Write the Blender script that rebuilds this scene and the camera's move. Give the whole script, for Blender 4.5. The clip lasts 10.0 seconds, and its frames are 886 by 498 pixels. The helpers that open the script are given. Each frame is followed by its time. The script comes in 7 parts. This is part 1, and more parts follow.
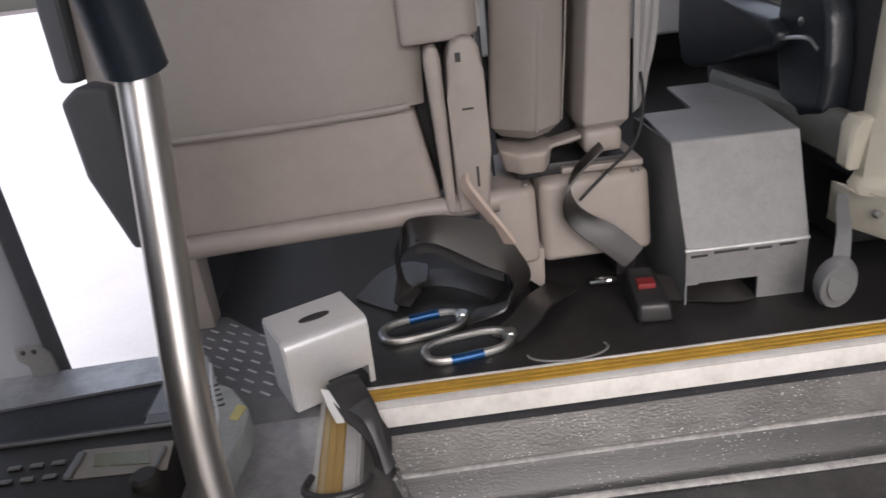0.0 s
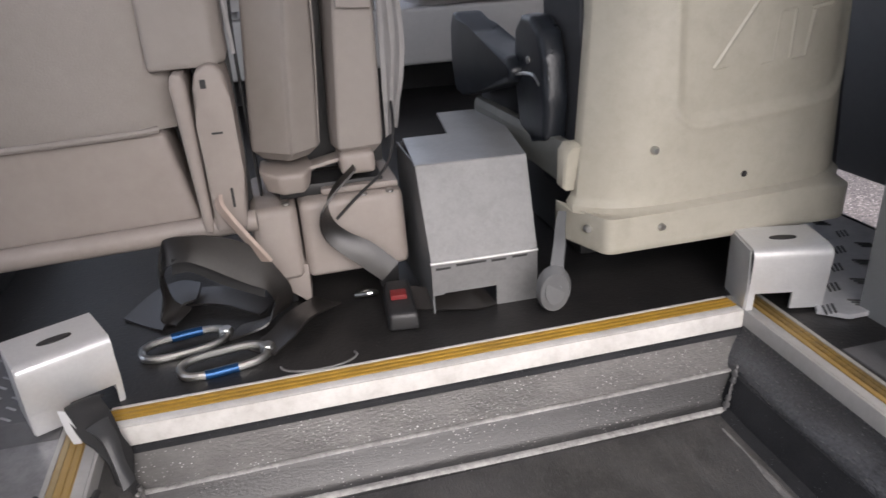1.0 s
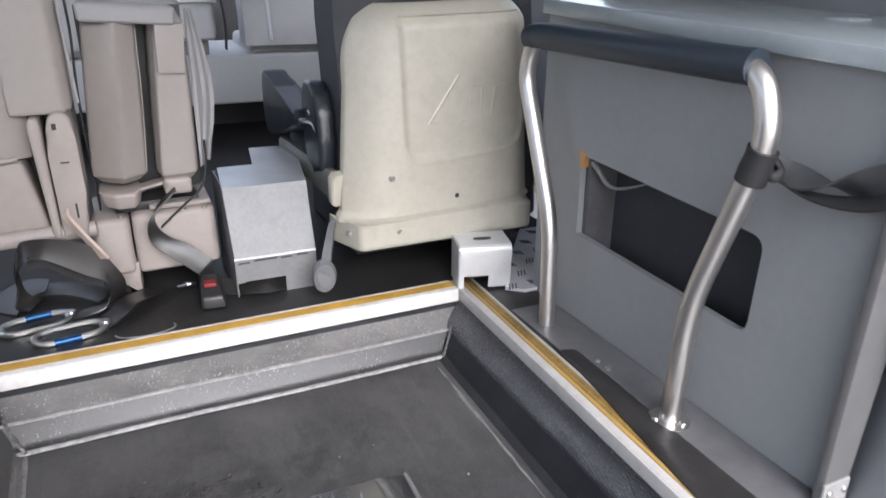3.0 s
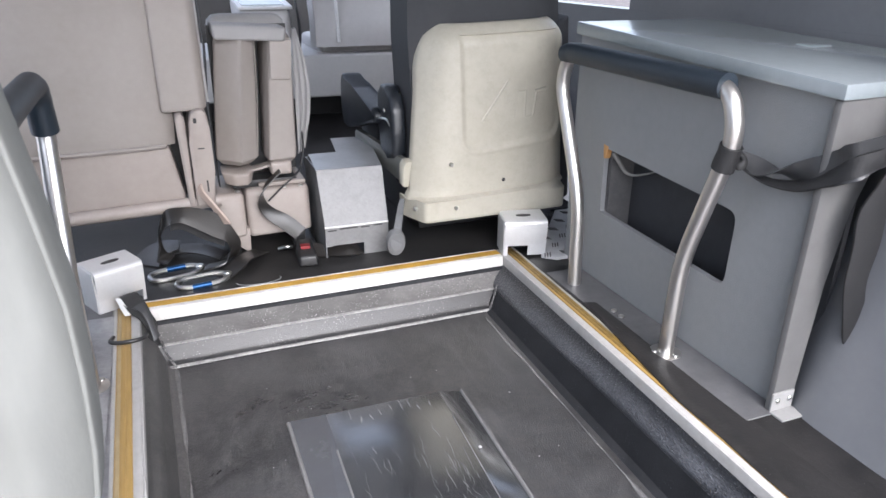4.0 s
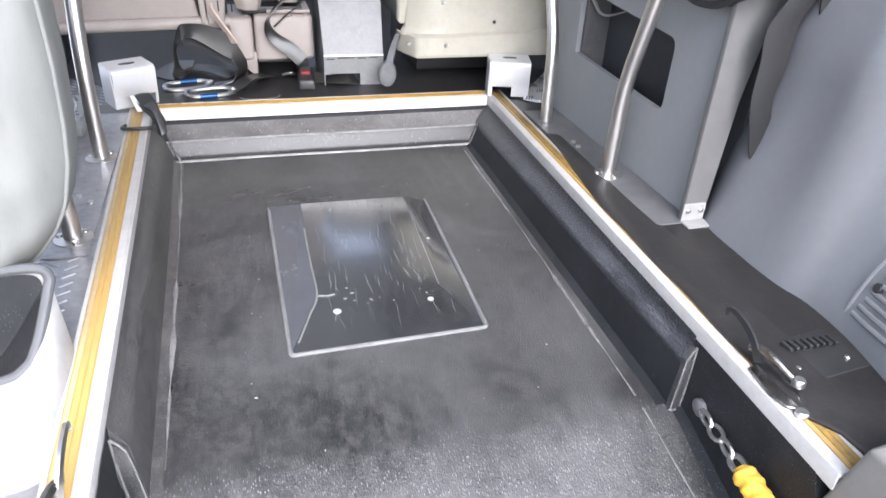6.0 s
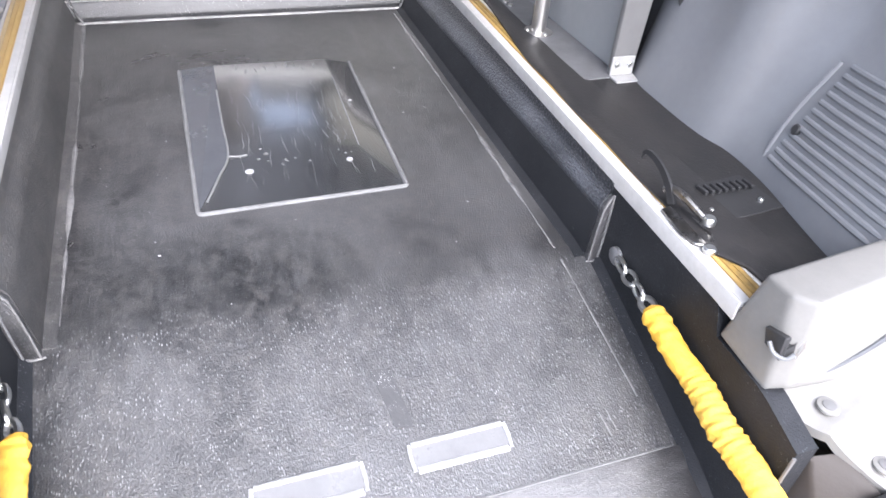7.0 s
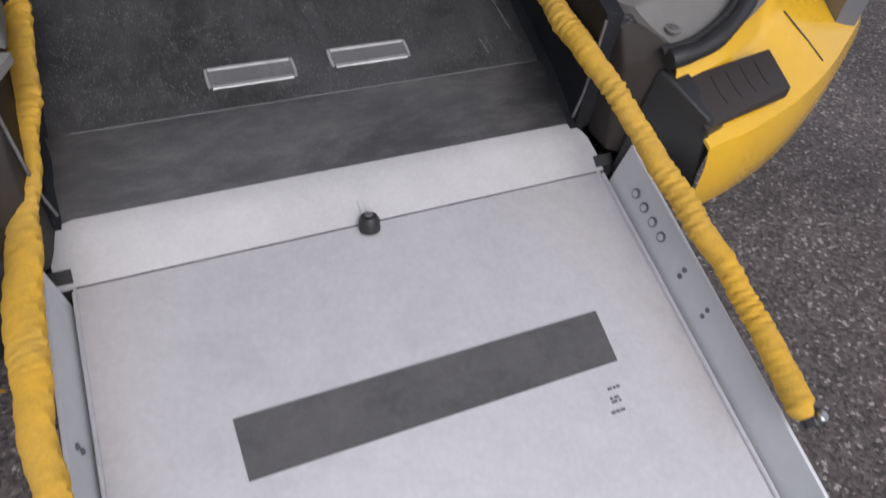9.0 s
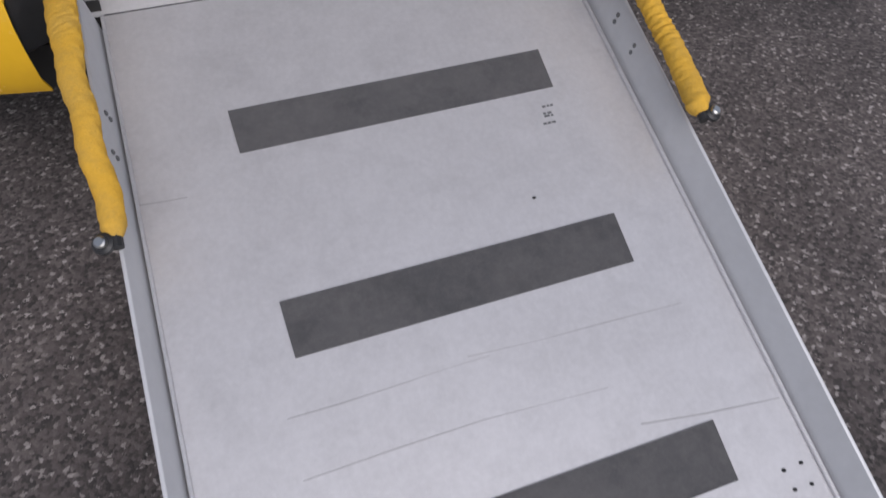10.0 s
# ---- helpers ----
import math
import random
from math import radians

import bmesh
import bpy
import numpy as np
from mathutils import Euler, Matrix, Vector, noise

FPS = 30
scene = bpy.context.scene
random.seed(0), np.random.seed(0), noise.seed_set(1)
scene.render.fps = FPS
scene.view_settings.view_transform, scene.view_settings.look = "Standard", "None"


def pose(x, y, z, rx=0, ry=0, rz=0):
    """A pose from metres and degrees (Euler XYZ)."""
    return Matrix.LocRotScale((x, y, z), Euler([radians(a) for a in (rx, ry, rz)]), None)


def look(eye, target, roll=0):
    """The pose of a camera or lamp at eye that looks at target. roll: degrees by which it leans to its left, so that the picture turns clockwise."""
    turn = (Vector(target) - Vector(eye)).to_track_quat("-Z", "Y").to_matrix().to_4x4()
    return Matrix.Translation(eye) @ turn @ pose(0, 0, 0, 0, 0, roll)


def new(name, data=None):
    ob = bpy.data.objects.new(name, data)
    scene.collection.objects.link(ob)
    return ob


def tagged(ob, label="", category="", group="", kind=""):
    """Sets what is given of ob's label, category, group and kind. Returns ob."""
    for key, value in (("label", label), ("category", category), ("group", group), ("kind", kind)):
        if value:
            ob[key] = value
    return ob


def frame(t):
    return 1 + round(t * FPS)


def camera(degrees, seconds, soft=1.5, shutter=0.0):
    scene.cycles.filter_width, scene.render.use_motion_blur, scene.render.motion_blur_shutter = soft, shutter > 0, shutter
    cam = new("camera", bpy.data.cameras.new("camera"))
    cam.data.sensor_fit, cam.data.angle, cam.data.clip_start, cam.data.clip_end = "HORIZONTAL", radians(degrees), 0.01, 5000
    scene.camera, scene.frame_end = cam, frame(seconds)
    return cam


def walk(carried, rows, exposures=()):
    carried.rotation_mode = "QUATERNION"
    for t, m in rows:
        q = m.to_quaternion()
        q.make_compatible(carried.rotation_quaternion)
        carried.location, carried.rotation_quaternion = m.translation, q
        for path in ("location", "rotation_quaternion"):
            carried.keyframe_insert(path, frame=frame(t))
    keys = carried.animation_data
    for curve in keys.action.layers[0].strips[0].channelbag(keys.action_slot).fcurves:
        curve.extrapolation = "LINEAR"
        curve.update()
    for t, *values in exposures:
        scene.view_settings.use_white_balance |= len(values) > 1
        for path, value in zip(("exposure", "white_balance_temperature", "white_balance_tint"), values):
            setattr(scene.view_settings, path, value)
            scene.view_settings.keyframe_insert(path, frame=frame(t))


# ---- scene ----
cam = camera(65.3, 10.0, soft=1.5, shutter=0.2)
PATH = [
    (0, (0.096, -0.655, 0.479), (0.123, 1.174, -0.329), -7.1),
    (0.5, (0.185, -0.693, 0.487), (0.379, 1.129, -0.315), -4.3),
    (1, (0.237, -0.731, 0.495), (0.648, 1.052, -0.311), -3.4),
    (1.5, (0.287, -0.8, 0.54), (0.853, 0.95, -0.247), -2.5),
    (2, (0.302, -0.894, 0.569), (0.943, 0.852, -0.165), -2.4),
    (2.5, (0.29, -1.014, 0.6), (1.022, 0.713, -0.095), -0.8),
    (3, (0.257, -1.147, 0.602), (1.05, 0.531, -0.141), 0.6),
    (3.2, (0.221, -1.208, 0.605), (1.008, 0.426, -0.237), -0.7),
    (4.3, (0.085, -1.511, 0.698), (0.723, 0.23, -0.052), 1.6),
    (4.5, (0.122, -1.573, 0.671), (0.719, 0.177, -0.091), 2.1),
    (5, (0.175, -1.669, 0.644), (0.683, 0.063, -0.217), 2.6),
    (5.2, (0.188, -1.686, 0.641), (0.679, 0.036, -0.25), 2.0),
    (6.3, (0.21, -1.706, 0.554), (0.733, -0.111, -0.534), 3.5),
    (6.5, (0.224, -1.713, 0.536), (0.747, -0.158, -0.608), 3.4),
    (7, (0.268, -1.731, 0.5), (0.858, -0.275, -0.737), 4.9),
    (7.5, (0.273, -1.763, 0.467), (0.914, -0.388, -0.837), 6.3),
    (8, (0.253, -1.832, 0.459), (0.899, -0.514, -0.9), 7.1),
    (8.5, (0.173, -1.996, 0.42), (0.875, -0.72, -0.951), 9.1),
    (9, (0.192, -2.192, 0.385), (0.827, -0.979, -1.072), 7.1),
    (9.5, (0.215, -2.416, 0.342), (0.718, -1.225, -1.184), 4.8),
    (10, (0.189, -2.587, 0.322), (0.653, -1.449, -1.256), 3.1),
]
walk(cam, [(t, look(eye, target, roll)) for t, eye, target, roll in PATH],
     exposures=[(0.0, 1.17, 6560, 14), (1.0, 1.42, 6480, 14), (2.0, 1.58, 6220, 12), (3.0, 1.93, 6080, 12), (4.5, 2.08, 6030, 12), (5.5, 2.13, 5990, 12), (6.5, 2.49, 5930, 13),
                (7.4, 2.33, 5920, 14), (8.0, 1.74, 5960, 14), (8.5, 0.88, 6120, 13), (8.8, 0.14, 6180, 13), (9.1, -0.18, 6180, 13), (10.0, -0.36, 6160, 14)])
# ==== world, sun and daylight ====
world = bpy.data.worlds.new("overcast_sky")
scene.world = world
world.use_nodes = True
wn, wl = world.node_tree.nodes, world.node_tree.links
wn.clear()
sky = wn.new("ShaderNodeTexSky")
sky.sky_type = "NISHITA"
sky.sun_disc = False
sky.sun_elevation, sky.sun_rotation = radians(45), radians(177)
sky.dust_density = 4.0
soften = wn.new("ShaderNodeHueSaturation")
soften.inputs["Saturation"].default_value = 0.5
back = wn.new("ShaderNodeBackground")
back.inputs["Strength"].default_value = 0.17
wout = wn.new("ShaderNodeOutputWorld")
wl.new(sky.outputs[0], soften.inputs["Color"])
wl.new(soften.outputs[0], back.inputs["Color"])
wl.new(back.outputs[0], wout.inputs[0])
sun_data = bpy.data.lights.new("sun", "SUN")
sun_data.energy, sun_data.angle, sun_data.color = 0.5, radians(60), (1.0, 0.975, 1.0)
sun = new("sun", sun_data)
sun.matrix_world = look((0.7, -6.0, 6.2), (0.4, 0.0, 0.0))


# ==== materials ====
def material(name, base, rough=0.5, metal=0.0, dirt=None, dirt_amount=0.35, scale=6.0, grain=60.0, grain_amount=0.12,
             bump=0.15, bump_scale=180.0, speck=None, speck_scale=260.0, speck_size=0.16, stretch=(1, 1, 1), spec=0.5, coat=0.0, coat_rough=0.03, coat_ior=1.5, gate_from=0.5, gate_to=0.62, mottle=0.0):
    """A surface with large stains, fine grain, optional bright specks and a fine relief."""
    m = bpy.data.materials.new(name)
    m.use_nodes = True
    n, l = m.node_tree.nodes, m.node_tree.links
    p = n["Principled BSDF"]
    p.inputs["Roughness"].default_value = rough
    p.inputs["Metallic"].default_value = metal
    p.inputs["Specular IOR Level"].default_value = spec
    p.inputs["Coat Weight"].default_value = coat
    p.inputs["Coat Roughness"].default_value = coat_rough
    p.inputs["Coat IOR"].default_value = coat_ior
    tc = n.new("ShaderNodeTexCoord")
    mp = n.new("ShaderNodeMapping")
    mp.inputs["Scale"].default_value = stretch
    l.new(tc.outputs["Object"], mp.inputs["Vector"])

    def noise_tex(sc, detail, roughness=0.6):
        t = n.new("ShaderNodeTexNoise")
        t.inputs["Scale"].default_value, t.inputs["Detail"].default_value, t.inputs["Roughness"].default_value = sc, detail, roughness
        l.new(mp.outputs[0], t.inputs["Vector"])
        return t

    def mix(fac, a, b, amount=1.0):
        x = n.new("ShaderNodeMix")
        x.data_type = "RGBA"
        mul = n.new("ShaderNodeMath")
        mul.operation = "MULTIPLY"
        mul.inputs[1].default_value = amount
        l.new(fac, mul.inputs[0])
        l.new(mul.outputs[0], x.inputs["Factor"])
        for sock, v in (("A", a), ("B", b)):
            s = [i for i in x.inputs if i.name == sock and i.type == "RGBA"][0]
            if isinstance(v, tuple):
                s.default_value = (*v, 1)
            else:
                l.new(v, s)
        return [o for o in x.outputs if o.type == "RGBA"][0]

    def ramp(src, lo, hi):
        r = n.new("ShaderNodeMapRange")
        r.inputs["From Min"].default_value, r.inputs["From Max"].default_value = lo, hi
        l.new(src, r.inputs["Value"])
        return r.outputs[0]

    dirt = dirt or tuple(c * 0.55 for c in base)
    big = noise_tex(scale, 8, 0.68)
    col = mix(ramp(big.outputs["Fac"], 0.38, 0.72), base, dirt, dirt_amount)
    fine = noise_tex(grain, 3)
    lighter = tuple(min(1, c * 1.35 + 0.01) for c in base)
    col = mix(ramp(fine.outputs["Fac"], 0.35, 0.75), col, lighter, grain_amount)
    if mottle:
        mid = noise_tex(scale * 8, 9, 0.78)
        col = mix(ramp(mid.outputs["Fac"], 0.47, 0.62), col, dirt, mottle)
        low = noise_tex(scale * 2.3, 6, 0.7)
        col = mix(ramp(low.outputs["Fac"], 0.52, 0.64), col, tuple(c * 0.45 for c in base), mottle)
    if speck:
        v = n.new("ShaderNodeTexVoronoi")
        v.inputs["Scale"].default_value = speck_scale
        l.new(mp.outputs[0], v.inputs["Vector"])
        gate = noise_tex(speck_scale * 0.11, 2)
        dots = n.new("ShaderNodeMath")
        dots.operation = "MULTIPLY"
        l.new(ramp(v.outputs["Distance"], speck_size, speck_size * 0.4), dots.inputs[0])
        l.new(ramp(gate.outputs["Fac"], gate_from, gate_to), dots.inputs[1])
        col = mix(dots.outputs[0], col, speck)
    l.new(col, p.inputs["Base Color"])
    rr = n.new("ShaderNodeMapRange")
    rr.inputs["To Min"].default_value, rr.inputs["To Max"].default_value = max(0.03, rough - 0.1), min(1, rough + 0.12)
    l.new(big.outputs["Fac"], rr.inputs["Value"])
    l.new(rr.outputs[0], p.inputs["Roughness"])
    if bump:
        b = n.new("ShaderNodeBump")
        b.inputs["Strength"].default_value, b.inputs["Distance"].default_value = bump, 0.002
        bt = noise_tex(bump_scale, 3)
        l.new(bt.outputs["Fac"], b.inputs["Height"])
        l.new(b.outputs[0], p.inputs["Normal"])
    return m




def worn_vinyl(name, dark, pale, cloud, streak, flecks, fleck_size, rough=0.36, band=None, relief=0.3, front=None, coat=0.0):
    """Anti-slip vinyl: drifting clouds of dust, streaks along the way of travel, trodden blots and pale flecks painted
    for glints; band: a rubbed height (low, high, colour).
    """
    m = bpy.data.materials.new(name)
    m.use_nodes = True
    n, l = m.node_tree.nodes, m.node_tree.links
    p = n["Principled BSDF"]
    p.inputs["Specular IOR Level"].default_value = 1.0
    p.inputs["Coat Weight"].default_value, p.inputs["Coat Roughness"].default_value = coat, 0.36
    tc = n.new("ShaderNodeTexCoord")

    def coords(sx, sy, sz, shift=0.0):
        mp = n.new("ShaderNodeMapping")
        mp.inputs["Scale"].default_value = (sx, sy, sz)
        mp.inputs["Location"].default_value = (shift, shift, 0)
        l.new(tc.outputs["Object"], mp.inputs["Vector"])
        return mp.outputs[0]

    def tex(vec, scale, detail=6, roughness=0.65, warp=0.0):
        t = n.new("ShaderNodeTexNoise")
        t.inputs["Scale"].default_value, t.inputs["Detail"].default_value, t.inputs["Roughness"].default_value, t.inputs["Distortion"].default_value = scale, detail, roughness, warp
        l.new(vec, t.inputs["Vector"])
        return t.outputs["Fac"]

    def span(src, lo, hi, top=1.0):
        r = n.new("ShaderNodeMapRange")
        r.inputs["From Min"].default_value, r.inputs["From Max"].default_value, r.inputs["To Max"].default_value = lo, hi, top
        l.new(src, r.inputs["Value"])
        return r.outputs[0]

    def times(a, b):
        x = n.new("ShaderNodeMath")
        x.operation = "MULTIPLY"
        l.new(a, x.inputs[0])
        l.new(b, x.inputs[1])
        return x.outputs[0]

    def mix(fac, a, b):
        x = n.new("ShaderNodeMix")
        x.data_type = "RGBA"
        l.new(fac, x.inputs["Factor"])
        for sock, v in (("A", a), ("B", b)):
            i = [k for k in x.inputs if k.name == sock and k.type == "RGBA"][0]
            if isinstance(v, tuple):
                i.default_value = (*v, 1)
            else:
                l.new(v, i)
        return [o for o in x.outputs if o.type == "RGBA"][0]

    plain = coords(1, 1, 1)
    clouds = tex(plain, 3.2, 9, 0.68, 0.6)
    col = mix(span(clouds, 0.4, 0.62, cloud), dark, pale)
    drag = tex(coords(1, 0.13, 1), 46, 5, 0.7)
    col = mix(times(span(drag, 0.5, 0.72, streak), span(tex(plain, 6, 4, 0.6, 0.4), 0.42, 0.62)), col, tuple(1.8 * c for c in pale))
    blots = tex(coords(1, 1, 1, 3.7), 7.5, 8, 0.7, 0.8)
    col = mix(span(blots, 0.5, 0.74, 0.7), col, tuple(0.9 * c for c in dark))
    dust = tex(coords(1, 0.8, 1, 1.3), 44, 10, 0.8)
    col = mix(span(dust, 0.47, 0.6, 0.6), col, tuple(c * k for c, k in zip(pale, (1.08, 1.03, 0.97))))
    grit = tex(plain, 210, 3)
    col = mix(span(grit, 0.5, 0.75, 0.45), col, pale)
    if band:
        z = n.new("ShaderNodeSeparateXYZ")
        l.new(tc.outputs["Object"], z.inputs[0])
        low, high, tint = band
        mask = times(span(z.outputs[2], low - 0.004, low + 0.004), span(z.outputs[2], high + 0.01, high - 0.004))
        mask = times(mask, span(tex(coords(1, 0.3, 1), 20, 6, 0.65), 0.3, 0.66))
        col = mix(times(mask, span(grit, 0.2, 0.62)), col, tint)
    v = n.new("ShaderNodeTexVoronoi")
    v.inputs["Scale"].default_value = 330
    l.new(coords(1.15, 0.42, 1), v.inputs["Vector"])
    cell = n.new("ShaderNodeSeparateColor")
    l.new(v.outputs["Color"], cell.inputs[0])
    spots = times(span(v.outputs["Distance"], fleck_size, fleck_size * 0.45), span(cell.outputs[0], 1 - flecks, 1 - 0.7 * flecks))
    spots = times(spots, span(tex(plain, 19, 5, 0.7), 0.3, 0.62))
    if front is not None:
        at = n.new("ShaderNodeSeparateXYZ")
        l.new(tc.outputs["Object"], at.inputs[0])
        ragged = n.new("ShaderNodeMath")
        ragged.operation = "MULTIPLY_ADD"
        ragged.inputs[1].default_value = 0.22
        l.new(tex(plain, 9, 6, 0.75), ragged.inputs[0])
        l.new(at.outputs[1], ragged.inputs[2])
        thinned = span(ragged.outputs[0], front + 0.125, front + 0.085)
        thinned.node.inputs["To Min"].default_value = 0.22
        spots = times(spots, thinned)
    # Pale flecks: glints off the pimpled relief, put into the colour.
    col = mix(spots, col, (0.215, 0.215, 0.221))
    l.new(col, p.inputs["Base Color"])
    rr = n.new("ShaderNodeMapRange")
    rr.inputs["To Min"].default_value, rr.inputs["To Max"].default_value = rough - 0.1, rough + 0.16
    l.new(clouds, rr.inputs["Value"])
    l.new(rr.outputs[0], p.inputs["Roughness"])
    b_ = n.new("ShaderNodeBump")
    b_.inputs["Strength"].default_value, b_.inputs["Distance"].default_value = 0.6, 0.002
    pimple = n.new("ShaderNodeMath")
    pimple.operation = "ADD"
    l.new(tex(plain, 380, 3), pimple.inputs[0])
    l.new(span(v.outputs["Distance"], 0.6, 0.1, relief), pimple.inputs[1])
    l.new(pimple.outputs[0], b_.inputs["Height"])
    l.new(b_.outputs[0], p.inputs["Normal"])
    return m


M_WELL = worn_vinyl("worn_grey_vinyl", (0.007, 0.0072, 0.008), (0.06, 0.0598, 0.0612), 0.85, 0.7, 0.5, 0.36, rough=0.28, front=-1.03, coat=0.5)
M_SLOPE = worn_vinyl("speckled_slope_vinyl", (0.009, 0.0092, 0.01), (0.064, 0.064, 0.066), 0.85, 0.7, 0.58, 0.37, rough=0.33, front=-1.03, coat=0.2)
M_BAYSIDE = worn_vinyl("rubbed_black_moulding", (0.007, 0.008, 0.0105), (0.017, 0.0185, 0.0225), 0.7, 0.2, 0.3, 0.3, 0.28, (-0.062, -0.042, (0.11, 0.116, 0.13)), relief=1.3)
# Paler moulding for the left wall: the light it catches is put into colour.
M_BAYLIT = worn_vinyl("lit_grey_moulding", (0.026, 0.0255, 0.026), (0.085, 0.083, 0.082), 0.8, 0.3, 0.2, 0.3, 0.4)
M_SILL = material("rubbed_sill_vinyl", (0.022, 0.0215, 0.023), 0.34, spec=0.8, dirt=(0.135, 0.132, 0.131), dirt_amount=0.8, scale=3.2, mottle=0.25, grain=120, grain_amount=0.5, bump=0.4, bump_scale=420, stretch=(0.6, 1.6, 1))
M_SIDEMETAL = material("worn_floor_sheet", (0.36, 0.36, 0.37), 0.36, metal=0.45, dirt=(0.13, 0.13, 0.135), scale=7, dirt_amount=0.85, mottle=0.2)
M_FLOORPLATE = material("dusty_floor_plate", (0.15, 0.15, 0.155), 0.4, metal=0.2, dirt=(0.1, 0.1, 0.103), scale=6, dirt_amount=0.8, mottle=0.2)
M_BRIGHT = material("polished_tread_sheet", (0.72, 0.72, 0.73), 0.32, metal=0.3, dirt=(0.4, 0.4, 0.4), scale=14, dirt_amount=0.6)
# Ribs painted dark for what the bright sheet reflects along them.
M_DARKRIB = material("darkened_rib", (0.16, 0.16, 0.16), 0.5, metal=0.2, dirt=(0.03, 0.03, 0.03), dirt_amount=0.9, scale=25)
M_PATCH = material("rubbed_patch", (0.05, 0.05, 0.052), 0.4, dirt=(0.085, 0.085, 0.085), scale=20, speck=(0.5, 0.5, 0.5), speck_scale=380, speck_size=0.25)
M_LEDGE = material("granite_vinyl_lit", (0.06, 0.058, 0.056), 0.33, spec=0.8, dirt=(0.23, 0.222, 0.214), dirt_amount=0.8, scale=16, grain=230, grain_amount=0.9,
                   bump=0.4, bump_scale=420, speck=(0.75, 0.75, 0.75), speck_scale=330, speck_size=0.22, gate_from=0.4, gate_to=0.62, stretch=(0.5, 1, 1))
M_RISER = material("granular_riser_shaded", (0.019, 0.019, 0.02), 0.38, spec=0.6, dirt=(0.055, 0.054, 0.053), dirt_amount=0.6, scale=12, grain=220, grain_amount=0.5,
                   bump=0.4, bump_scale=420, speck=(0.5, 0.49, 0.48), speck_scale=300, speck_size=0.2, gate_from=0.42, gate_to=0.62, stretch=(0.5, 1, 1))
M_WORN = material("worn_grey_edge", (0.15, 0.147, 0.145), 0.5, dirt=(0.045, 0.045, 0.047), dirt_amount=1.0, scale=22, grain=140, grain_amount=0.5, bump=0.6, bump_scale=300)
M_RUBBED = material("rubbed_lit_crease", (0.4, 0.393, 0.385), 0.45, dirt=(0.1, 0.098, 0.096), dirt_amount=0.8, scale=16, mottle=0.4, grain=140, grain_amount=0.5, bump=0.5, bump_scale=300)
M_TREAD = material("tread_relief", (0.5, 0.5, 0.51), 0.35, metal=0.4, dirt=(0.1, 0.1, 0.1), dirt_amount=0.7, scale=30)
M_SPOT = material("rubbed_scuff", (0.42, 0.41, 0.42), 0.6, metal=0.2, dirt=(0.5, 0.49, 0.49), dirt_amount=1.0, scale=24, bump=0.05)
M_BOXALU = material("satin_box_sheet", (0.2, 0.2, 0.201), 0.45, metal=0.1, spec=0.35, dirt=(0.1, 0.1, 0.102), dirt_amount=0.3, mottle=0.15, scale=9, grain=240, grain_amount=0.2, bump=0.08)
M_LID = material("satin_lid_sheet", (0.42, 0.43, 0.44), 0.34, metal=0.5, dirt=(0.25, 0.255, 0.26), dirt_amount=0.5, scale=7, grain=220, grain_amount=0.2, bump=0.06)
M_RIM = material("pressed_silver_rim", (0.5, 0.5, 0.5), 0.35, metal=0.4, dirt=(0.25, 0.25, 0.25), dirt_amount=0.6, scale=40)
M_SMOOTHWELL = material("smooth_dark_plate", (0.15, 0.15, 0.153), 0.28, dirt=(0.09, 0.09, 0.092), dirt_amount=0.6, scale=18, bump=0.1)
M_DARKWALL = material("black_side_vinyl", (0.012, 0.013, 0.015), 0.55, spec=0.22, dirt=(0.035, 0.036, 0.04), dirt_amount=0.6, scale=9, bump=0.5, bump_scale=380,
                      speck=(0.2, 0.21, 0.23), speck_scale=300, speck_size=0.18)
M_DARKSTEEL = material("dark_steel", (0.2, 0.19, 0.18), 0.28, metal=1.0, dirt=(0.4, 0.39, 0.37), dirt_amount=0.6, scale=60, bump=0.2)
M_FLOOR = material("black_rubber_floor", (0.013, 0.0128, 0.013), 0.42, spec=0.35, dirt=(0.04, 0.037, 0.036), dirt_amount=0.7, scale=6, mottle=0.2, bump=0.3, speck=(0.3, 0.29, 0.28), speck_scale=85, speck_size=0.075)
M_ALU = material("aluminium_sheet", (0.7, 0.7, 0.7), 0.34, metal=0.4, dirt=(0.5, 0.5, 0.5), scale=12, bump=0.08, grain=200, grain_amount=0.15)
M_PLATE = material("painted_floor_sheet", (0.2, 0.2, 0.207), 0.36, metal=0.5, dirt=(0.16, 0.16, 0.16), scale=9, dirt_amount=0.6)
M_STEEL = material("brushed_steel", (0.62, 0.6, 0.575), 0.36, metal=1.0, dirt=(0.5, 0.48, 0.45), scale=10, grain=300, bump=0.04, stretch=(1, 1, 0.15))
M_SCREW = material("zinc_screw", (0.6, 0.6, 0.58), 0.3, metal=1.0, bump=0.05)
M_TRIM = material("white_nosing_paint", (0.7, 0.685, 0.66), 0.38, dirt=(0.24, 0.215, 0.185), dirt_amount=0.45, scale=9, mottle=0.1, grain=60, bump=0.1)
# White trim again, its side-edge shade put into the colour along with dirt.
M_TRIMSIDE = material("worn_shaded_nosing", (0.43, 0.423, 0.412), 0.42, dirt=(0.28, 0.265, 0.245), dirt_amount=0.5, scale=12, mottle=0.12, grain=60, bump=0.1)
M_YTRIM = material("ochre_rubber_insert", (0.43, 0.25, 0.03), 0.5, dirt=(0.16, 0.1, 0.03), dirt_amount=0.65, scale=11, grain=40, grain_amount=0.3, bump=0.25)
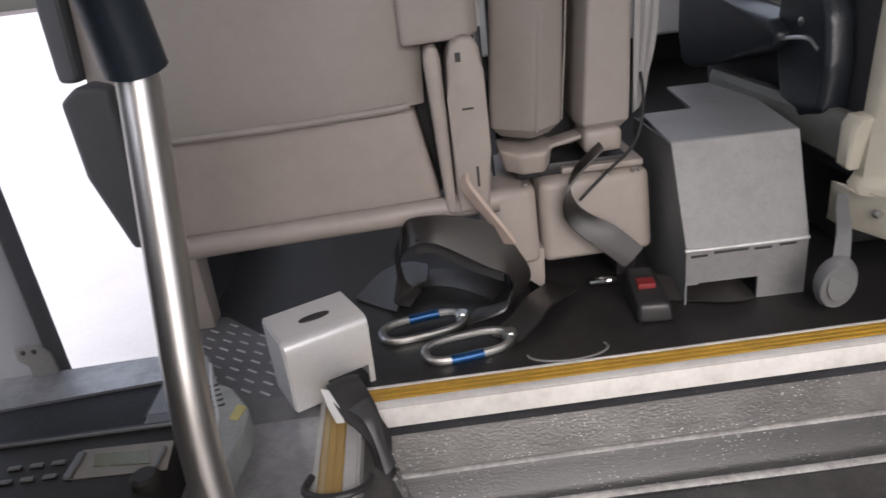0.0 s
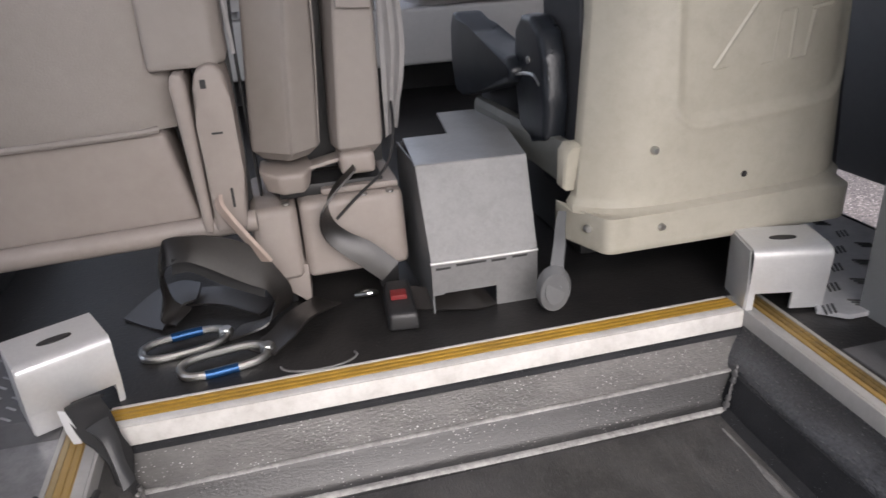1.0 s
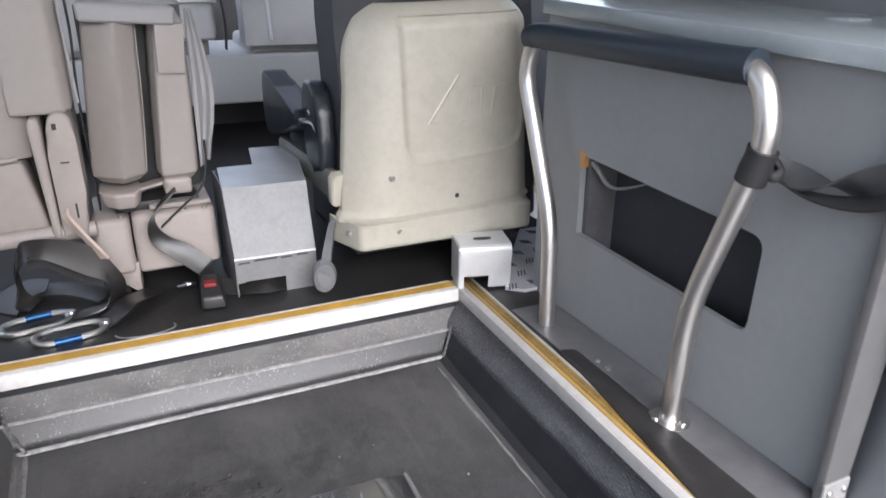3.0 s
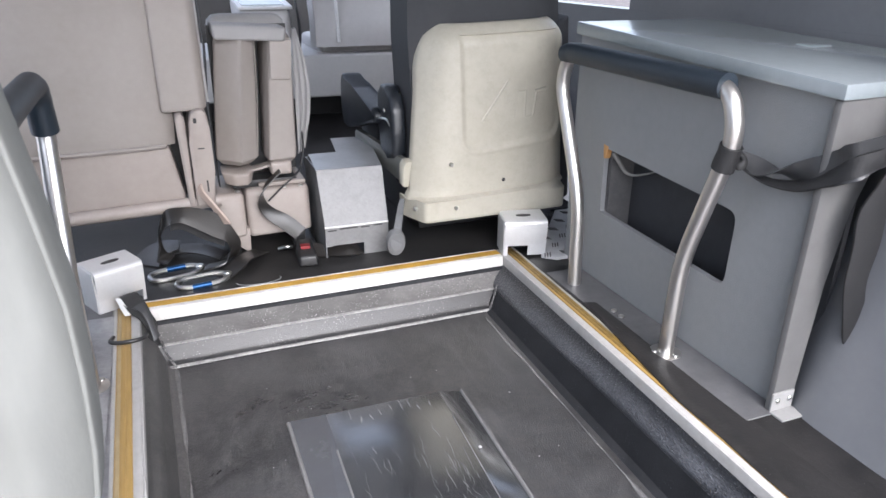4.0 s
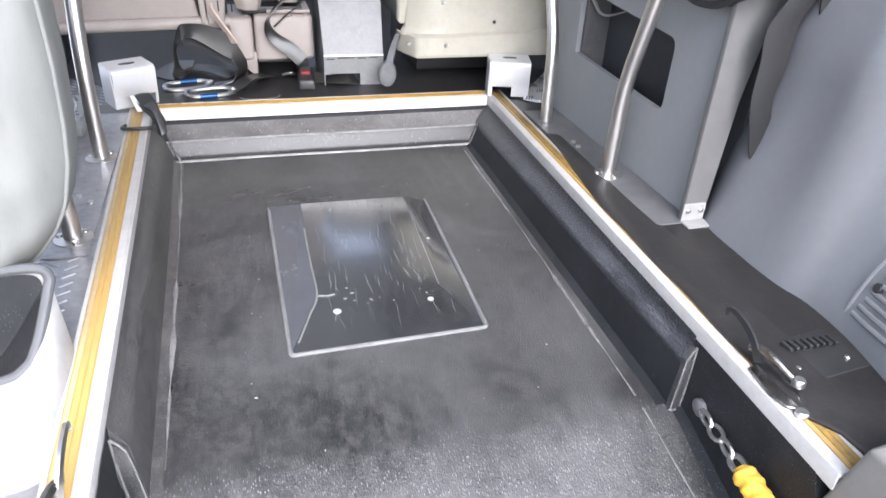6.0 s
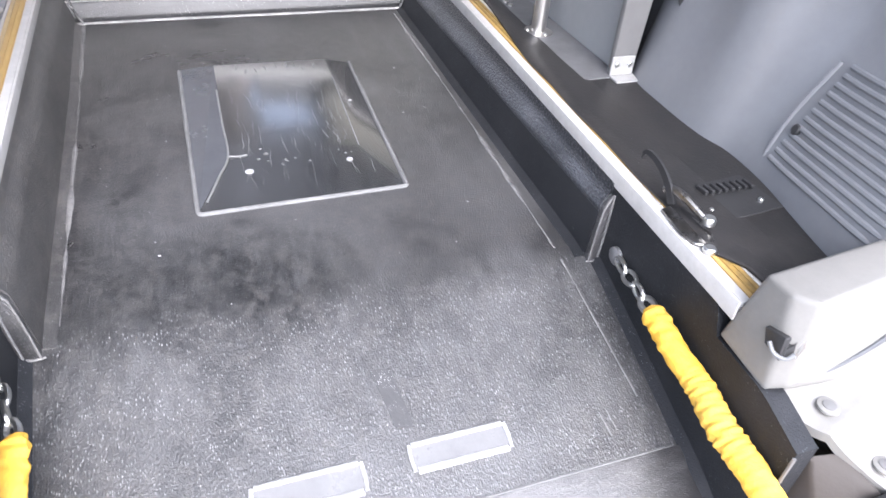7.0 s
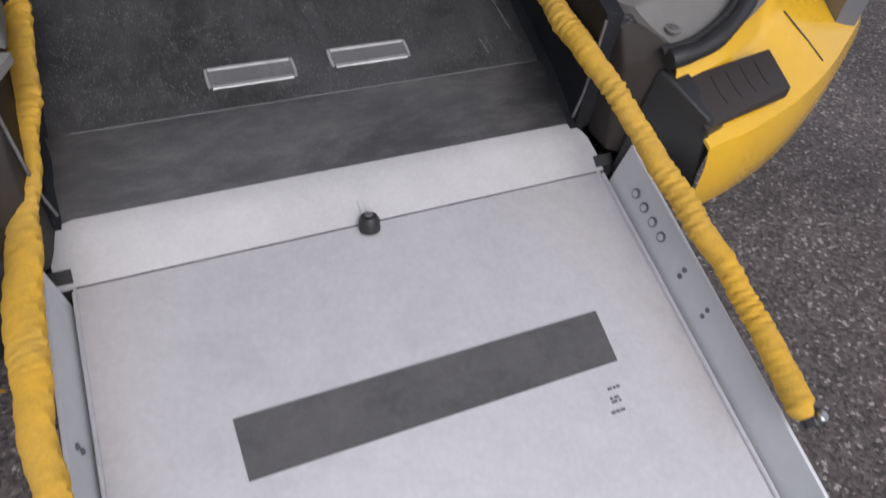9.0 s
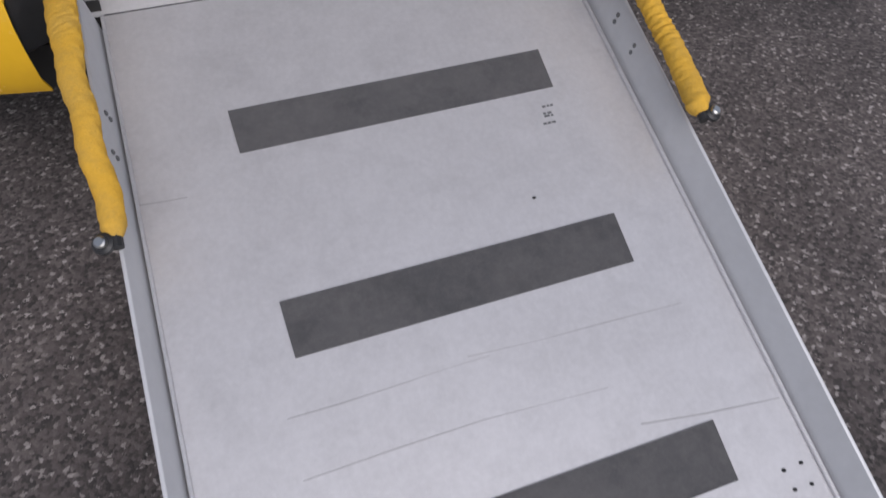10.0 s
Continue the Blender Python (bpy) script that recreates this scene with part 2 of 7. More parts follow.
M_YLEFT = material("worn_ochre_insert", (0.38, 0.245, 0.075), 0.5, dirt=(0.24, 0.16, 0.07), dirt_amount=0.6, scale=9, stretch=(4, 0.5, 1), grain=60, grain_amount=0.3, bump=0.25)
M_YPALE = material("faded_ochre_insert", (0.4, 0.31, 0.17), 0.55, dirt=(0.2, 0.15, 0.08), dirt_amount=0.5, scale=14, bump=0.25)
M_YDIRTY = material("dirty_ochre_insert", (0.3, 0.185, 0.04), 0.55, dirt=(0.09, 0.065, 0.035), dirt_amount=0.85, scale=13, mottle=0.4, bump=0.3)
M_SHELL = material("cream_seat_shell", (0.425, 0.405, 0.34), 0.4, dirt=(0.31, 0.285, 0.22), dirt_amount=0.4, mottle=0.14, scale=5, bump=0.15, bump_scale=320)
M_FABRIC = material("taupe_seat_vinyl", (0.3, 0.27, 0.25), 0.55, dirt=(0.22, 0.19, 0.165), dirt_amount=0.4, scale=5, bump=0.25, bump_scale=420)
M_GREYSEAT = material("grey_seat_cloth", (0.47, 0.46, 0.46), 0.7, dirt=(0.38, 0.37, 0.37), scale=7, bump=0.35, bump_scale=600)
M_BEIGE = material("taupe_moulded_plastic", (0.33, 0.29, 0.265), 0.45, dirt=(0.22, 0.18, 0.155), dirt_amount=0.4, scale=9, bump=0.12)
M_SEATSIDE = material("dark_grey_seat_side", (0.07, 0.073, 0.079), 0.6, dirt=(0.05, 0.052, 0.056), scale=8, bump=0.3, bump_scale=420)
M_LEATHER = material("black_leather", (0.014, 0.017, 0.022), 0.29, bump=0.3, bump_scale=260)
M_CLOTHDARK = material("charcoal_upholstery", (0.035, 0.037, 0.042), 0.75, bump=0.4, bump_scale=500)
M_PANEL = material("grey_felt_panel", (0.218, 0.224, 0.231), 0.62, dirt=(0.17, 0.175, 0.181), scale=4, bump=0.35, bump_scale=380)
M_POST = material("light_grey_laminate", (0.125, 0.1235, 0.122), 0.5, scale=8, bump=0.12)
M_TOP = material("blue_grey_worktop", (0.235, 0.265, 0.28), 0.22, spec=0.9, scale=5, bump=0.06)
M_WALL = material("grey_moulded_wall", (0.16, 0.165, 0.175), 0.22, dirt=(0.15, 0.155, 0.165), dirt_amount=0.3, scale=3, bump=0.12, bump_scale=420)
M_QUARTER = material("light_grey_trim_plastic", (0.184, 0.178, 0.166), 0.42, mottle=0.12, dirt=(0.12, 0.118, 0.113), scale=6, bump=0.15)
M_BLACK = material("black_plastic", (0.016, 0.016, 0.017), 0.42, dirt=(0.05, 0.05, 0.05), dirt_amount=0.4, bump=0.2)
M_FOAM = material("dark_grip_foam", (0.016, 0.025, 0.036), 0.45, bump=0.25, bump_scale=300)
M_WEB = material("grey_seat_belt_webbing", (0.017, 0.0152, 0.0142), 0.32, spec=0.9, scale=12, grain=300, grain_amount=0.4, bump=0.2, bump_scale=900)
M_WEBDARK = material("black_webbing", (0.016, 0.016, 0.017), 0.55, grain=300, bump=0.5, bump_scale=700)
M_WEBSHEEN = material("smooth_black_strap", (0.035, 0.036, 0.038), 0.38, dirt=(0.06, 0.06, 0.062), scale=20, bump=0.2, bump_scale=300)
M_BIN = material("pale_bin_plastic", (0.3, 0.297, 0.29), 0.45, dirt=(0.23, 0.227, 0.22), scale=8, mottle=0.15, bump=0.15)
M_PINK = material("pale_plastic_strap", (0.5, 0.4, 0.34), 0.45, bump=0.08)
M_BLUE = material("blue_anodised_sleeve", (0.012, 0.065, 0.18), 0.3, metal=0.6, bump=0.05)
M_RED = material("red_button", (0.2, 0.014, 0.016), 0.4, bump=0.05)
M_COVER = material("pale_grey_seat_cover", (0.168, 0.173, 0.163), 0.75, dirt=(0.118, 0.122, 0.114), dirt_amount=0.7, scale=4, stretch=(1, 1, 0.35), bump=0.12, bump_scale=500)
M_RAMP = material("satin_ramp_aluminium", (0.62, 0.612, 0.622), 0.42, metal=0.4, dirt=(0.5, 0.492, 0.5), dirt_amount=0.7, scale=4, mottle=0.1, grain=120, grain_amount=0.2, bump=0.15, bump_scale=500)
M_FLAP = material("matt_hinge_aluminium", (0.46, 0.455, 0.46), 0.5, metal=0.1, dirt=(0.33, 0.325, 0.33), dirt_amount=0.6, scale=7, grain=160, grain_amount=0.2, bump=0.15, bump_scale=500)
M_RAIL = material("grey_ramp_edge", (0.6, 0.605, 0.62), 0.42, metal=0.2, dirt=(0.48, 0.485, 0.495), scale=6, bump=0.1)
M_PLINTH = material("pale_plinth_plastic", (0.4, 0.397, 0.395), 0.5, dirt=(0.32, 0.317, 0.315), scale=6, bump=0.15)
M_PAD = material("brown_black_step_pad", (0.03, 0.024, 0.022), 0.55, dirt=(0.05, 0.042, 0.038), scale=14, bump=0.4, bump_scale=350)
M_MIDSEAT = material("mid_grey_seat_cloth", (0.29, 0.282, 0.28), 0.65, dirt=(0.22, 0.215, 0.212), scale=7, bump=0.35, bump_scale=600)
M_ARM = material("olive_grey_armrest", (0.12, 0.123, 0.113), 0.4, dirt=(0.07, 0.071, 0.068), dirt_amount=0.6, scale=12, bump=0.2)
M_LOCK = material("perforated_zinc", (0.38, 0.395, 0.385), 0.42, metal=0.15, mottle=0.3, dirt=(0.2, 0.205, 0.2), dirt_amount=0.6, scale=30)
M_PALEYELLOW = material("pale_yellow_sticker", (0.55, 0.5, 0.2), 0.6, scale=40)
M_LEVER = material("grey_lever_plastic", (0.135, 0.139, 0.143), 0.45, dirt=(0.1, 0.102, 0.105), scale=20, bump=0.1)
M_TAPE = material("grip_tape", (0.075, 0.074, 0.077), 0.8, dirt=(0.15, 0.143, 0.143), dirt_amount=0.7, scale=9, mottle=0.22, bump=0.6, bump_scale=900, grain=400, grain_amount=0.4)
M_YSLEEVE = material("yellow_strap_sleeve", (0.68, 0.39, 0.044), 0.85, spec=0.2, dirt=(0.4, 0.27, 0.08), dirt_amount=0.85, scale=7, mottle=0.12, grain=260, grain_amount=0.25, bump=0.55, bump_scale=210)
M_YPAINT = material("yellow_body_paint", (0.78, 0.45, 0.015), 0.25, dirt=(0.68, 0.38, 0.015), dirt_amount=0.3, scale=3, bump=0.02, coat=0.6)


def asphalt_material():
    """Worn asphalt: stones of many tones in a dark binder, with broad damp stains."""
    m = bpy.data.materials.new("asphalt")
    m.use_nodes = True
    n, l = m.node_tree.nodes, m.node_tree.links
    p = n["Principled BSDF"]
    p.inputs["Roughness"].default_value = 0.82
    tc = n.new("ShaderNodeTexCoord")
    v = n.new("ShaderNodeTexVoronoi")
    v.inputs["Scale"].default_value = 150
    wob = n.new("ShaderNodeTexNoise")
    wob.inputs["Scale"].default_value, wob.inputs["Detail"].default_value = 260, 3
    l.new(tc.outputs["Object"], wob.inputs["Vector"])
    add = n.new("ShaderNodeVectorMath")
    add.operation = "MULTIPLY_ADD"
    add.inputs[1].default_value = (0.011, 0.011, 0.011)
    l.new(wob.outputs["Color"], add.inputs[0])
    l.new(tc.outputs["Object"], add.inputs[2])
    l.new(add.outputs[0], v.inputs["Vector"])
    v.inputs["Randomness"].default_value = 1.0
    tone = n.new("ShaderNodeSeparateColor")
    l.new(v.outputs["Color"], tone.inputs[0])
    cr = n.new("ShaderNodeValToRGB")
    e = cr.color_ramp.elements
    e[0].position, e[0].color = 0.0, (0.046, 0.041, 0.04, 1)
    e[1].position, e[1].color = 1.0, (0.42, 0.38, 0.36, 1)
    k = e.new(0.55)
    k.color = (0.118, 0.1, 0.095, 1)
    k = e.new(0.9)
    k.color = (0.165, 0.142, 0.135, 1)
    l.new(tone.outputs[0], cr.inputs[0])
    big = n.new("ShaderNodeTexNoise")
    big.inputs["Scale"].default_value, big.inputs["Detail"].default_value = 2.6, 6
    l.new(tc.outputs["Object"], big.inputs["Vector"])
    mr = n.new("ShaderNodeMapRange")
    mr.inputs["From Min"].default_value, mr.inputs["From Max"].default_value = 0.35, 0.7
    mr.inputs["To Min"].default_value, mr.inputs["To Max"].default_value = 1.15, 0.6
    l.new(big.outputs["Fac"], mr.inputs["Value"])
    mul = n.new("ShaderNodeVectorMath")
    mul.operation = "SCALE"
    l.new(cr.outputs[0], mul.inputs[0])
    l.new(mr.outputs[0], mul.inputs["Scale"])
    l.new(mul.outputs[0], p.inputs["Base Color"])
    b = n.new("ShaderNodeBump")
    b.inputs["Strength"].default_value, b.inputs["Distance"].default_value = 0.5, 0.002
    l.new(v.outputs["Distance"], b.inputs["Height"])
    b.invert = True
    l.new(b.outputs[0], p.inputs["Normal"])
    return m


M_ASPHALT = asphalt_material()
M_SNOW = material("pale_concrete", (0.57, 0.57, 0.59), 0.8, scale=1.5, bump=0.2)
M_HATCH = material("scuffed_hatch_vinyl", (0.014, 0.0145, 0.016), 0.2, spec=0.9, dirt=(0.045, 0.047, 0.05), dirt_amount=0.6, scale=14, grain=60, grain_amount=0.4, coat=1.0, coat_rough=0.17, coat_ior=2.0, mottle=0.4, bump=0.08, bump_scale=120, stretch=(1, 0.3, 1))
# Paler copy of the hatch vinyl: bluish light on one facet put into colour.
M_HATCHSIDE = material("lit_hatch_facet", (0.05, 0.053, 0.06), 0.24, spec=0.9, dirt=(0.075, 0.078, 0.085), dirt_amount=0.6, scale=5, mottle=0.15, bump=0.05)
M_CAULK = material("grey_sealant", (0.15, 0.15, 0.15), 0.55, dirt=(0.07, 0.07, 0.07), dirt_amount=0.7, scale=20, bump=0.4)
M_WHITE = material("white_paint", (0.7, 0.7, 0.7), 0.4, scale=5, bump=0.05)
M_ROOF = material("grey_headliner", (0.66, 0.66, 0.66), 0.8, scale=4, bump=0.3)
M_BROWN = material("brown_sill_end", (0.04, 0.034, 0.03), 0.6, spec=0.25, dirt=(0.06, 0.052, 0.046), scale=12)
M_WOOD = material("raw_plywood_edge", (0.45, 0.24, 0.09), 0.6, scale=30, bump=0.2)
M_FASCIA = material("worn_bronze_fascia", (0.2, 0.175, 0.145), 0.45, dirt=(0.09, 0.08, 0.065), scale=24, bump=0.1)
M_LCD = material("dim_display", (0.12, 0.12, 0.06), 0.25, scale=20, bump=0.0)
M_RADIO = material("dark_radio_fascia", (0.022, 0.02, 0.018), 0.5, spec=0.2, scale=10)
M_GLASS = bpy.data.materials.new("window_glass")
M_GLASS.use_nodes = True
_g = M_GLASS.node_tree.nodes["Principled BSDF"]
_g.inputs["Transmission Weight"].default_value, _g.inputs["Roughness"].default_value, _g.inputs["IOR"].default_value = 1.0, 0.02, 1.1


# ==== mesh helpers ====
def B():
    return bmesh.new()


def finish(name, bm, mat, smooth=35):
    bmesh.ops.recalc_face_normals(bm, faces=bm.faces)
    me = bpy.data.meshes.new(name)
    bm.to_mesh(me)
    bm.free()
    me.materials.append(mat)
    if smooth:
        for f in me.polygons:
            f.use_smooth = True
        me.set_sharp_from_angle(angle=radians(smooth))
    return me


def part(name, bm, mat, parent, label="", smooth=35):
    ob = new(name, finish(name, bm, mat, smooth))
    ob.parent = parent
    if parent.parent is None:
        ob.matrix_parent_inverse = Matrix.Translation(-parent.location)
    return tagged(ob, label)


def thing(name, at, label, category, group="", kind=""):
    ob = new(name)
    ob.empty_display_size = 0.05
    ob.location = at
    return tagged(ob, label, category, group, kind)


def solid(name, bm, mat, label, category, group="", kind="", smooth=35):
    return tagged(new(name, finish(name, bm, mat, smooth)), label, category, group, kind)


def bevel(bm, verts, offset, segments=2):
    if offset:
        edges = {e for v in verts for e in v.link_edges}
        bmesh.ops.bevel(bm, geom=list(edges), offset=offset, segments=segments, profile=0.6, affect="EDGES", clamp_overlap=True)


def hexa(bm, low, high, r=0.0, seg=2):
    """A closed block between two polygons with as many corners."""
    a = [bm.verts.new(p) for p in low]
    b = [bm.verts.new(p) for p in high]
    k = len(a)
    bm.faces.new(a[::-1])
    bm.faces.new(b)
    for i in range(k):
        bm.faces.new((a[i], a[(i + 1) % k], b[(i + 1) % k], b[i]))
    bevel(bm, a + b, r, seg)
    return bm


def box(bm, x0, x1, y0, y1, z0, z1, r=0.0, seg=2, turn=0.0):
    cx, cy = (x0 + x1) / 2, (y0 + y1) / 2
    c, s = math.cos(radians(turn)), math.sin(radians(turn))
    base = [(x0, y0), (x1, y0), (x1, y1), (x0, y1)]
    base = [(cx + (x - cx) * c - (y - cy) * s, cy + (x - cx) * s + (y - cy) * c) for x, y in base]
    return hexa(bm, [(x, y, z0) for x, y in base], [(x, y, z1) for x, y in base], r, seg)


def prism(bm, pts, axis, a, b, r=0.0, seg=2):
    """A polygon (in the two other axes, in order) pushed from a to b along an axis."""
    def place(p, v):
        return {"x": (v, p[0], p[1]), "y": (p[0], v, p[1]), "z": (p[0], p[1], v)}[axis]
    return hexa(bm, [place(p, a) for p in pts], [place(p, b) for p in pts], r, seg)


def spline(pts, n=8):
    """A smooth line through the points."""
    pts = [Vector(p) for p in pts]
    ext = [2 * pts[0] - pts[1]] + pts + [2 * pts[-1] - pts[-2]]
    out = []
    for i in range(1, len(ext) - 2):
        p0, p1, p2, p3 = ext[i - 1:i + 3]
        for k in range(n):
            t = k / n
            out.append(0.5 * ((2 * p1) + (p2 - p0) * t + (2 * p0 - 5 * p1 + 4 * p2 - p3) * t * t + (3 * p1 - p0 - 3 * p2 + p3) * t ** 3))
    return out + [pts[-1]]


def rounded(pts, radius, n=6):
    """A line with its corners rounded off."""
    pts = [Vector(p) for p in pts]
    out = [pts[0]]
    for a, b, c in zip(pts, pts[1:], pts[2:]):
        u, v = (a - b), (c - b)
        d = min(radius, u.length * 0.45, v.length * 0.45)
        p, q = b + u.normalized() * d, b + v.normalized() * d
        for k in range(n + 1):
            t = k / n
            out.append(p.lerp(b, t).lerp(b.lerp(q, t), t))
    return out + [pts[-1]]


def sweep(bm, line, ring, caps=True, roll=None):
    """Push a closed ring of (u, v) offsets along a line. ring may be a function of the station."""
    line = [Vector(p) for p in line]
    up = None
    rows = []
    for i, p in enumerate(line):
        t = (line[min(i + 1, len(line) - 1)] - line[max(i - 1, 0)]).normalized()
        if up is None:
            up = Vector((0, 0, 1)) if abs(t.z) < 0.9 else Vector((1, 0, 0))
        side = t.cross(up).normalized()
        up = side.cross(t).normalized()
        s, u = side, up
        if roll is not None:
            q = Matrix.Rotation(roll(i / (len(line) - 1)), 3, t)
            s, u = q @ side, q @ up
        shape = ring(i / (len(line) - 1)) if callable(ring) else ring
        rows.append([bm.verts.new(p + s * a + u * b) for a, b in shape])
    k = len(rows[0])
    for r0, r1 in zip(rows, rows[1:]):
        for j in range(k):
            bm.faces.new((r0[j], r0[(j + 1) % k], r1[(j + 1) % k], r1[j]))
    if caps:
        bm.faces.new(rows[0][::-1])
        bm.faces.new(rows[-1])
    return bm


def circle(r, n=14):
    return [(r * math.cos(2 * math.pi * k / n), r * math.sin(2 * math.pi * k / n)) for k in range(n)]


def tube(bm, line, r, n=14):
    return sweep(bm, line, circle(r, n))


def strap(bm, line, width, thick=0.0022, roll=None):
    w, t = width / 2, thick / 2
    return sweep(bm, line, [(-w, -t), (w, -t), (w, t), (-w, t)], True, roll)


def disc(bm, at, r, h, normal=(0, 0, 1), n=16, dome=0.0):
    at, nn = Vector(at), Vector(normal).normalized()
    line = [at, at + nn * h * 0.7, at + nn * h]
    return sweep(bm, line, lambda t: circle(r if t < 0.9 else r * (1 - 0.25 - dome), n))


def sheet(bm, rows, thick, direction):
    """A grid of points given row by row, with thickness."""
    d = Vector(direction).normalized() * thick
    top = [[bm.verts.new(p) for p in r] for r in rows]
    low = [[bm.verts.new(Vector(p) + d) for p in r] for r in rows]
    n, k = len(rows), len(rows[0])
    for i in range(n - 1):
        for j in range(k - 1):
            bm.faces.new((top[i][j], top[i][j + 1], top[i + 1][j + 1], top[i + 1][j]))
            bm.faces.new((low[i][j], low[i + 1][j], low[i + 1][j + 1], low[i][j + 1]))
    rim = [(0, j) for j in range(k)] + [(i, k - 1) for i in range(1, n)] + [(n - 1, j) for j in range(k - 2, -1, -1)] + [(i, 0) for i in range(n - 2, 0, -1)]
    for (a, b), (c, e) in zip(rim, rim[1:] + rim[:1]):
        bm.faces.new((top[a][b], low[a][b], low[c][e], top[c][e]))
    return bm


def screw(parent, at, r=0.006, normal=(0, 0, 1), h=0.004, name="screw"):
    bm = disc(B(), at, r, h, normal)
    return part(name, bm, M_SCREW, parent)


# ==== large structure ====
def xr(y):
    """Right edge of the sunken floor at the distance y."""
    return 0.838 + 0.032 * y


def xl(y):
    """Left edge of the bay at a depth."""
    return -0.01 + 0.0191 * (0.046 - y)


def floor_z(y):
    """Height of the sunken floor: nearly level, then falling towards the ramp."""
    u = min(1, max(0, (-0.985 - y) / 0.1))
    return -0.105 + 0.04 * y - 0.01225 * u * u + 0.245 * min(0, y + 1.085) + 0.19 * min(0, y + 1.37)


GROUND = -0.688

bm = B()
box(bm, -60, 60, -60, 60, GROUND - 0.2, GROUND)
solid("ground", bm, M_ASPHALT, "grey asphalt ground with worn aggregate", "asphalt", kind="structure")

bm = B()
sheet(bm, [[(-0.275, 0.047, 0.0), (1.215, 0.047, 0.0)], [(-0.275, 0.62, 0.0), (1.215, 0.62, 0.0)]], 0.03, (0, 0, -1))
sheet(bm, [[(-0.275, 0.62, 0.0), (1.34, 0.62, 0.0)], [(-0.275, 2.9, 0.0), (1.34, 2.9, 0.0)]], 0.03, (0, 0, -1))
solid("floor", bm, M_FLOOR, "raised black rubber floor ahead of the step", "floor", kind="structure")


def side_floor(name, xa, xb, mat, label):
    bm = B()
    pts = [(xa, 0.043), (xa, -1.33), (xb(-1.33), -1.33), (xb(0.043), 0.043)]
    hexa(bm, [(x, y, -0.034) for x, y in pts], [(x, y, -0.006) for x, y in pts])
    return solid(name, bm, mat, label, "floor", kind="structure")


side_floor("floor_left", -0.55, lambda y: xl(y) - 0.0495, M_SIDEMETAL, "metal sheet floor strip beside the sunken bay")
side_floor("floor_right", 1.3, lambda y: xr(y) + 0.05, M_FLOOR, "dark rubber floor strip beside the sunken bay")

# grey sheet lapping onto the raised floor beside the corner cover
bm = B()
prism(bm, [(-0.272, 0.05), (-0.272, 0.285), (-0.225, 0.279), (-0.165, 0.215), (-0.062, 0.13), (-0.062, 0.05)], "z", -0.001, 0.0012)
hexa(bm, [(-0.272, 0.012, -0.007), (-0.062, 0.012, -0.007), (-0.062, 0.0505, -0.004), (-0.272, 0.0505, -0.004)], [(-0.272, 0.012, -0.0056), (-0.062, 0.012, -0.0056), (-0.062, 0.0505, 0.001), (-0.272, 0.0505, 0.001)])
solid("sheet_lap", bm, M_FLOORPLATE, "grey tread sheet lapping onto the rubber floor", "tread plate", kind="structure")
# raised lozenges of the tread sheet beside the bay
bm = B()
for i in range(13):
    for j in range(7):
        cx, cy = -0.232 + j * 0.026, -0.93 + i * 0.024 + (j % 2) * 0.012
        if cx < -0.05:
            box(bm, cx - 0.0016, cx + 0.0016, cy - 0.0105, cy + 0.0105, -0.007, -0.0045, 0.0008, 1, turn=58 if j % 2 else -58)
for i in range(9):
    for j in range(6):
        cx, cy = -0.235 + j * 0.026, 0.062 + i * 0.022 + (j % 2) * 0.011
        if cy < 0.26 - 0.85 * max(0, cx + 0.215):
            box(bm, cx - 0.0015, cx + 0.0015, cy - 0.0085, cy + 0.0085, 0.0005, 0.0026, 0.0006, 1, turn=52)
solid("tread_pattern", bm, M_TREAD, "raised lozenge tread on the sheet metal floor", "tread plate", kind="stuff")

# worn tread plate beside the front seat
t = thing("tread_plate", (1.1, 0.08, 0.0), "bright worn metal tread plate with ribbed groups", "tread plate", kind="structure")
bm = B()
prism(bm, [(0.925, -0.035), (0.955, -0.062), (1.21, -0.062), (1.21, 0.25), (1.13, 0.25), (1.0, 0.08)], "z", -0.004, 0.003)
part("plate", bm, M_BRIGHT, t)
bm = B()
for i in range(6):
    for j in range(6):
        cx, cy = 0.94 + i * 0.052, -0.04 + j * 0.052
        if cx + 0.008 < 1.205 and cy < 0.24 and cy - 0.09 < 1.3 * (cx - 0.985):
            for k in (-1, 0, 1):
                flip = (i + j) % 2
                dx, dy = (0.0, 0.0075 * k) if flip else (0.0075 * k, 0.0)
                a, b = (0.0125, 0.0017) if flip else (0.0017, 0.0125)
                box(bm, cx + dx - a, cx + dx + a, cy + dy - b, cy + dy + b, 0.002, 0.0046, 0.0007, 1, turn=-28)
part("rib_groups", bm, M_DARKRIB, t, "raised ribs in threes, painted dark for their reflections")
bm = B()
tube(bm, [(1.21, -0.06, 0.002), (1.212, 0.252, 0.002), (1.12, 0.255, 0.002)], 0.004, 8)
part("edge_strip", bm, M_BLACK, t)

# sunken bay: floor in two slopes
bay = thing("sunken_floor", (0.42, -0.6, -0.14), "sunken speckled grey vinyl wheelchair bay floor", "floor", kind="structure")
ys = [-0.05 - 0.0985 * i for i in range(10)] + [-0.96, -0.985, -1.0, -1.0175, -1.035]
bm = B()
sheet(bm, [[(0.02 + (xr(y) - 0.03) * j / 8, y, floor_z(y)) for j in range(9)] for y in ys], 0.03, (0, 0, -1))
part("level_floor", bm, M_WELL, bay)
bm = B()
ys = [-1.035, -1.0525, -1.0685, -1.085] + [-1.11 - 0.034 * i for i in range(11)]
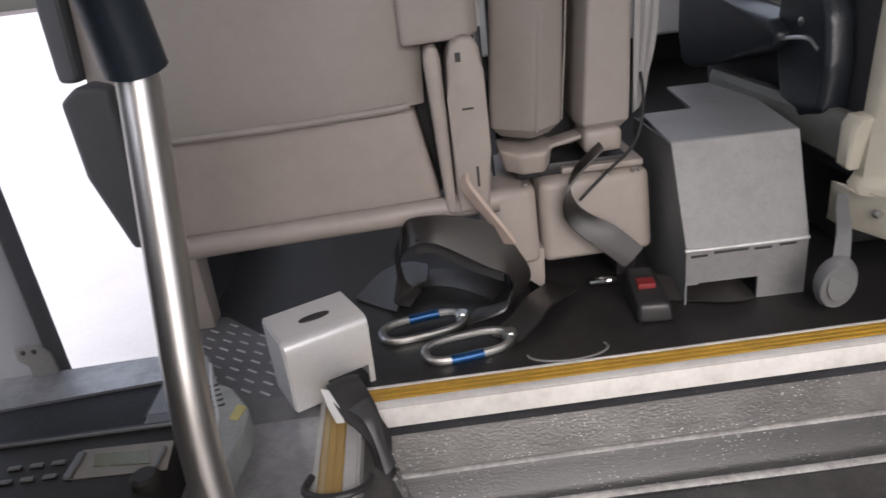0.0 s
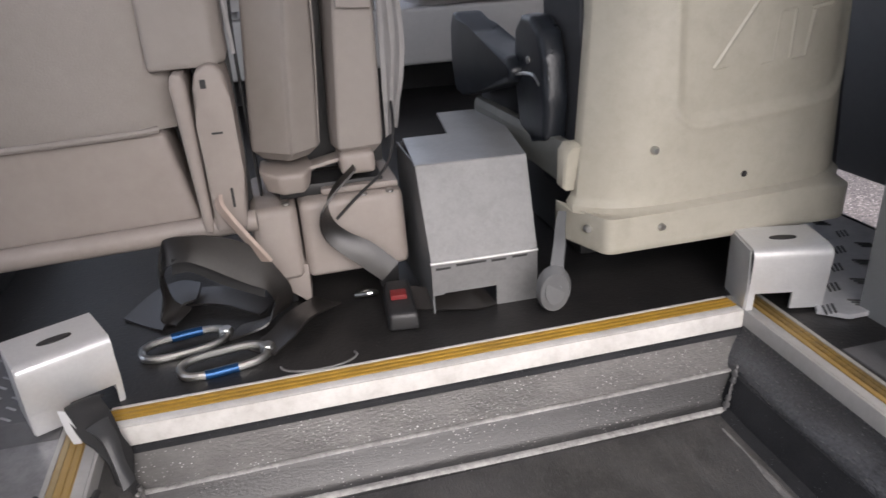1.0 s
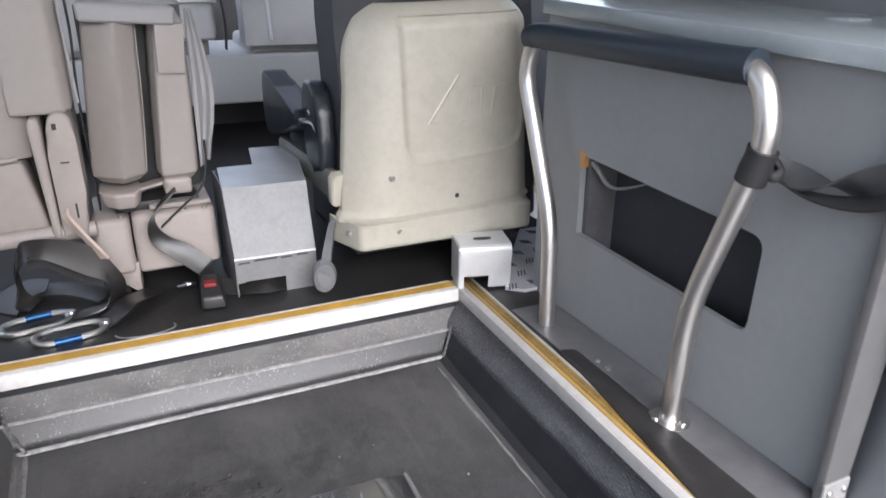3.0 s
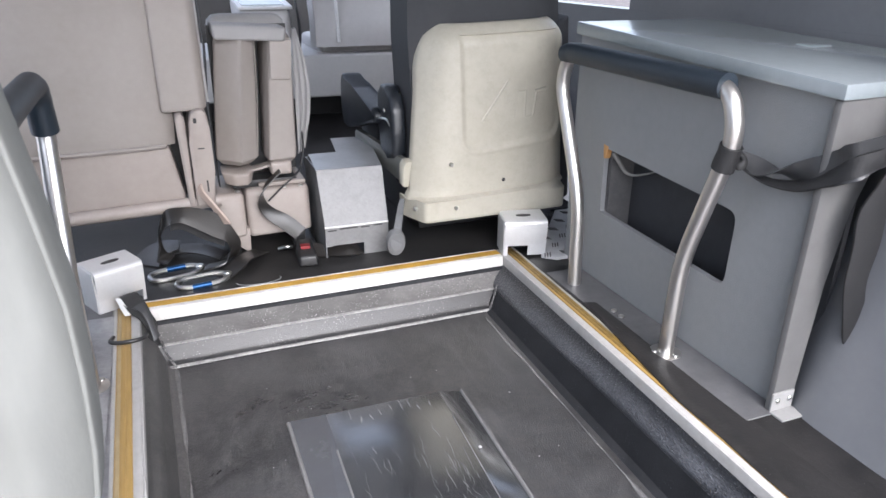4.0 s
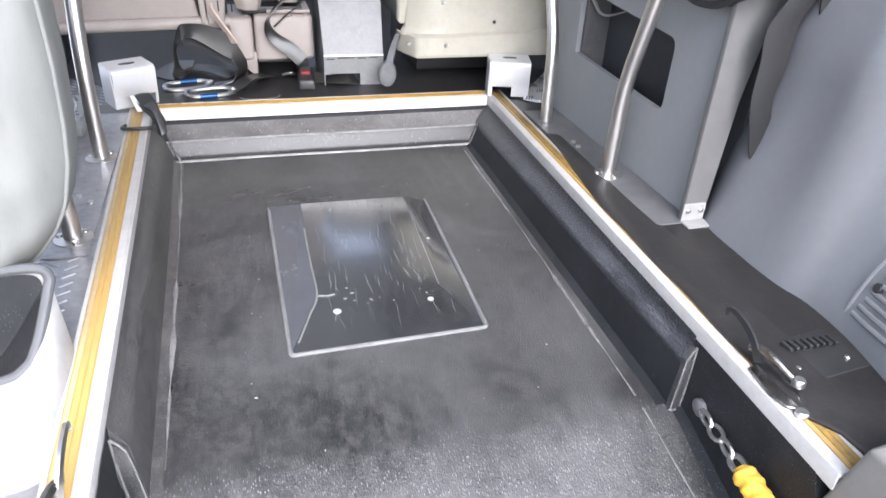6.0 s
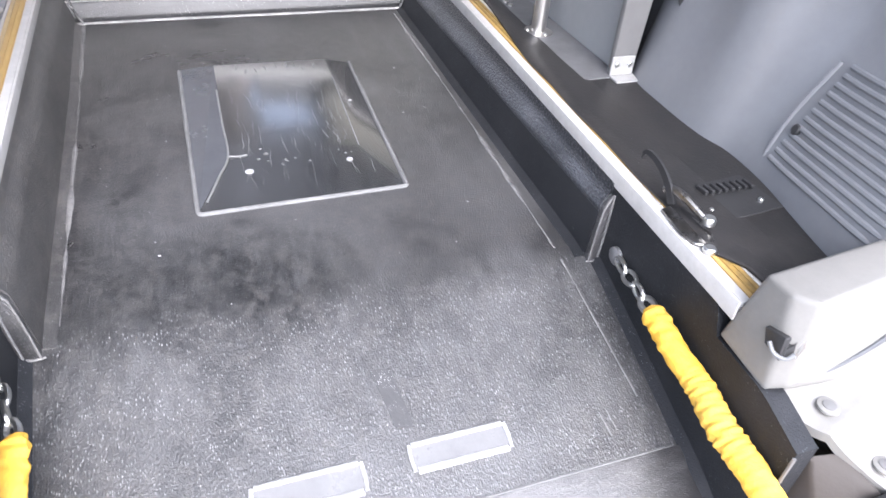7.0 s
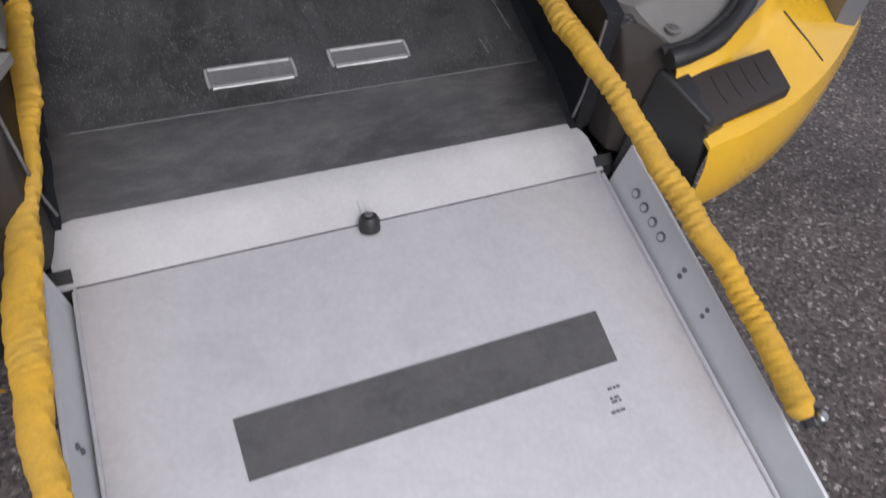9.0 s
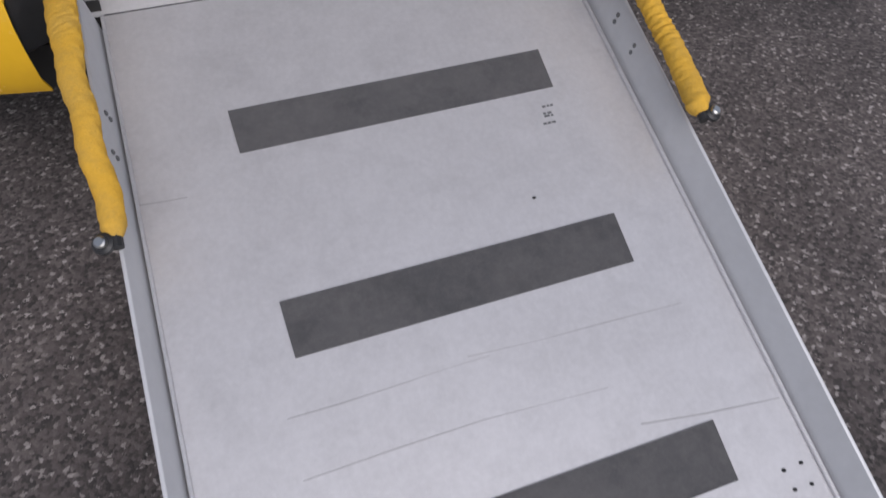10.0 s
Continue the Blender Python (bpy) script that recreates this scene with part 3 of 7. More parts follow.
sheet(bm, [[(-0.005 + (xr(y) + 0.012) * j / 8, y, floor_z(y)) for j in range(9)] for y in ys], 0.03, (0, 0, -1))
part("sloping_floor", bm, M_SLOPE, bay, "coarse speckled anti-slip slope")
bm = B()
strapline = [(0.06, -1.331, floor_z(-1.331) + 0.001), (0.77, -1.331, floor_z(-1.331) + 0.001)]
tube(bm, strapline, 0.0022, 6)
part("weld_seam", bm, M_CAULK, bay)
bm = B()
rows = []
for y in (-1.333, -1.40, -1.449):
    rows.append([(0.02 + 0.76 * j / 6, y, floor_z(y) + 0.003) for j in range(7)])
sheet(bm, rows, 0.002, (0, 0, -1))
part("sill_strip", bm, M_SILL, bay, "smooth dark sill strip")
# seams and worn marks of the sloping sheet
for pts, r in (([(0.744, -1.036), (0.75, -1.15), (0.757, -1.26)], 0.0016), ([(0.695, -1.272), (0.698, -1.3)], 0.0016), ([(0.706, -1.268), (0.708, -1.295)], 0.0012)):
    bm = B()
    tube(bm, [(x, y, floor_z(y) + 0.0006) for x, y in pts], r, 6)
    part("floor_seam", bm, M_WORN, bay)
bm = B()
sheet(bm, [[(0.418 + 0.012 * i / 4, -1.147 - 0.08 * i / 4, floor_z(-1.147 - 0.08 * i / 4) + 0.001), (0.443 + 0.011 * i / 4, -1.152 - 0.08 * i / 4, floor_z(-1.152 - 0.08 * i / 4) + 0.001)] for i in range(5)], 0.0008, (0, 0, -1))
part("worn_patch", bm, M_PATCH, bay, "pale worn patch")

# front wall with its granite step, then the two side walls with their box-shaped ledges
front = thing("bay_wall_front", (0.42, -0.03, -0.06), "moulded speckled front wall of the sunken bay", "wall", kind="structure")
# One moulding in three tones: undercut and riser shaded, slope lit, all by colour.
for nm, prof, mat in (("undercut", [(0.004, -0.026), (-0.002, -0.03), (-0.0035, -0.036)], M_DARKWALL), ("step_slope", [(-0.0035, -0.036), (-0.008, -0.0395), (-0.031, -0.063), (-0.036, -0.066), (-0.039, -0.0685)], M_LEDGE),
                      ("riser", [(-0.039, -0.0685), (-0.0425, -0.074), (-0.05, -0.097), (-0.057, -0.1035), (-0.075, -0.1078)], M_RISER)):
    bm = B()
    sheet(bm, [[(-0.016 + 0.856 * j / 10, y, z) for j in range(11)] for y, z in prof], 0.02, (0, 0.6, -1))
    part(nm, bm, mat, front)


def foot_r(y):
    """How far the foot of the right-hand moulding stands out from the edge."""
    return 0.061 - 0.039 * min(1, max(0, (-0.1 - y) / 0.93))


def foot_l(y):
    """The same on the other side."""
    return 0.037 - 0.009 * min(1, max(0, (-0.4 - y) / 0.63))


def bay_wall(name, x_of, sign, foot, skin, low_skin):
    """sign points into the bay: a steep shoulder rubbed along its lower half, a black riser, a boxed end, then the flat panel."""
    t = thing(name, (x_of(-0.6), -0.6, -0.1), "moulded black side wall of the sunken bay", "wall", kind="structure")
    rows = []
    for i in range(31):
        y = 0.0 - 1.035 * i / 30
        f = floor_z(min(y, -0.06))
        x, w = x_of(y), foot(y)
        k = 0.0012 * math.sin(23 * y)
        rows.append([(x, y, -0.02), (x + sign * 0.003, y, -0.029), (x + sign * 0.2 * w, y, -0.036), (x + sign * 0.36 * w, y, -0.042 + k), (x + sign * 0.58 * w, y, -0.053 + k),
                     (x + sign * 0.66 * w, y, -0.06), (x + sign * 0.7 * w, y, -0.068), (x + sign * 0.93 * w, y, f + 0.016), (x + sign * w, y, f + 0.004), (x + sign * (w + 0.02), y, f - 0.001)])
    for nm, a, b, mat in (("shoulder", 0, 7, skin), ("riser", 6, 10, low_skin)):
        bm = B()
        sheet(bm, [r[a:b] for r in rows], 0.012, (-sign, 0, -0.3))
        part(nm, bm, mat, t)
    # boxed end with rubbed rims
    y = -1.036
    x, w, f = x_of(y), foot(y), floor_z(y)
    bm = B()
    hexa(bm, [(x - sign * 0.006, y + 0.004, -0.03), (x + sign * 0.62 * w, y + 0.004, -0.056), (x + sign * 0.98 * w, y + 0.004, f - 0.004), (x - sign * 0.006, y + 0.004, f - 0.004)],
         [(x - sign * 0.006, y - 0.008, -0.034), (x + sign * 0.58 * w, y - 0.009, -0.06), (x + sign * 0.96 * w, y - 0.012, f - 0.006), (x - sign * 0.006, y - 0.012, f - 0.006)], 0.003)
    end = part("ledge_end", bm, M_WELL, t)
    for pts in ([(0.05, -0.036, 0.008), (0.35, -0.046, 0.0086), (0.6, -0.058, 0.009)], [(0.6, -0.058, 0.009), (0.8, -0.1, 0.0105), (0.97, f + 0.001, 0.012)], [(0.05, -0.036, 0.009), (0.12, -0.09, 0.0105), (0.3, f + 0.001, 0.0125)], [(0.3, f + 0.001, 0.0125), (0.7, f, 0.0135), (1.15, f, 0.011)]):
        part("rubbed_rim", sweep(B(), spline([(x + sign * u * w, y - d, z) for u, z, d in pts], 5), circle(0.0018, 6)), M_WORN, end)
    bm = B()
    rows = []
    for i in range(24):
        y = -1.02 - 0.438 * i / 23
        x = x_of(y)
        top = -0.02 if y > -1.3 else -0.063 - 0.3 * max(0, -1.39 - y)
        rows.append([(x, y, top), (x, y, min(-0.1, top - 0.004)), (x + sign * 0.004, y, floor_z(y) + 0.01), (x + sign * 0.02, y, floor_z(y) - 0.002)])
    sheet(bm, rows, 0.028, (-sign, 0, 0))
    part("side_panel", bm, M_DARKWALL, t)
    part("panel_edge", sweep(B(), spline([(x + sign * 0.001, -1.459, -0.09), (x + sign * 0.003, -1.459, -0.15), (x + sign * 0.006, -1.4585, -0.21), (x + sign * 0.014, -1.458, -0.255)], 5), circle(0.0022, 6)), M_WORN, t, "rubbed pale panel edge")
    return t


bay_wall("bay_wall_left", xl, 1, foot_l, M_BAYLIT, M_BAYLIT)
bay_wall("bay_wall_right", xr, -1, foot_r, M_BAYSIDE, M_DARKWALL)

# rubbed pale creases where the moulding meets the floor and along its steps
rc = random.Random(11)


def crease(pts, r, even=False):
    bm = B()
    line = spline(pts, 24)
    k = [rc.uniform(0, 6.28) for _ in range(3)]
    sweep(bm, line, lambda q: [((1.7 * r if even else r * (0.3 + 1.5 * max(0, 0.45 + 0.5 * math.sin(11 * q + k[0]) + 0.4 * math.sin(37 * q + k[1]) + 0.2 * math.sin(83 * q + k[2])))) * math.cos(a), r * 0.55 * math.sin(a)) for a in [2 * math.pi * j / 8 for j in range(8)]])
    solid("worn_crease", bm, M_RUBBED if even else M_WORN, "rubbed pale crease in the black vinyl moulding", "crease", kind="structure")


# The even front creases also carry the edge highlight in their pale colour.
crease([(0.03, -0.066, -0.107), (0.25, -0.064, -0.1065), (0.5, -0.066, -0.107), (0.78, -0.065, -0.107)], 0.0042, True)
crease([(0.012, -0.0385, -0.0665), (0.3, -0.0375, -0.066), (0.6, -0.0385, -0.0665), (0.81, -0.0375, -0.066)], 0.0028, True)
crease([(0.024, -0.046, -0.05), (0.032, -0.056, -0.08), (0.047, -0.07, -0.106)], 0.0045)
crease([(0.795, -0.05, -0.05), (0.784, -0.058, -0.08), (0.768, -0.07, -0.106)], 0.0035)
crease([(xl(y) + foot_l(y) + 0.003, y, (-0.107 if y > -0.1 else floor_z(y)) + 0.001) for y in (-0.075, -0.4, -0.7, -1.03)], 0.0022)
crease([(xl(y) + foot_l(y) + 0.017, y, (-0.108 if y > -0.1 else floor_z(y)) + 0.0004) for y in (-0.075, -0.4, -0.7, -1.0)], 0.0022)
crease([(xr(y) - foot_r(y) - 0.003, y, (-0.107 if y > -0.1 else floor_z(y)) + 0.001) for y in (-0.075, -0.4, -0.7, -1.03)], 0.0014)
crease([(0.748 - 0.006 * k, y, floor_z(y) + 0.0004) for k, y in ((0.3, -0.1), (0, -0.35), (0, -0.6), (0.3, -0.8), (0.6, -1.01))], 0.0024)


# ---- step nosing on three sides ----
def nosing(name, a, b, inward, label, ribs, edge, bed, depth=0.003):
    """Aluminium edge: white upright face, flat top, ochre insert of three ribs. inward points into the bay."""
    a, b, i = Vector(a), Vector(b), Vector(inward).normalized()
    t = thing(name, tuple((a + b) / 2), label, "trim", kind="structure")

    def band(u0, u1, z0, z1, r=0.001):
        bm = B()
        hexa(bm, [a - i * u0 + Vector((0, 0, z0)), b - i * u0 + Vector((0, 0, z0)), b - i * u1 + Vector((0, 0, z0)), a - i * u1 + Vector((0, 0, z0))],
             [a - i * u0 + Vector((0, 0, z1)), b - i * u0 + Vector((0, 0, z1)), b - i * u1 + Vector((0, 0, z1)), a - i * u1 + Vector((0, 0, z1))], r, 2)
        return bm
    part("nosing_face", band(0.0, 0.004, -0.027, 0.0, 0.0018), edge, t)
    part("nosing_top", band(0.004, 0.017, -0.008, 0.0), edge, t)
    part("nosing_back", band(0.043, 0.049, -0.008, 0.0), edge, t)
    part("nosing_bed", band(0.017, 0.043, -0.01, -depth), bed, t, "worn ochre rubber insert")
    for k in range(3):
        part("rib", band(0.0185 + k * 0.0083, 0.0245 + k * 0.0083, -0.004, 0.0005), ribs[k], t)
    return t


nosing("trim_front", (-0.009, 0.0, 0.0), (0.836, 0.0, 0.0), (0, -1, 0), "white step edge with a worn ochre insert", (M_YTRIM, M_YTRIM, M_YTRIM), M_TRIM, M_YDIRTY)
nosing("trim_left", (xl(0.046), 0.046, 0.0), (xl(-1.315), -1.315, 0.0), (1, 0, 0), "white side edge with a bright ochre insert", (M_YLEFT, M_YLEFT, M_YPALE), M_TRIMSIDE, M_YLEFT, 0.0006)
# loose rubber edge lying over part of the right-hand nosing
bm = B()
rows = []
for i in range(31):
    y = -0.3 - 1.0 * i / 30
    q = max(0, min(1, (-0.3 - y) / 0.4)) * max(0, min(1, (y + 1.28) / 0.06))
    e = xr(y) + 0.049 - 0.031 * q * q * (3 - 2 * q) + 0.0012 * math.sin(31 * y) * q
    rows.append([(e, y, 0.0035), (e + 0.004, y, 0.0055), (e + 0.03, y, 0.0045 - 0.004 * (1 - q)), (0.92, y, -0.005)])
sheet(bm, rows, 0.0025, (0, 0, -1))
solid("rubber_edge", bm, M_FLOOR, "black rubber floor edge lapping over the trim", "floor edge", kind="structure")

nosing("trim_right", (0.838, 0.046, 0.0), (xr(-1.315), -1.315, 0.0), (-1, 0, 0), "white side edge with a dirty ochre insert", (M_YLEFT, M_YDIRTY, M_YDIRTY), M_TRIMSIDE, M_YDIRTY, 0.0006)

# ---- van body: roof, walls with window openings ----
bm = B()
box(bm, -0.62, 1.46, -1.42, 1.78, 1.35, 1.39, 0.02)
solid("ceiling", bm, M_ROOF, "grey van headliner", "ceiling", kind="structure")
for name, x0, x1 in (("wall_right", 1.36, 1.42), ("wall_left", -0.6, -0.54)):
    bm = B()
    if name == "wall_right":
        # low step opening beside the front seat
        box(bm, x0, x1, -1.4, 0.1, -0.3, 0.56)
        box(bm, x0, x1, 0.1, 0.6, 0.02, 0.56)
        box(bm, x0, x1, 0.6, 3.0, -0.3, 0.56)
        box(bm, x0, x1, -1.4, 1.78, 1.02, 1.35)
        for y0, y1 in ((-1.4, 0.31), (1.12, 1.3), (2.4, 3.0)):
            box(bm, x0 + 0.002, x1 - 0.002, y0, y1, 0.559, 1.021)
    else:
        box(bm, x0, x1, -1.4, -0.05, -0.3, 0.6)
        box(bm, x0, x1, 1.25, 3.0, -0.3, 0.6)
        box(bm, x0, x1, -1.4, -0.05, 1.02, 1.35)
        box(bm, x0, x1, 1.25, 1.78, 1.02, 1.35)
        for y0, y1 in ((-1.4, -1.28), (-0.25, -0.05), (1.25, 1.4), (2.4, 3.0)):
            box(bm, x0 + 0.002, x1 - 0.002, y0, y1, 0.599, 1.021)
    solid(name, bm, M_WALL, "grey lined van side wall with window openings", "wall", kind="structure")
bm = B()
box(bm, -0.54, 1.36, 3.0, 3.06, -0.3, 0.65)
solid("wall_front", bm, M_BLACK, "dark dashboard bulkhead", "wall", kind="structure")

bm = B()
hexa(bm, [(-0.54, 1.78, 1.352), (1.36, 1.78, 1.352), (1.36, 3.03, 0.652), (-0.54, 3.03, 0.652)], [(-0.54, 1.782, 1.358), (1.36, 1.782, 1.358), (1.36, 3.032, 0.658), (-0.54, 3.032, 0.658)])
glass = solid("windscreen", bm, M_GLASS, "clear sloping windscreen glass", "windscreen", kind="structure")
glass.visible_shadow = False

# ==== things: ahead of the step ====
def handrail(at_x, ys, label, grip_down, tape=False):
    """Bent steel hoop on two flanges with a foam grip; ys are the heights' y places: foot, shoulder, far foot, far shoulder."""
    f0, s0, f1, s1 = ys
    top = 0.505
    t = thing("handrail", (at_x, (f0 + f1) / 2, -0.006), label, "handrail", group="grab rails")
    line = rounded([(at_x, f0, -0.004), (at_x, f0 + (s0 - f0) * 0.08, 0.19), (at_x, s0, 0.435), (at_x, s0 - (s0 - s1) * 0.05, top), (at_x, s1 + (s0 - s1) * 0.05, top), (at_x, s1, 0.435),
                    (at_x, f1 + (s1 - f1) * 0.08, 0.19), (at_x, f1, -0.004)], 0.055, 7)
    part("tube", tube(B(), line, 0.0146, 18), M_STEEL, t)
    g0, g1 = (s0 - 0.006, s1 + 0.035)
    if grip_down:
        gl = rounded([(at_x, s0 - 0.004, 0.425), (at_x, s0 - (s0 - s1) * 0.05, top), (at_x, g1, top)], 0.055, 7)
    else:
        gl = rounded([(at_x, s0 - 0.012, top - 0.006), (at_x, s0 - 0.04, top), (at_x, g1, top)], 0.02, 4)
    part("grip", sweep(B(), gl, lambda q: circle(0.0212 + 0.0005 * math.sin(47 * q) + 0.0004 * math.sin(91 * q), 18)), M_FOAM, t, "dark foam grip sleeve")
    for f in ((f1,) if tape else (f0, f1)):
        fl = part("flange", disc(B(), (at_x, f, -0.006), 0.03, 0.006, n=24), M_STEEL, t)
        for a in (45, 165, 285):
            screw(fl, (at_x + 0.0225 * math.cos(radians(a)), f + 0.0225 * math.sin(radians(a)), -0.001), 0.005)
    if tape:
        a, b = Vector((at_x, s1 + 0.006, 0.417)), Vector((at_x, s1 + 0.017, 0.376))
        part("tape_wrap", sweep(B(), [a, a.lerp(b, 0.3), a.lerp(b, 0.6), b], lambda q: circle(0.0185 + 0.0022 * math.sin(9 * q) + 0.0012 * math.sin(31 * q), 14)), M_WEBDARK, t, "black webbing wrapped round the tube")
        knot = [(at_x + 0.016, s1 + 0.012, 0.405), (at_x + 0.024, s1 + 0.004, 0.398), (at_x + 0.022, s1 - 0.006, 0.39), (at_x + 0.012, s1 - 0.004, 0.385), (at_x + 0.014, s1 + 0.01, 0.392)]
        part("knot", sweep(B(), spline(knot, 5), lambda q: [(0.007 * math.cos(w), (0.0045 + 0.001 * math.sin(9 * q)) * math.sin(w)) for w in [2 * math.pi * k / 10 for k in range(10)]]), M_WEBDARK, t, "knotted webbing")
    return t


handrail(0.922, (-0.194, -0.075, -0.521, -0.604), "bent steel handrail with dark foam grip beside the cabinet", False, True)
handrail(-0.086, (-0.262, -0.165, -0.6, -0.68), "bent steel handrail with foam grip on the metal floor", True)

# strips of sheet with screws beside the rails
for x0, x1, y0, y1, sx in ((0.89, 0.983, -0.745, -0.12, 0.927), (-0.125, -0.056, -0.66, -0.2, -0.1)):
    t = thing("floor_plate", ((x0 + x1) / 2, (y0 + y1) / 2, -0.006), "flat grey metal plate screwed to the floor", "plate")
    bm = B()
    box(bm, x0, x1, y0, y1, -0.006, -0.003, 0.001, 1)
    part("sheet", bm, M_FLOORPLATE if x0 > 0 else M_SIDEMETAL, t)
    for dy in (-0.345, -0.372):
        screw(t, (sx if sx > 0 else sx + (0.022 if dy < -0.36 else 0), dy - (0.0 if sx > 0 else 0.1), -0.003), 0.006)


def corner_bracket(at, turn, w, d, label, mirror=1):
    """Folded aluminium cover with a slot in its top and a notch at its foot."""
    t = thing("corner_bracket", (*at, 0.0), label, "bracket", group="corner covers")
    m = Matrix.Translation((at[0], at[1], 0)) @ Matrix.Rotation(radians(turn), 4, "Z")

    def put(bm):
        bmesh.ops.transform(bm, matrix=m, verts=bm.verts)
        return bm
    bm = B()
    # top and front in one fold, as a thin bent sheet
    prof = rounded([(0, d / 2, 0.096), (0, -d / 2, 0.094), (0, -d / 2 + 0.005, 0.03)], 0.014, 5)
    sheet(bm, [[(-w / 2 + w * k / 4, p.y, p.z) for k in range(5)] for p in prof], 0.004, (0, 0.4, -1))
    part("cover", put(bm), M_ALU, t)
    nx = 0.018 * mirror
    for x0, x1 in ((-w / 2, nx - 0.026), (nx + 0.026, w / 2)):
        if x1 > x0:
            bm = B()
            hexa(bm, [(x0, -d / 2 + 0.008, 0.0), (x1, -d / 2 + 0.008, 0.0), (x1, -d / 2 + 0.012, 0.0), (x0, -d / 2 + 0.012, 0.0)],
                 [(x0, -d / 2 + 0.005, 0.032), (x1, -d / 2 + 0.005, 0.032), (x1, -d / 2 + 0.009, 0.032), (x0, -d / 2 + 0.009, 0.032)])
            part("front_leg", put(bm), M_ALU, t)
    for s in (-1, 1):
        bm = B()
        prism(bm, [(d / 2, 0.0), (d / 2, 0.093), (-d / 2 + 0.012, 0.09), (-d / 2 + 0.008, 0.03), (-d / 2 + 0.012, 0.0)], "x", s * w / 2 - 0.0015, s * w / 2 + 0.0015)
        part("side_cheek", put(bm), M_ALU, t)
    bm = B()
    sweep(bm, [(0, 0.0, 0.0945), (0, 0.0, 0.0965)], [(0.0065 * math.cos(a), 0.019 * math.sin(a)) for a in [2 * math.pi * k / 16 for k in range(16)]])
    part("slot", put(bm), M_BLACK, t, "dark oval slot")
    return t


corner_bracket((0.896, 0.018), -14, 0.107, 0.08, "folded aluminium corner cover with an oval slot", -1)
corner_bracket((-0.054, 0.066), 27, 0.101, 0.078, "folded aluminium corner cover with a frayed strap", 1)


# ---- aluminium floor box ----
t = thing("floor_box", (0.5, 0.3, 0.0), "folded aluminium box on the floor between the seats", "metal box")
top = [(0.416, 0.196), (0.58, 0.187), (0.632, 0.5), (0.525, 0.505), (0.505, 0.349), (0.43, 0.352)]
bm = B()
prism(bm, top, "z", 0.207, 0.211, 0.0008, 1)
part("lid", bm, M_LID, t, "satin blue-grey lid")
bm = B()
hexa(bm, [(0.419, 0.14, 0.08), (0.578, 0.136, 0.08), (0.58, 0.14, 0.078), (0.42, 0.144, 0.078)], [(0.416, 0.194, 0.211), (0.58, 0.185, 0.211), (0.58, 0.189, 0.209), (0.416, 0.198, 0.209)], 0.0008, 1)
part("front_slope", bm, M_BOXALU, t)
for x0, x1, z0 in ((0.419, 0.436, 0.03), (0.515, 0.578, 0.0), (0.436, 0.515, 0.032)):
    bm = B()
    hexa(bm, [(x0, 0.147 - x0 * 0.02, z0), (x1, 0.147 - x1 * 0.02, z0), (x1, 0.151 - x1 * 0.02, z0), (x0, 0.151 - x0 * 0.02, z0)],
         [(x0, 0.1475 - x0 * 0.02, 0.081), (x1, 0.1475 - x1 * 0.02, 0.081), (x1, 0.1515 - x1 * 0.02, 0.081), (x0, 0.1515 - x0 * 0.02, 0.081)])
    part("front_lip", bm, M_BOXALU, t)
# Pale tube along the fold: its highlight is painted as a line.
bm = B()
tube(bm, [(0.418, 0.1405, 0.0795), (0.5, 0.1385, 0.079), (0.579, 0.1365, 0.0795)], 0.0024, 8)
part("front_fold", bm, M_RIM, t, "bright line painted for the highlight on the fold")
for x0, x1, z in ((0.455, 0.5, 0.0745), (0.508, 0.53, 0.0735), (0.54, 0.562, 0.075), (0.425, 0.447, 0.072)):
    part("scuff", box(B(), x0, x1, 0.1472 - 0.02 * x0 - 0.0012, 0.1472 - 0.02 * x0 + 0.0005, z - 0.0022, z + 0.0008), M_BLACK, t, "black scuff along the fold")
# Box sides in a darker grey than its front: shade put into colour.
bm = B()
prism(bm, [(0.141, 0.0), (0.141, 0.08), (0.196, 0.207), (0.352, 0.207), (0.352, 0.0)], "x", 0.419, 0.422)
part("side_panel", bm, M_LEVER, t)
bm = B()
prism(bm, [(0.141, 0.0), (0.141, 0.08), (0.19, 0.207), (0.5, 0.207), (0.5, 0.0)], "x", 0.577, 0.58)
part("side_panel", bm, M_LEVER, t)
bm = B()
box(bm, 0.424, 0.507, 0.349, 0.352, 0.0, 0.206)
part("back_panel", bm, M_LEVER, t)

# ---- folded passenger seat seen from behind, with its base rail ----
t = thing("folded_seat", (-0.1, 0.26, 0.0), "taupe vinyl seat seen from behind on a base rail", "seat")
bm = B()
rows = []
for i in range(13):
    z = 0.292 + 0.6 * i / 12
    lean = 0.055 * (i / 12)
    rows.append([(-0.312 + 0.012 * math.sin(i * 0.26) + (0.42 * j / 10), 0.222 + lean - 0.014 * math.sin(math.pi * j / 10) * (1 if i else 0.4) + (0.02 if j in (0, 10) else 0), z) for j in range(11)])
sheet(bm, rows, 0.1, (0, 1, 0))
part("backrest", bm, M_FABRIC, t)
bm = B()
hexa(bm, [(0.088, 0.219, 0.366), (0.172, 0.218, 0.366), (0.186, 0.234, 0.372), (0.186, 0.32, 0.372), (0.088, 0.32, 0.366)], [(0.082, 0.273, 0.89), (0.168, 0.272, 0.89), (0.184, 0.288, 0.89), (0.184, 0.37, 0.89), (0.082, 0.37, 0.89)], 0.009, 4)
part("side_bolster", bm, M_FABRIC, t)
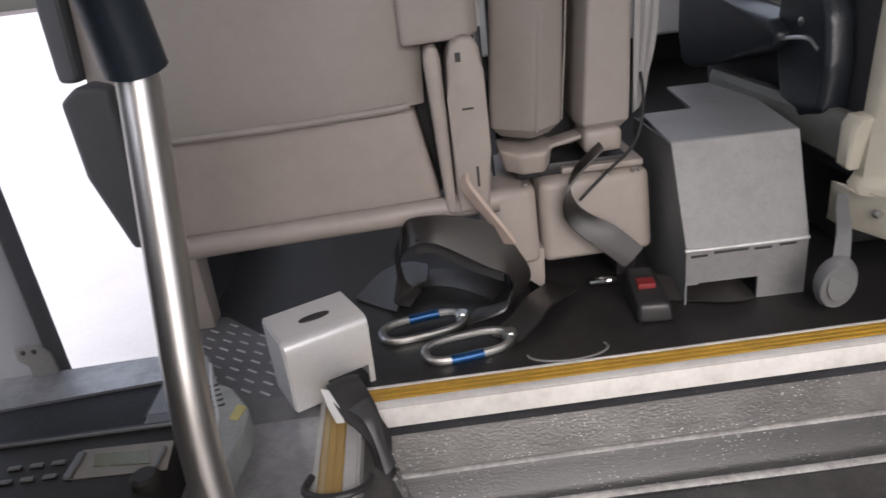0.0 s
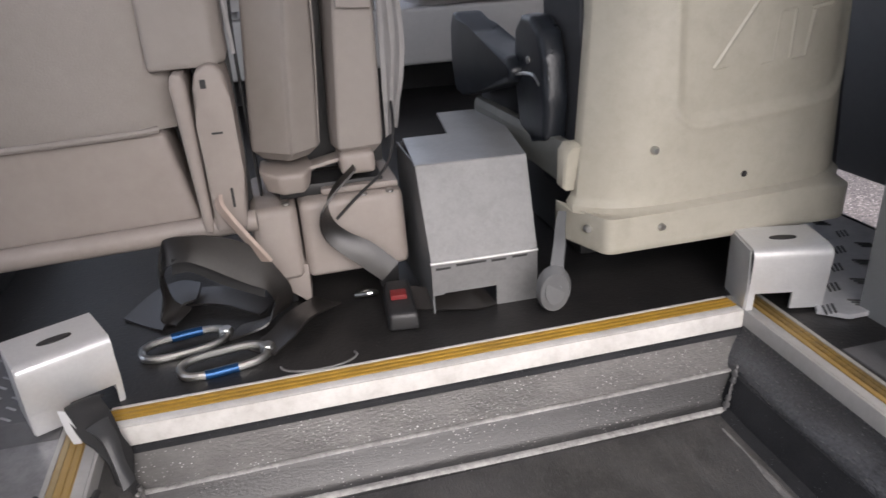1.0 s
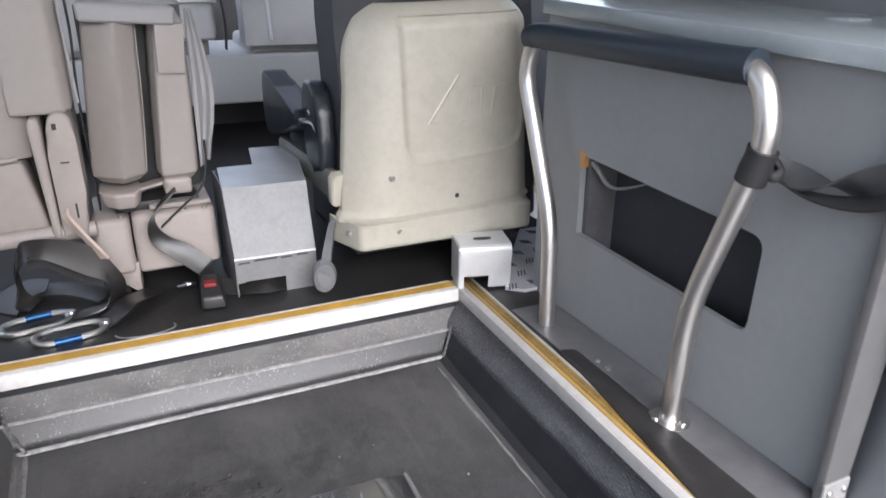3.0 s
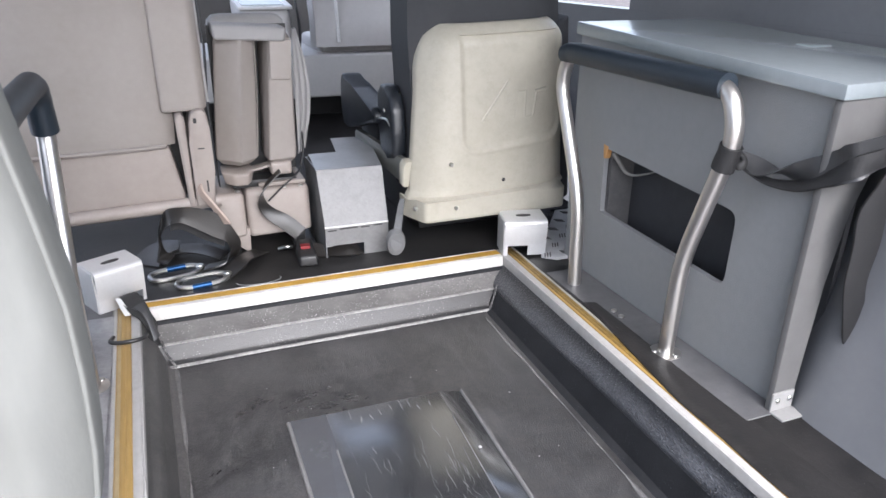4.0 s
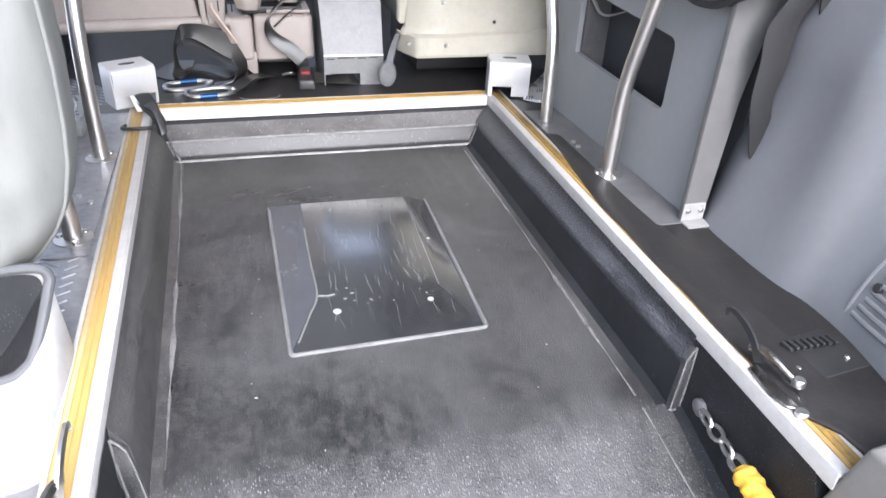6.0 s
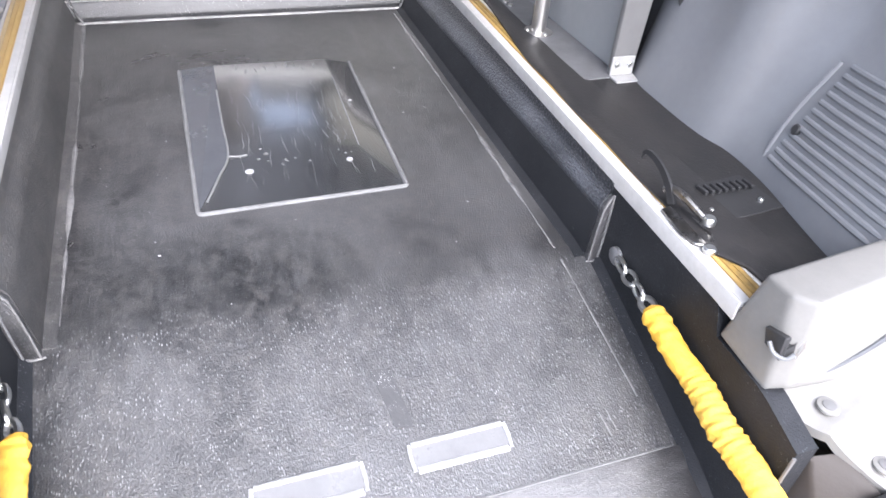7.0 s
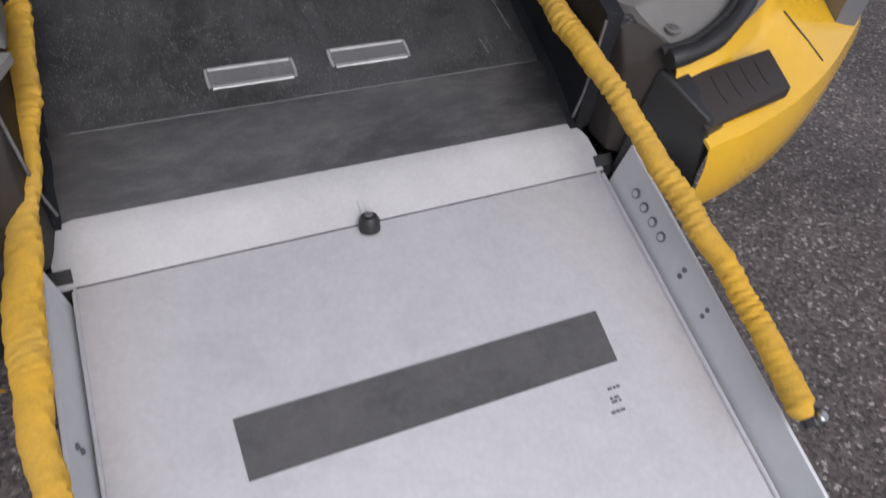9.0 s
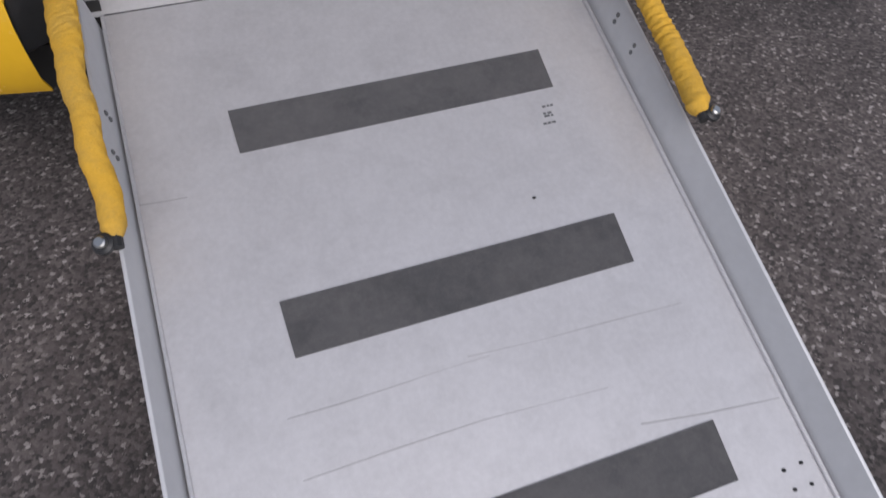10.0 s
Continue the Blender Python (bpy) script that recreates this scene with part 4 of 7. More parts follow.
part("side_flank", hexa(B(), [(-0.34, 0.24, 0.37), (-0.308, 0.228, 0.37), (-0.308, 0.33, 0.37), (-0.34, 0.33, 0.37)], [(-0.352, 0.29, 0.89), (-0.3, 0.278, 0.89), (-0.3, 0.39, 0.89), (-0.352, 0.39, 0.89)], 0.012, 3), M_SEATSIDE, t, "dark grey side upholstery")
# Added black sheet: hides the bright view and darkens the hinge gaps.
part("hinge_shade", box(B(), 0.092, 0.186, 0.305, 0.312, 0.15, 0.42), M_BLACK, t, "black backing standing in for shade behind the hinge")
bm = B()
tube(bm, spline([(-0.285, 0.222, 0.29), (-0.21, 0.209, 0.2905), (-0.07, 0.206, 0.2915), (0.055, 0.209, 0.2945), (0.088, 0.214, 0.2965)], 5), 0.0046, 8)
part("piping", bm, M_FABRIC, t)
bm = B()
hexa(bm, [(-0.275, 0.222, 0.149), (0.118, 0.222, 0.158), (0.118, 0.31, 0.158), (-0.275, 0.31, 0.149)], [(-0.285, 0.218, 0.287), (0.094, 0.216, 0.291), (0.094, 0.31, 0.291), (-0.285, 0.31, 0.287)], 0.01, 3)
part("lower_panel", bm, M_BEIGE, t)
# The left-hand cover is painted dark grey for the shade it stands in.
for pts, lab in (([(0.136, 0.15), (0.178, 0.15), (0.185, 0.23), (0.184, 0.33), (0.181, 0.362), (0.172, 0.373), (0.158, 0.374), (0.146, 0.366), (0.14, 0.345), (0.1365, 0.3)], "taupe hinge cover"), ([(0.121, 0.15), (0.134, 0.15), (0.1335, 0.352), (0.13, 0.366), (0.117, 0.366), (0.1125, 0.352)], "taupe hinge cover"), ([(-0.292, 0.158), (-0.262, 0.16), (-0.262, 0.365), (-0.3, 0.372), (-0.324, 0.355), (-0.322, 0.26)], "dark grey hinge cover")):
    bm = B()
    prism(bm, pts, "y", 0.196, 0.3, 0.009, 3)
    hc = part("hinge_cover", bm, M_SEATSIDE if lab[0] == "d" else M_BEIGE, t, lab)
    cx = sum(p[0] for p in pts) / len(pts)
    if pts[0][0] != 0.136:
        continue
    for x0, x1, z0, z1 in ((-0.008, 0.006, 0.286, 0.2885), (0.002, 0.0055, 0.185, 0.212), (-0.011, -0.004, 0.345, 0.356)):
        part("slot", box(B(), cx + x0, cx + x1, 0.1945, 0.198, z0, z1), M_BLACK, hc)
bm = B()
tube(bm, [(-0.262, 0.214, 0.143), (-0.05, 0.214, 0.149), (0.19, 0.214, 0.156)], 0.0155, 12)
part("base_tube", bm, M_BEIGE, t)
bm = B()
hexa(bm, [(-0.274, 0.25, 0.0), (-0.236, 0.25, 0.0), (-0.236, 0.29, 0.0), (-0.274, 0.29, 0.0)], [(-0.27, 0.222, 0.145), (-0.226, 0.222, 0.145), (-0.226, 0.27, 0.145), (-0.27, 0.27, 0.145)], 0.006)
part("leg", bm, M_BEIGE, t)
# Added black sheet: blocks the bright pavement, so below the seat stays dark.
part("under_shade", box(B(), -0.262, -0.252, 0.291, 0.8, 0.0, 0.15), M_BLACK, t, "black sheet standing in for the dark below the seat")
bm = B()
strap(bm, spline([(0.146, 0.194, 0.2), (0.148, 0.184, 0.19), (0.16, 0.174, 0.172), (0.178, 0.166, 0.145), (0.19, 0.165, 0.124), (0.195, 0.168, 0.112)], 6), 0.021, 0.005, roll=lambda q: 1.2 + 0.25 * math.sin(3 * q))
part("pull_strap", bm, M_PINK, t, "pale plastic pull strap")

t = thing("seat_rail", (0.3, 0.29, 0.0), "taupe plastic seat rail cover on the floor", "seat base")
for x0, x1, z1 in ((0.178, 0.2465, 0.16), (0.2495, 0.405, 0.165)):
    bm = B()
    hexa(bm, [(x0, 0.228, 0.045), (x1, 0.222, 0.05), (x1, 0.42, 0.045), (x0, 0.42, 0.045)], [(x0, 0.235, z1), (x1, 0.24, z1), (x1, 0.42, z1), (x0, 0.42, z1)], 0.014, 3)
    part("cover", bm, M_BEIGE, t)
for x0 in (0.2, 0.36):
    bm = B()
    box(bm, x0, x0 + 0.03, 0.25, 0.4, 0.0, 0.05, 0.004)
    part("foot", bm, M_BLACK, t)
bm = B()
hexa(bm, [(0.215, 0.236, 0.03), (0.25, 0.232, 0.0), (0.255, 0.3, 0.0), (0.215, 0.3, 0.03)], [(0.205, 0.232, 0.07), (0.252, 0.23, 0.07), (0.255, 0.3, 0.07), (0.205, 0.3, 0.07)], 0.004)
part("skirt", bm, M_BEIGE, t)
bm = B()
box(bm, 0.285, 0.4, 0.25, 0.4, 0.166, 0.176, 0.004)
part("pad", bm, M_BEIGE, t)
for x in (0.232, 0.345, 0.385):
    screw(t, (x, 0.243, 0.162), 0.006)

# ---- pair of folded jump seat cushions ----
t = thing("jump_seat", (0.3, 0.3, 0.165), "two folded taupe jump seat cushions standing upright", "seat")


def corners_cut(pts, r):
    """A closed outline with each corner turned into a short curve."""
    out = []
    k = len(pts)
    for i in range(k):
        p, a, b = Vector(pts[i]), Vector(pts[i - 1]), Vector(pts[(i + 1) % k])
        u, v = (a - p).normalized(), (b - p).normalized()
        for q in (0.0, 0.25, 0.5, 0.75, 1.0):
            out.append(p + u * r * (1 - q) ** 2 + v * r * q ** 2)
    return out


def cushion(low, high, z0, z1, bulge, r=0.009):
    """An upright cushion with creased edges between two outlines, slightly swollen, drawn in at its ends."""
    bm = B()
    rows = []
    n = 22
    lo, hi = corners_cut(low, r), corners_cut(high, r)
    for i in range(n + 1):
        q = i / n
        d = min(q, 1 - q) * (z1 - z0)
        e = 1 if d > 0.02 else 1 - 0.3 * (1 - d / 0.02) ** 2
        ring = [a.lerp(b, q) for a, b in zip(lo, hi)]
        c = sum(ring, Vector((0, 0))) / len(ring)
        ring = [c + (p - c) * e * (1 + bulge * math.sin(math.pi * q)) for p in ring]
        rows.append([bm.verts.new((p.x, p.y, z0 + (z1 - z0) * q + (0.05 * (p.y - c.y) + 0.012 * math.cos(9 * (p.x - c.x)) - 0.01) * (1 - q))) for p in ring])
    for a, b in zip(rows, rows[1:]):
        for k in range(len(a)):
            j = (k + 1) % len(a)
            bm.faces.new((a[k], a[j], b[j], b[k]))
    bm.faces.new(rows[0][::-1])
    bm.faces.new(rows[-1])
    return bm


part("cushion", cushion([(0.193, 0.282), (0.249, 0.238), (0.293, 0.272), (0.288, 0.345), (0.2, 0.345)], [(0.219, 0.282), (0.275, 0.238), (0.308, 0.268), (0.302, 0.345), (0.226, 0.345)], 0.222, 0.53, 0.02), M_FABRIC, t)
part("cushion", cushion([(0.308, 0.285), (0.316, 0.25), (0.382, 0.258), (0.389, 0.285), (0.384, 0.35), (0.312, 0.35)], [(0.329, 0.292), (0.339, 0.252), (0.387, 0.256), (0.391, 0.28), (0.39, 0.35), (0.326, 0.35)], 0.218, 0.53, 0.015, 0.006), M_FABRIC, t)
for pts in ([(0.2515, 0.2335, 0.235), (0.2625, 0.231, 0.38), (0.2745, 0.234, 0.515)], [(0.292, 0.2685, 0.24), (0.302, 0.264, 0.38), (0.307, 0.2655, 0.515)]):
    part("seam", tube(B(), spline(pts, 6), 0.0012, 6), M_FABRIC, t)
# Black sheet added behind the cushions so that the gap between reads as shade.
part("shadow_board", box(B(), 0.21, 0.395, 0.352, 0.358, 0.18, 0.54), M_BLACK, t, "black backing painted for the shade between the cushions")
bm = B()
hexa(bm, [(0.216, 0.236, 0.517), (0.374, 0.238, 0.508), (0.374, 0.34, 0.508), (0.216, 0.34, 0.517)], [(0.214, 0.239, 0.55), (0.379, 0.242, 0.54), (0.379, 0.34, 0.54), (0.214, 0.34, 0.55)], 0.009, 3)
part("top_hinge", bm, M_MIDSEAT, t, "grey plastic hinge bar")
bm = B()
hexa(bm, [(0.334, 0.2415, 0.425), (0.382, 0.2425, 0.422), (0.382, 0.256, 0.422), (0.334, 0.256, 0.425)], [(0.338, 0.245, 0.512), (0.39, 0.246, 0.512), (0.39, 0.3, 0.512), (0.338, 0.3, 0.512)], 0.004)
part("hinge_plate", bm, M_FABRIC, t)
bm = B()
hexa(bm, [(0.21, 0.262, 0.177), (0.232, 0.248, 0.173), (0.262, 0.25, 0.173), (0.272, 0.268, 0.177), (0.268, 0.32, 0.178), (0.212, 0.32, 0.178)], [(0.2, 0.258, 0.212), (0.228, 0.243, 0.203), (0.266, 0.245, 0.203), (0.279, 0.265, 0.212), (0.275, 0.32, 0.212), (0.203, 0.32, 0.212)], 0.006, 3)
part("foot", bm, M_BEIGE, t)
bm = B()
box(bm, 0.317, 0.369, 0.245, 0.31, 0.193, 0.226, 0.009, 3)
part("foot", bm, M_BEIGE, t)
bm = B()
hexa(bm, [(0.262, 0.262, 0.2), (0.322, 0.262, 0.212), (0.322, 0.3, 0.212), (0.262, 0.3, 0.2)], [(0.262, 0.262, 0.206), (0.322, 0.262, 0.218), (0.322, 0.3, 0.218), (0.262, 0.3, 0.206)], 0.002)
part("link_plate", bm, M_BEIGE, t)
bm = B()
box(bm, 0.225, 0.38, 0.262, 0.33, 0.163, 0.182, 0.004)
part("base_plate", bm, M_BLACK, t)
bm = B()
rows = []
for i in range(23):
    q = i / 22
    left = 0.394 - 0.004 * q
    right = 0.409 + 0.027 * math.sin(math.pi * min(1, q * 1.15) * 0.72) - 0.016 * q ** 3
    rows.append([(left + (right - left) * j / 11, 0.262 + 0.03 * j / 11 + 0.0035 * math.sin(j * 1.45 + 2.2 * q) * (0.3 + q), 0.534 - 0.285 * q - 0.012 * (1 - j / 11) * q + 0.003 * math.sin(j * 1.1)) for j in range(12)])
sheet(bm, rows, 0.004, (0, 1, 0))
part("side_flap", bm, M_MIDSEAT, t, "loose grey cloth flap")
bm = B()
tube(bm, spline([(0.404, 0.29, 0.3), (0.402, 0.262, 0.27), (0.396, 0.246, 0.235), (0.38, 0.236, 0.2), (0.335, 0.222, 0.168), (0.3, 0.214, 0.14)], 6), 0.0022, 8)
part("cord", bm, M_BLACK, t, "thin black cord")

bm = B()
hexa(bm, [(0.225, 0.36, 0.0), (0.395, 0.36, 0.0), (0.395, 0.5, 0.0), (0.225, 0.5, 0.0)], [(0.215, 0.37, 0.56), (0.4, 0.37, 0.56), (0.4, 0.46, 0.56), (0.215, 0.46, 0.56)], 0.03, 3)
solid("middle_seat_back", bm, M_MIDSEAT, "grey cloth middle seat behind the folded cushions", "seat")
t = thing("hanging_belt", (0.19, 0.33, 0.3), "black belt with a pale edge hanging between seats", "belt")
bm = B()
strap(bm, spline([(0.197, 0.335, 0.62), (0.2, 0.33, 0.5), (0.194, 0.33, 0.38), (0.196, 0.33, 0.25), (0.198, 0.33, 0.15)], 6), 0.05, 0.003, roll=lambda q: 0.0)
part("webbing", bm, M_WEBDARK, t)
bm = B()
tube(bm, spline([(0.187, 0.302, 0.6), (0.188, 0.3, 0.54), (0.19, 0.3, 0.45), (0.193, 0.3, 0.372)], 5), 0.0032, 8)
part("pale_edge", bm, M_GREYSEAT, t, "thin pale edging")

# ---- passenger seat with a cream plastic back shell ----
t = thing("passenger_seat", (0.84, 0.3, 0.0), "dark upholstered seat with a cream plastic back shell", "seat")


def shell_edge(z):
    """Left and right edges of the shell at a height."""
    q = (z - 0.07) / 0.49
    if z < 0.13:
        left = 0.616
    elif z < 0.16:
        left = 0.616 + 0.02 * (z - 0.13) / 0.03
    elif z < 0.4:
        left = 0.636 + 0.021 * (z - 0.16) / 0.24
    else:
        left = 0.657 + 0.034 * (max(0, z - 0.43) / 0.11) ** 2.2
    right = 1.066 - 0.015 * q
    if z > 0.5:
        right -= 0.02 * ((z - 0.5) / 0.05) ** 2
    return left, right


LIP = rounded([(0.6205, 0.15, 0), (0.653, 0.0625, 0), (1.04, 0.0625, 0), (1.066, 0.14, 0)], 0.014, 6)


def lip_line(u):
    """A point of the lip's outline, by its share of the length."""
    lengths = [(b - a).length for a, b in zip(LIP, LIP[1:])]
    s = u * sum(lengths)
    for a, b, d in zip(LIP, LIP[1:], lengths):
        if s <= d:
            return a.lerp(b, s / d)
        s -= d
    return LIP[-1]


bm = B()
rows = []
for i in range(151):
    z = 0.087 + 0.465 * i / 150
    l, r = shell_edge(z)
    row = []
    for j in range(145):
        u = j / 144
        x = l + (r - l) * u
        if z < 0.142:
            # boxed lower lip: short side, rounded corner, straight front
            p = lip_line(u)
            row.append((p.x, p.y + 0.003 * max(0, (0.096 - z) / 0.009) ** 2, z))
            continue
        bow = 1 - abs(2 * u - 1) ** 5
        y = 0.128 - 0.052 * bow - (0.015 if z < 0.142 else 0.015 * max(0, 1 - (z - 0.142) / 0.007))
        edge = max(0, (z - 0.5) / 0.052)
        y += 0.04 * edge ** 2.2 + 0.03 * max(0, (z - 0.1) / 0.45) * (1 - bow)
        # pressed panel
        dx, dz = abs(x - 0.888 - 0.05 * (0.4 - z)) - 0.096, max(0.304 + 0.05 * (x - 0.9) - z, 0.0)
        d = 0.043 - math.hypot(max(dx, 0), dz)
        if z < 0.53:
            k = min(1, max(0, (d + 0.004) / 0.018))
            y += 0.0065 * k * k * (3 - 2 * k) - 0.0022 * math.exp(-((d + 0.004) / 0.006) ** 2)
        row.append((x, y, z + 0.012 * (u - 0.5) - (0.02 * u if z < 0.14 else 0) * 0))
    rows.append(row)
sheet(bm, rows, 0.02, (0, 1, 0))
part("back_shell", bm, M_SHELL, t, "cream plastic back shell")
# raised strokes of a worn emblem
bm = B()
for a, b, s in (((0.805, 0.325), (0.869, 0.418), 0), ((0.805, 0.325), (0.826, 0.327), 1), ((0.83, 0.418), (0.812, 0.416), 2), ((0.9, 0.391), (0.92, 0.393), 1), ((0.92, 0.393), (0.919, 0.33), 1), ((0.897, 0.391), (0.893, 0.327), 2), ((0.874, 0.324), (0.893, 0.327), 2), ((0.944, 0.391), (0.977, 0.395), 1), ((0.95, 0.391), (0.943, 0.331), 1), ((0.923, 0.328), (0.943, 0.331), 2)):
    tube(bm, [(a[0], 0.0856 + 0.0004 * s, a[1]), (b[0], 0.0856 + 0.0004 * s, b[1])], 0.0045, 8)
part("embossed_emblem", bm, M_SHELL, t, "worn embossed strokes")
for x, y, z in ((0.724, 0.077, 0.226), (0.732, 0.0605, 0.12), (0.638, 0.096, 0.118)):
    screw(t, (x, y + 0.004, z), 0.0055, (0, -1, 0), 0.008, "bolt")
part("bolt_hole", disc(B(), (0.866, 0.0795, 0.175), 0.005, 0.005, (0, -1, 0)), M_BLACK, t)
bm = B()
rows = []
for i in range(16):
    z = 0.14 + 0.8 * i / 15
    l, r = (0.648 + 0.006 * math.sin(i * 0.4), 1.075)
    if z > 0.5:
        l, r = 0.65 + 0.03 * (z - 0.5), 1.06 - 0.04 * (z - 0.5)
    rows.append([(l + (r - l) * j / 12, 0.15 - 0.035 * (1 - abs(j / 6 - 1) ** 4) * (0.2 if z < 0.5 else 1) + 0.07 * (i / 15), z) for j in range(13)])
sheet(bm, rows, 0.13, (0, 1, 0))
part("backrest", bm, M_CLOTHDARK, t, "charcoal backrest upholstery")
part("side_wing", hexa(B(), [(1.058, 0.135, 0.075), (1.125, 0.175, 0.07), (1.135, 0.34, 0.07), (1.058, 0.34, 0.07)], [(1.045, 0.165, 0.54), (1.1, 0.2, 0.56), (1.11, 0.36, 0.56), (1.045, 0.36, 0.54)], 0.014, 3), M_CLOTHDARK, t, "charcoal side upholstery")
bm = B()
box(bm, 0.66, 1.07, 0.27, 0.68, 0.16, 0.3, 0.03, 3)
part("seat_cushion", bm, M_CLOTHDARK, t)
bm = B()
box(bm, 0.7, 1.03, 0.25, 0.62, 0.0, 0.16, 0.01)
part("pedestal", bm, M_BLACK, t)
bm = B()
sweep(bm, [(0.635, 0.158, 0.197), (0.63, 0.25, 0.2), (0.618, 0.4, 0.206), (0.609, 0.49, 0.211), (0.607, 0.507, 0.213)], lambda q: [((1 if q < 0.9 else 0.6) * u, (1 - 0.35 * q) * v) for u, v in ((-0.014, -0.026), (-0.006, -0.034), (0.012, -0.034), (0.014, 0.02), (0.006, 0.03), (-0.008, 0.03), (-0.015, 0.018))])
part("armrest", bm, M_ARM, t, "black armrest folded beside the seat")
bm = B()
sweep(bm, [(0.636, 0.139, 0.196), (0.6358, 0.143, 0.1965), (0.635, 0.162, 0.197)], lambda q: [((0.8 if q < 0.1 else 1) * u, (0.9 if q < 0.1 else 1) * v) for u, v in ((-0.0165, -0.03), (-0.01, -0.036), (0.012, -0.036), (0.0165, -0.03), (0.0165, 0.024), (0.008, 0.033), (-0.009, 0.033), (-0.0165, 0.022))])
part("armrest_cap", bm, M_SHELL, t, "cream end cap")
bm = B()
prism(bm, [(0.645, 0.35), (0.625, 0.375), (0.6, 0.376), (0.52, 0.347), (0.31, 0.33), (0.288, 0.312), (0.3, 0.292), (0.45, 0.255), (0.58, 0.222), (0.625, 0.225), (0.648, 0.28)], "x", 0.594, 0.65, 0.024, 5)
part("leather_pad", bm, M_LEATHER, t, "black leather side pad")
bm = B()
prism(bm, [(0.205, 0.34), (0.225, 0.375), (0.26, 0.394), (0.3, 0.394), (0.33, 0.37), (0.335, 0.3), (0.31, 0.22), (0.25, 0.2), (0.2, 0.22), (0.195, 0.28)], "x", 0.614, 0.652, 0.015, 4)
part("hinge_bracket", bm, M_LEATHER, t)
part("pivot_screw", disc(B(), (0.6145, 0.265, 0.33), 0.006, 0.003, (-1, 0, 0)), M_SCREW, t)
bm = B()
sweep(bm, spline([(0.6, 0.33, 0.3), (0.612, 0.25, 0.312), (0.615, 0.22, 0.3)], 4), circle(0.003, 6))
part("link_rod", bm, M_SCREW, t)
bm = B()
sweep(bm, spline([(0.618, 0.139, 0.13), (0.607, 0.12, 0.118), (0.594, 0.092, 0.104), (0.582, 0.072, 0.078), (0.574, 0.06, 0.055)], 4), lambda q: [((0.006 + 0.004 * q) * u, 0.004 * v) for u, v in ((-1, -1), (1, -1), (1, 1), (-1, 1))])
part("lever_arm", bm, M_LEVER, t)
bm = B()
sweep(bm, [(0.575, 0.068, 0.05), (0.574, 0.064, 0.0495), (0.573, 0.056, 0.048)], lambda q: [((0.84 if q > 0.9 else 1) * 0.0245 * math.cos(a), (0.87 if q > 0.9 else 1) * 0.037 * math.sin(a)) for a in [2 * math.pi * k / 20 for k in range(20)]])
part("lever_paddle", bm, M_LEVER, t, "grey plastic release paddle")
bm = B()
sweep(bm, [(0.573, 0.0565, 0.052), (0.573, 0.0545, 0.052)], [(0.0145 * math.cos(a), 0.022 * math.sin(a)) for a in [2 * math.pi * k / 18 for k in range(18)]])
part("paddle_face", bm, M_LEVER, t)

# ---- loose belts, buckle and carabiners on the floor ----
def ribbon(bm, edge_a, edge_b, thick=0.003, n=7):
    """Webbing between two edge lines, with thickness and a slight cup across."""
    a, b = spline(edge_a, n), spline(edge_b, n)
    top, low = [], []
    for i in range(len(a)):
        j0, j1 = max(i - 1, 0), min(i + 1, len(a) - 1)
        along = (a[j1] + b[j1]) - (a[j0] + b[j0])
        nn = along.cross(b[i] - a[i]).normalized()
        row = [a[i].lerp(b[i], u) + nn * 0.0025 * math.sin(math.pi * u) for u in (0, 0.25, 0.5, 0.75, 1)]
        top.append([bm.verts.new(p + nn * thick / 2) for p in row])
        low.append([bm.verts.new(p - nn * thick / 2) for p in row])
    k, m = len(a), 5
    for i in range(k - 1):
        for j in range(m - 1):
            bm.faces.new((top[i][j], top[i][j + 1], top[i + 1][j + 1], top[i + 1][j]))
            bm.faces.new((low[i][j], low[i + 1][j], low[i + 1][j + 1], low[i][j + 1]))
        for j in (0, m - 1):
            bm.faces.new((top[i][j], top[i + 1][j], low[i + 1][j], low[i][j]))
    for i in (0, k - 1):
        for j in range(m - 1):
            bm.faces.new((top[i][j], top[i][j + 1], low[i][j + 1], low[i][j]))
    return bm


t = thing("belt_pile", (0.13, 0.17, 0.0), "grey seat belt webbing in a loose pile on the floor", "seat belt")
bm = ribbon(B(), [(0.058, 0.21, 0.135), (0.07, 0.185, 0.156), (0.095, 0.172, 0.162), (0.131, 0.168, 0.158), (0.166, 0.168, 0.145), (0.189, 0.17, 0.127), (0.209, 0.175, 0.093), (0.222, 0.185, 0.058), (0.216, 0.205, 0.022), (0.188, 0.205, 0.006), (0.145, 0.196, 0.004)],
            [(0.05, 0.215, 0.092), (0.064, 0.185, 0.116), (0.087, 0.172, 0.126), (0.11, 0.168, 0.119), (0.163, 0.168, 0.083), (0.187, 0.17, 0.068), (0.197, 0.175, 0.045), (0.192, 0.178, 0.03), (0.182, 0.172, 0.012), (0.155, 0.166, 0.005), (0.128, 0.158, 0.004)])
part("upper_loop", bm, M_WEB, t)
bm = ribbon(B(), [(0.058, 0.21, 0.135), (0.048, 0.235, 0.105), (0.045, 0.25, 0.07), (0.05, 0.26, 0.03), (0.07, 0.27, 0.008)], [(0.05, 0.215, 0.092), (0.042, 0.232, 0.068), (0.04, 0.24, 0.038), (0.03, 0.235, 0.012), (0.05, 0.225, 0.005)])
part("loop_back", bm, M_WEB, t)
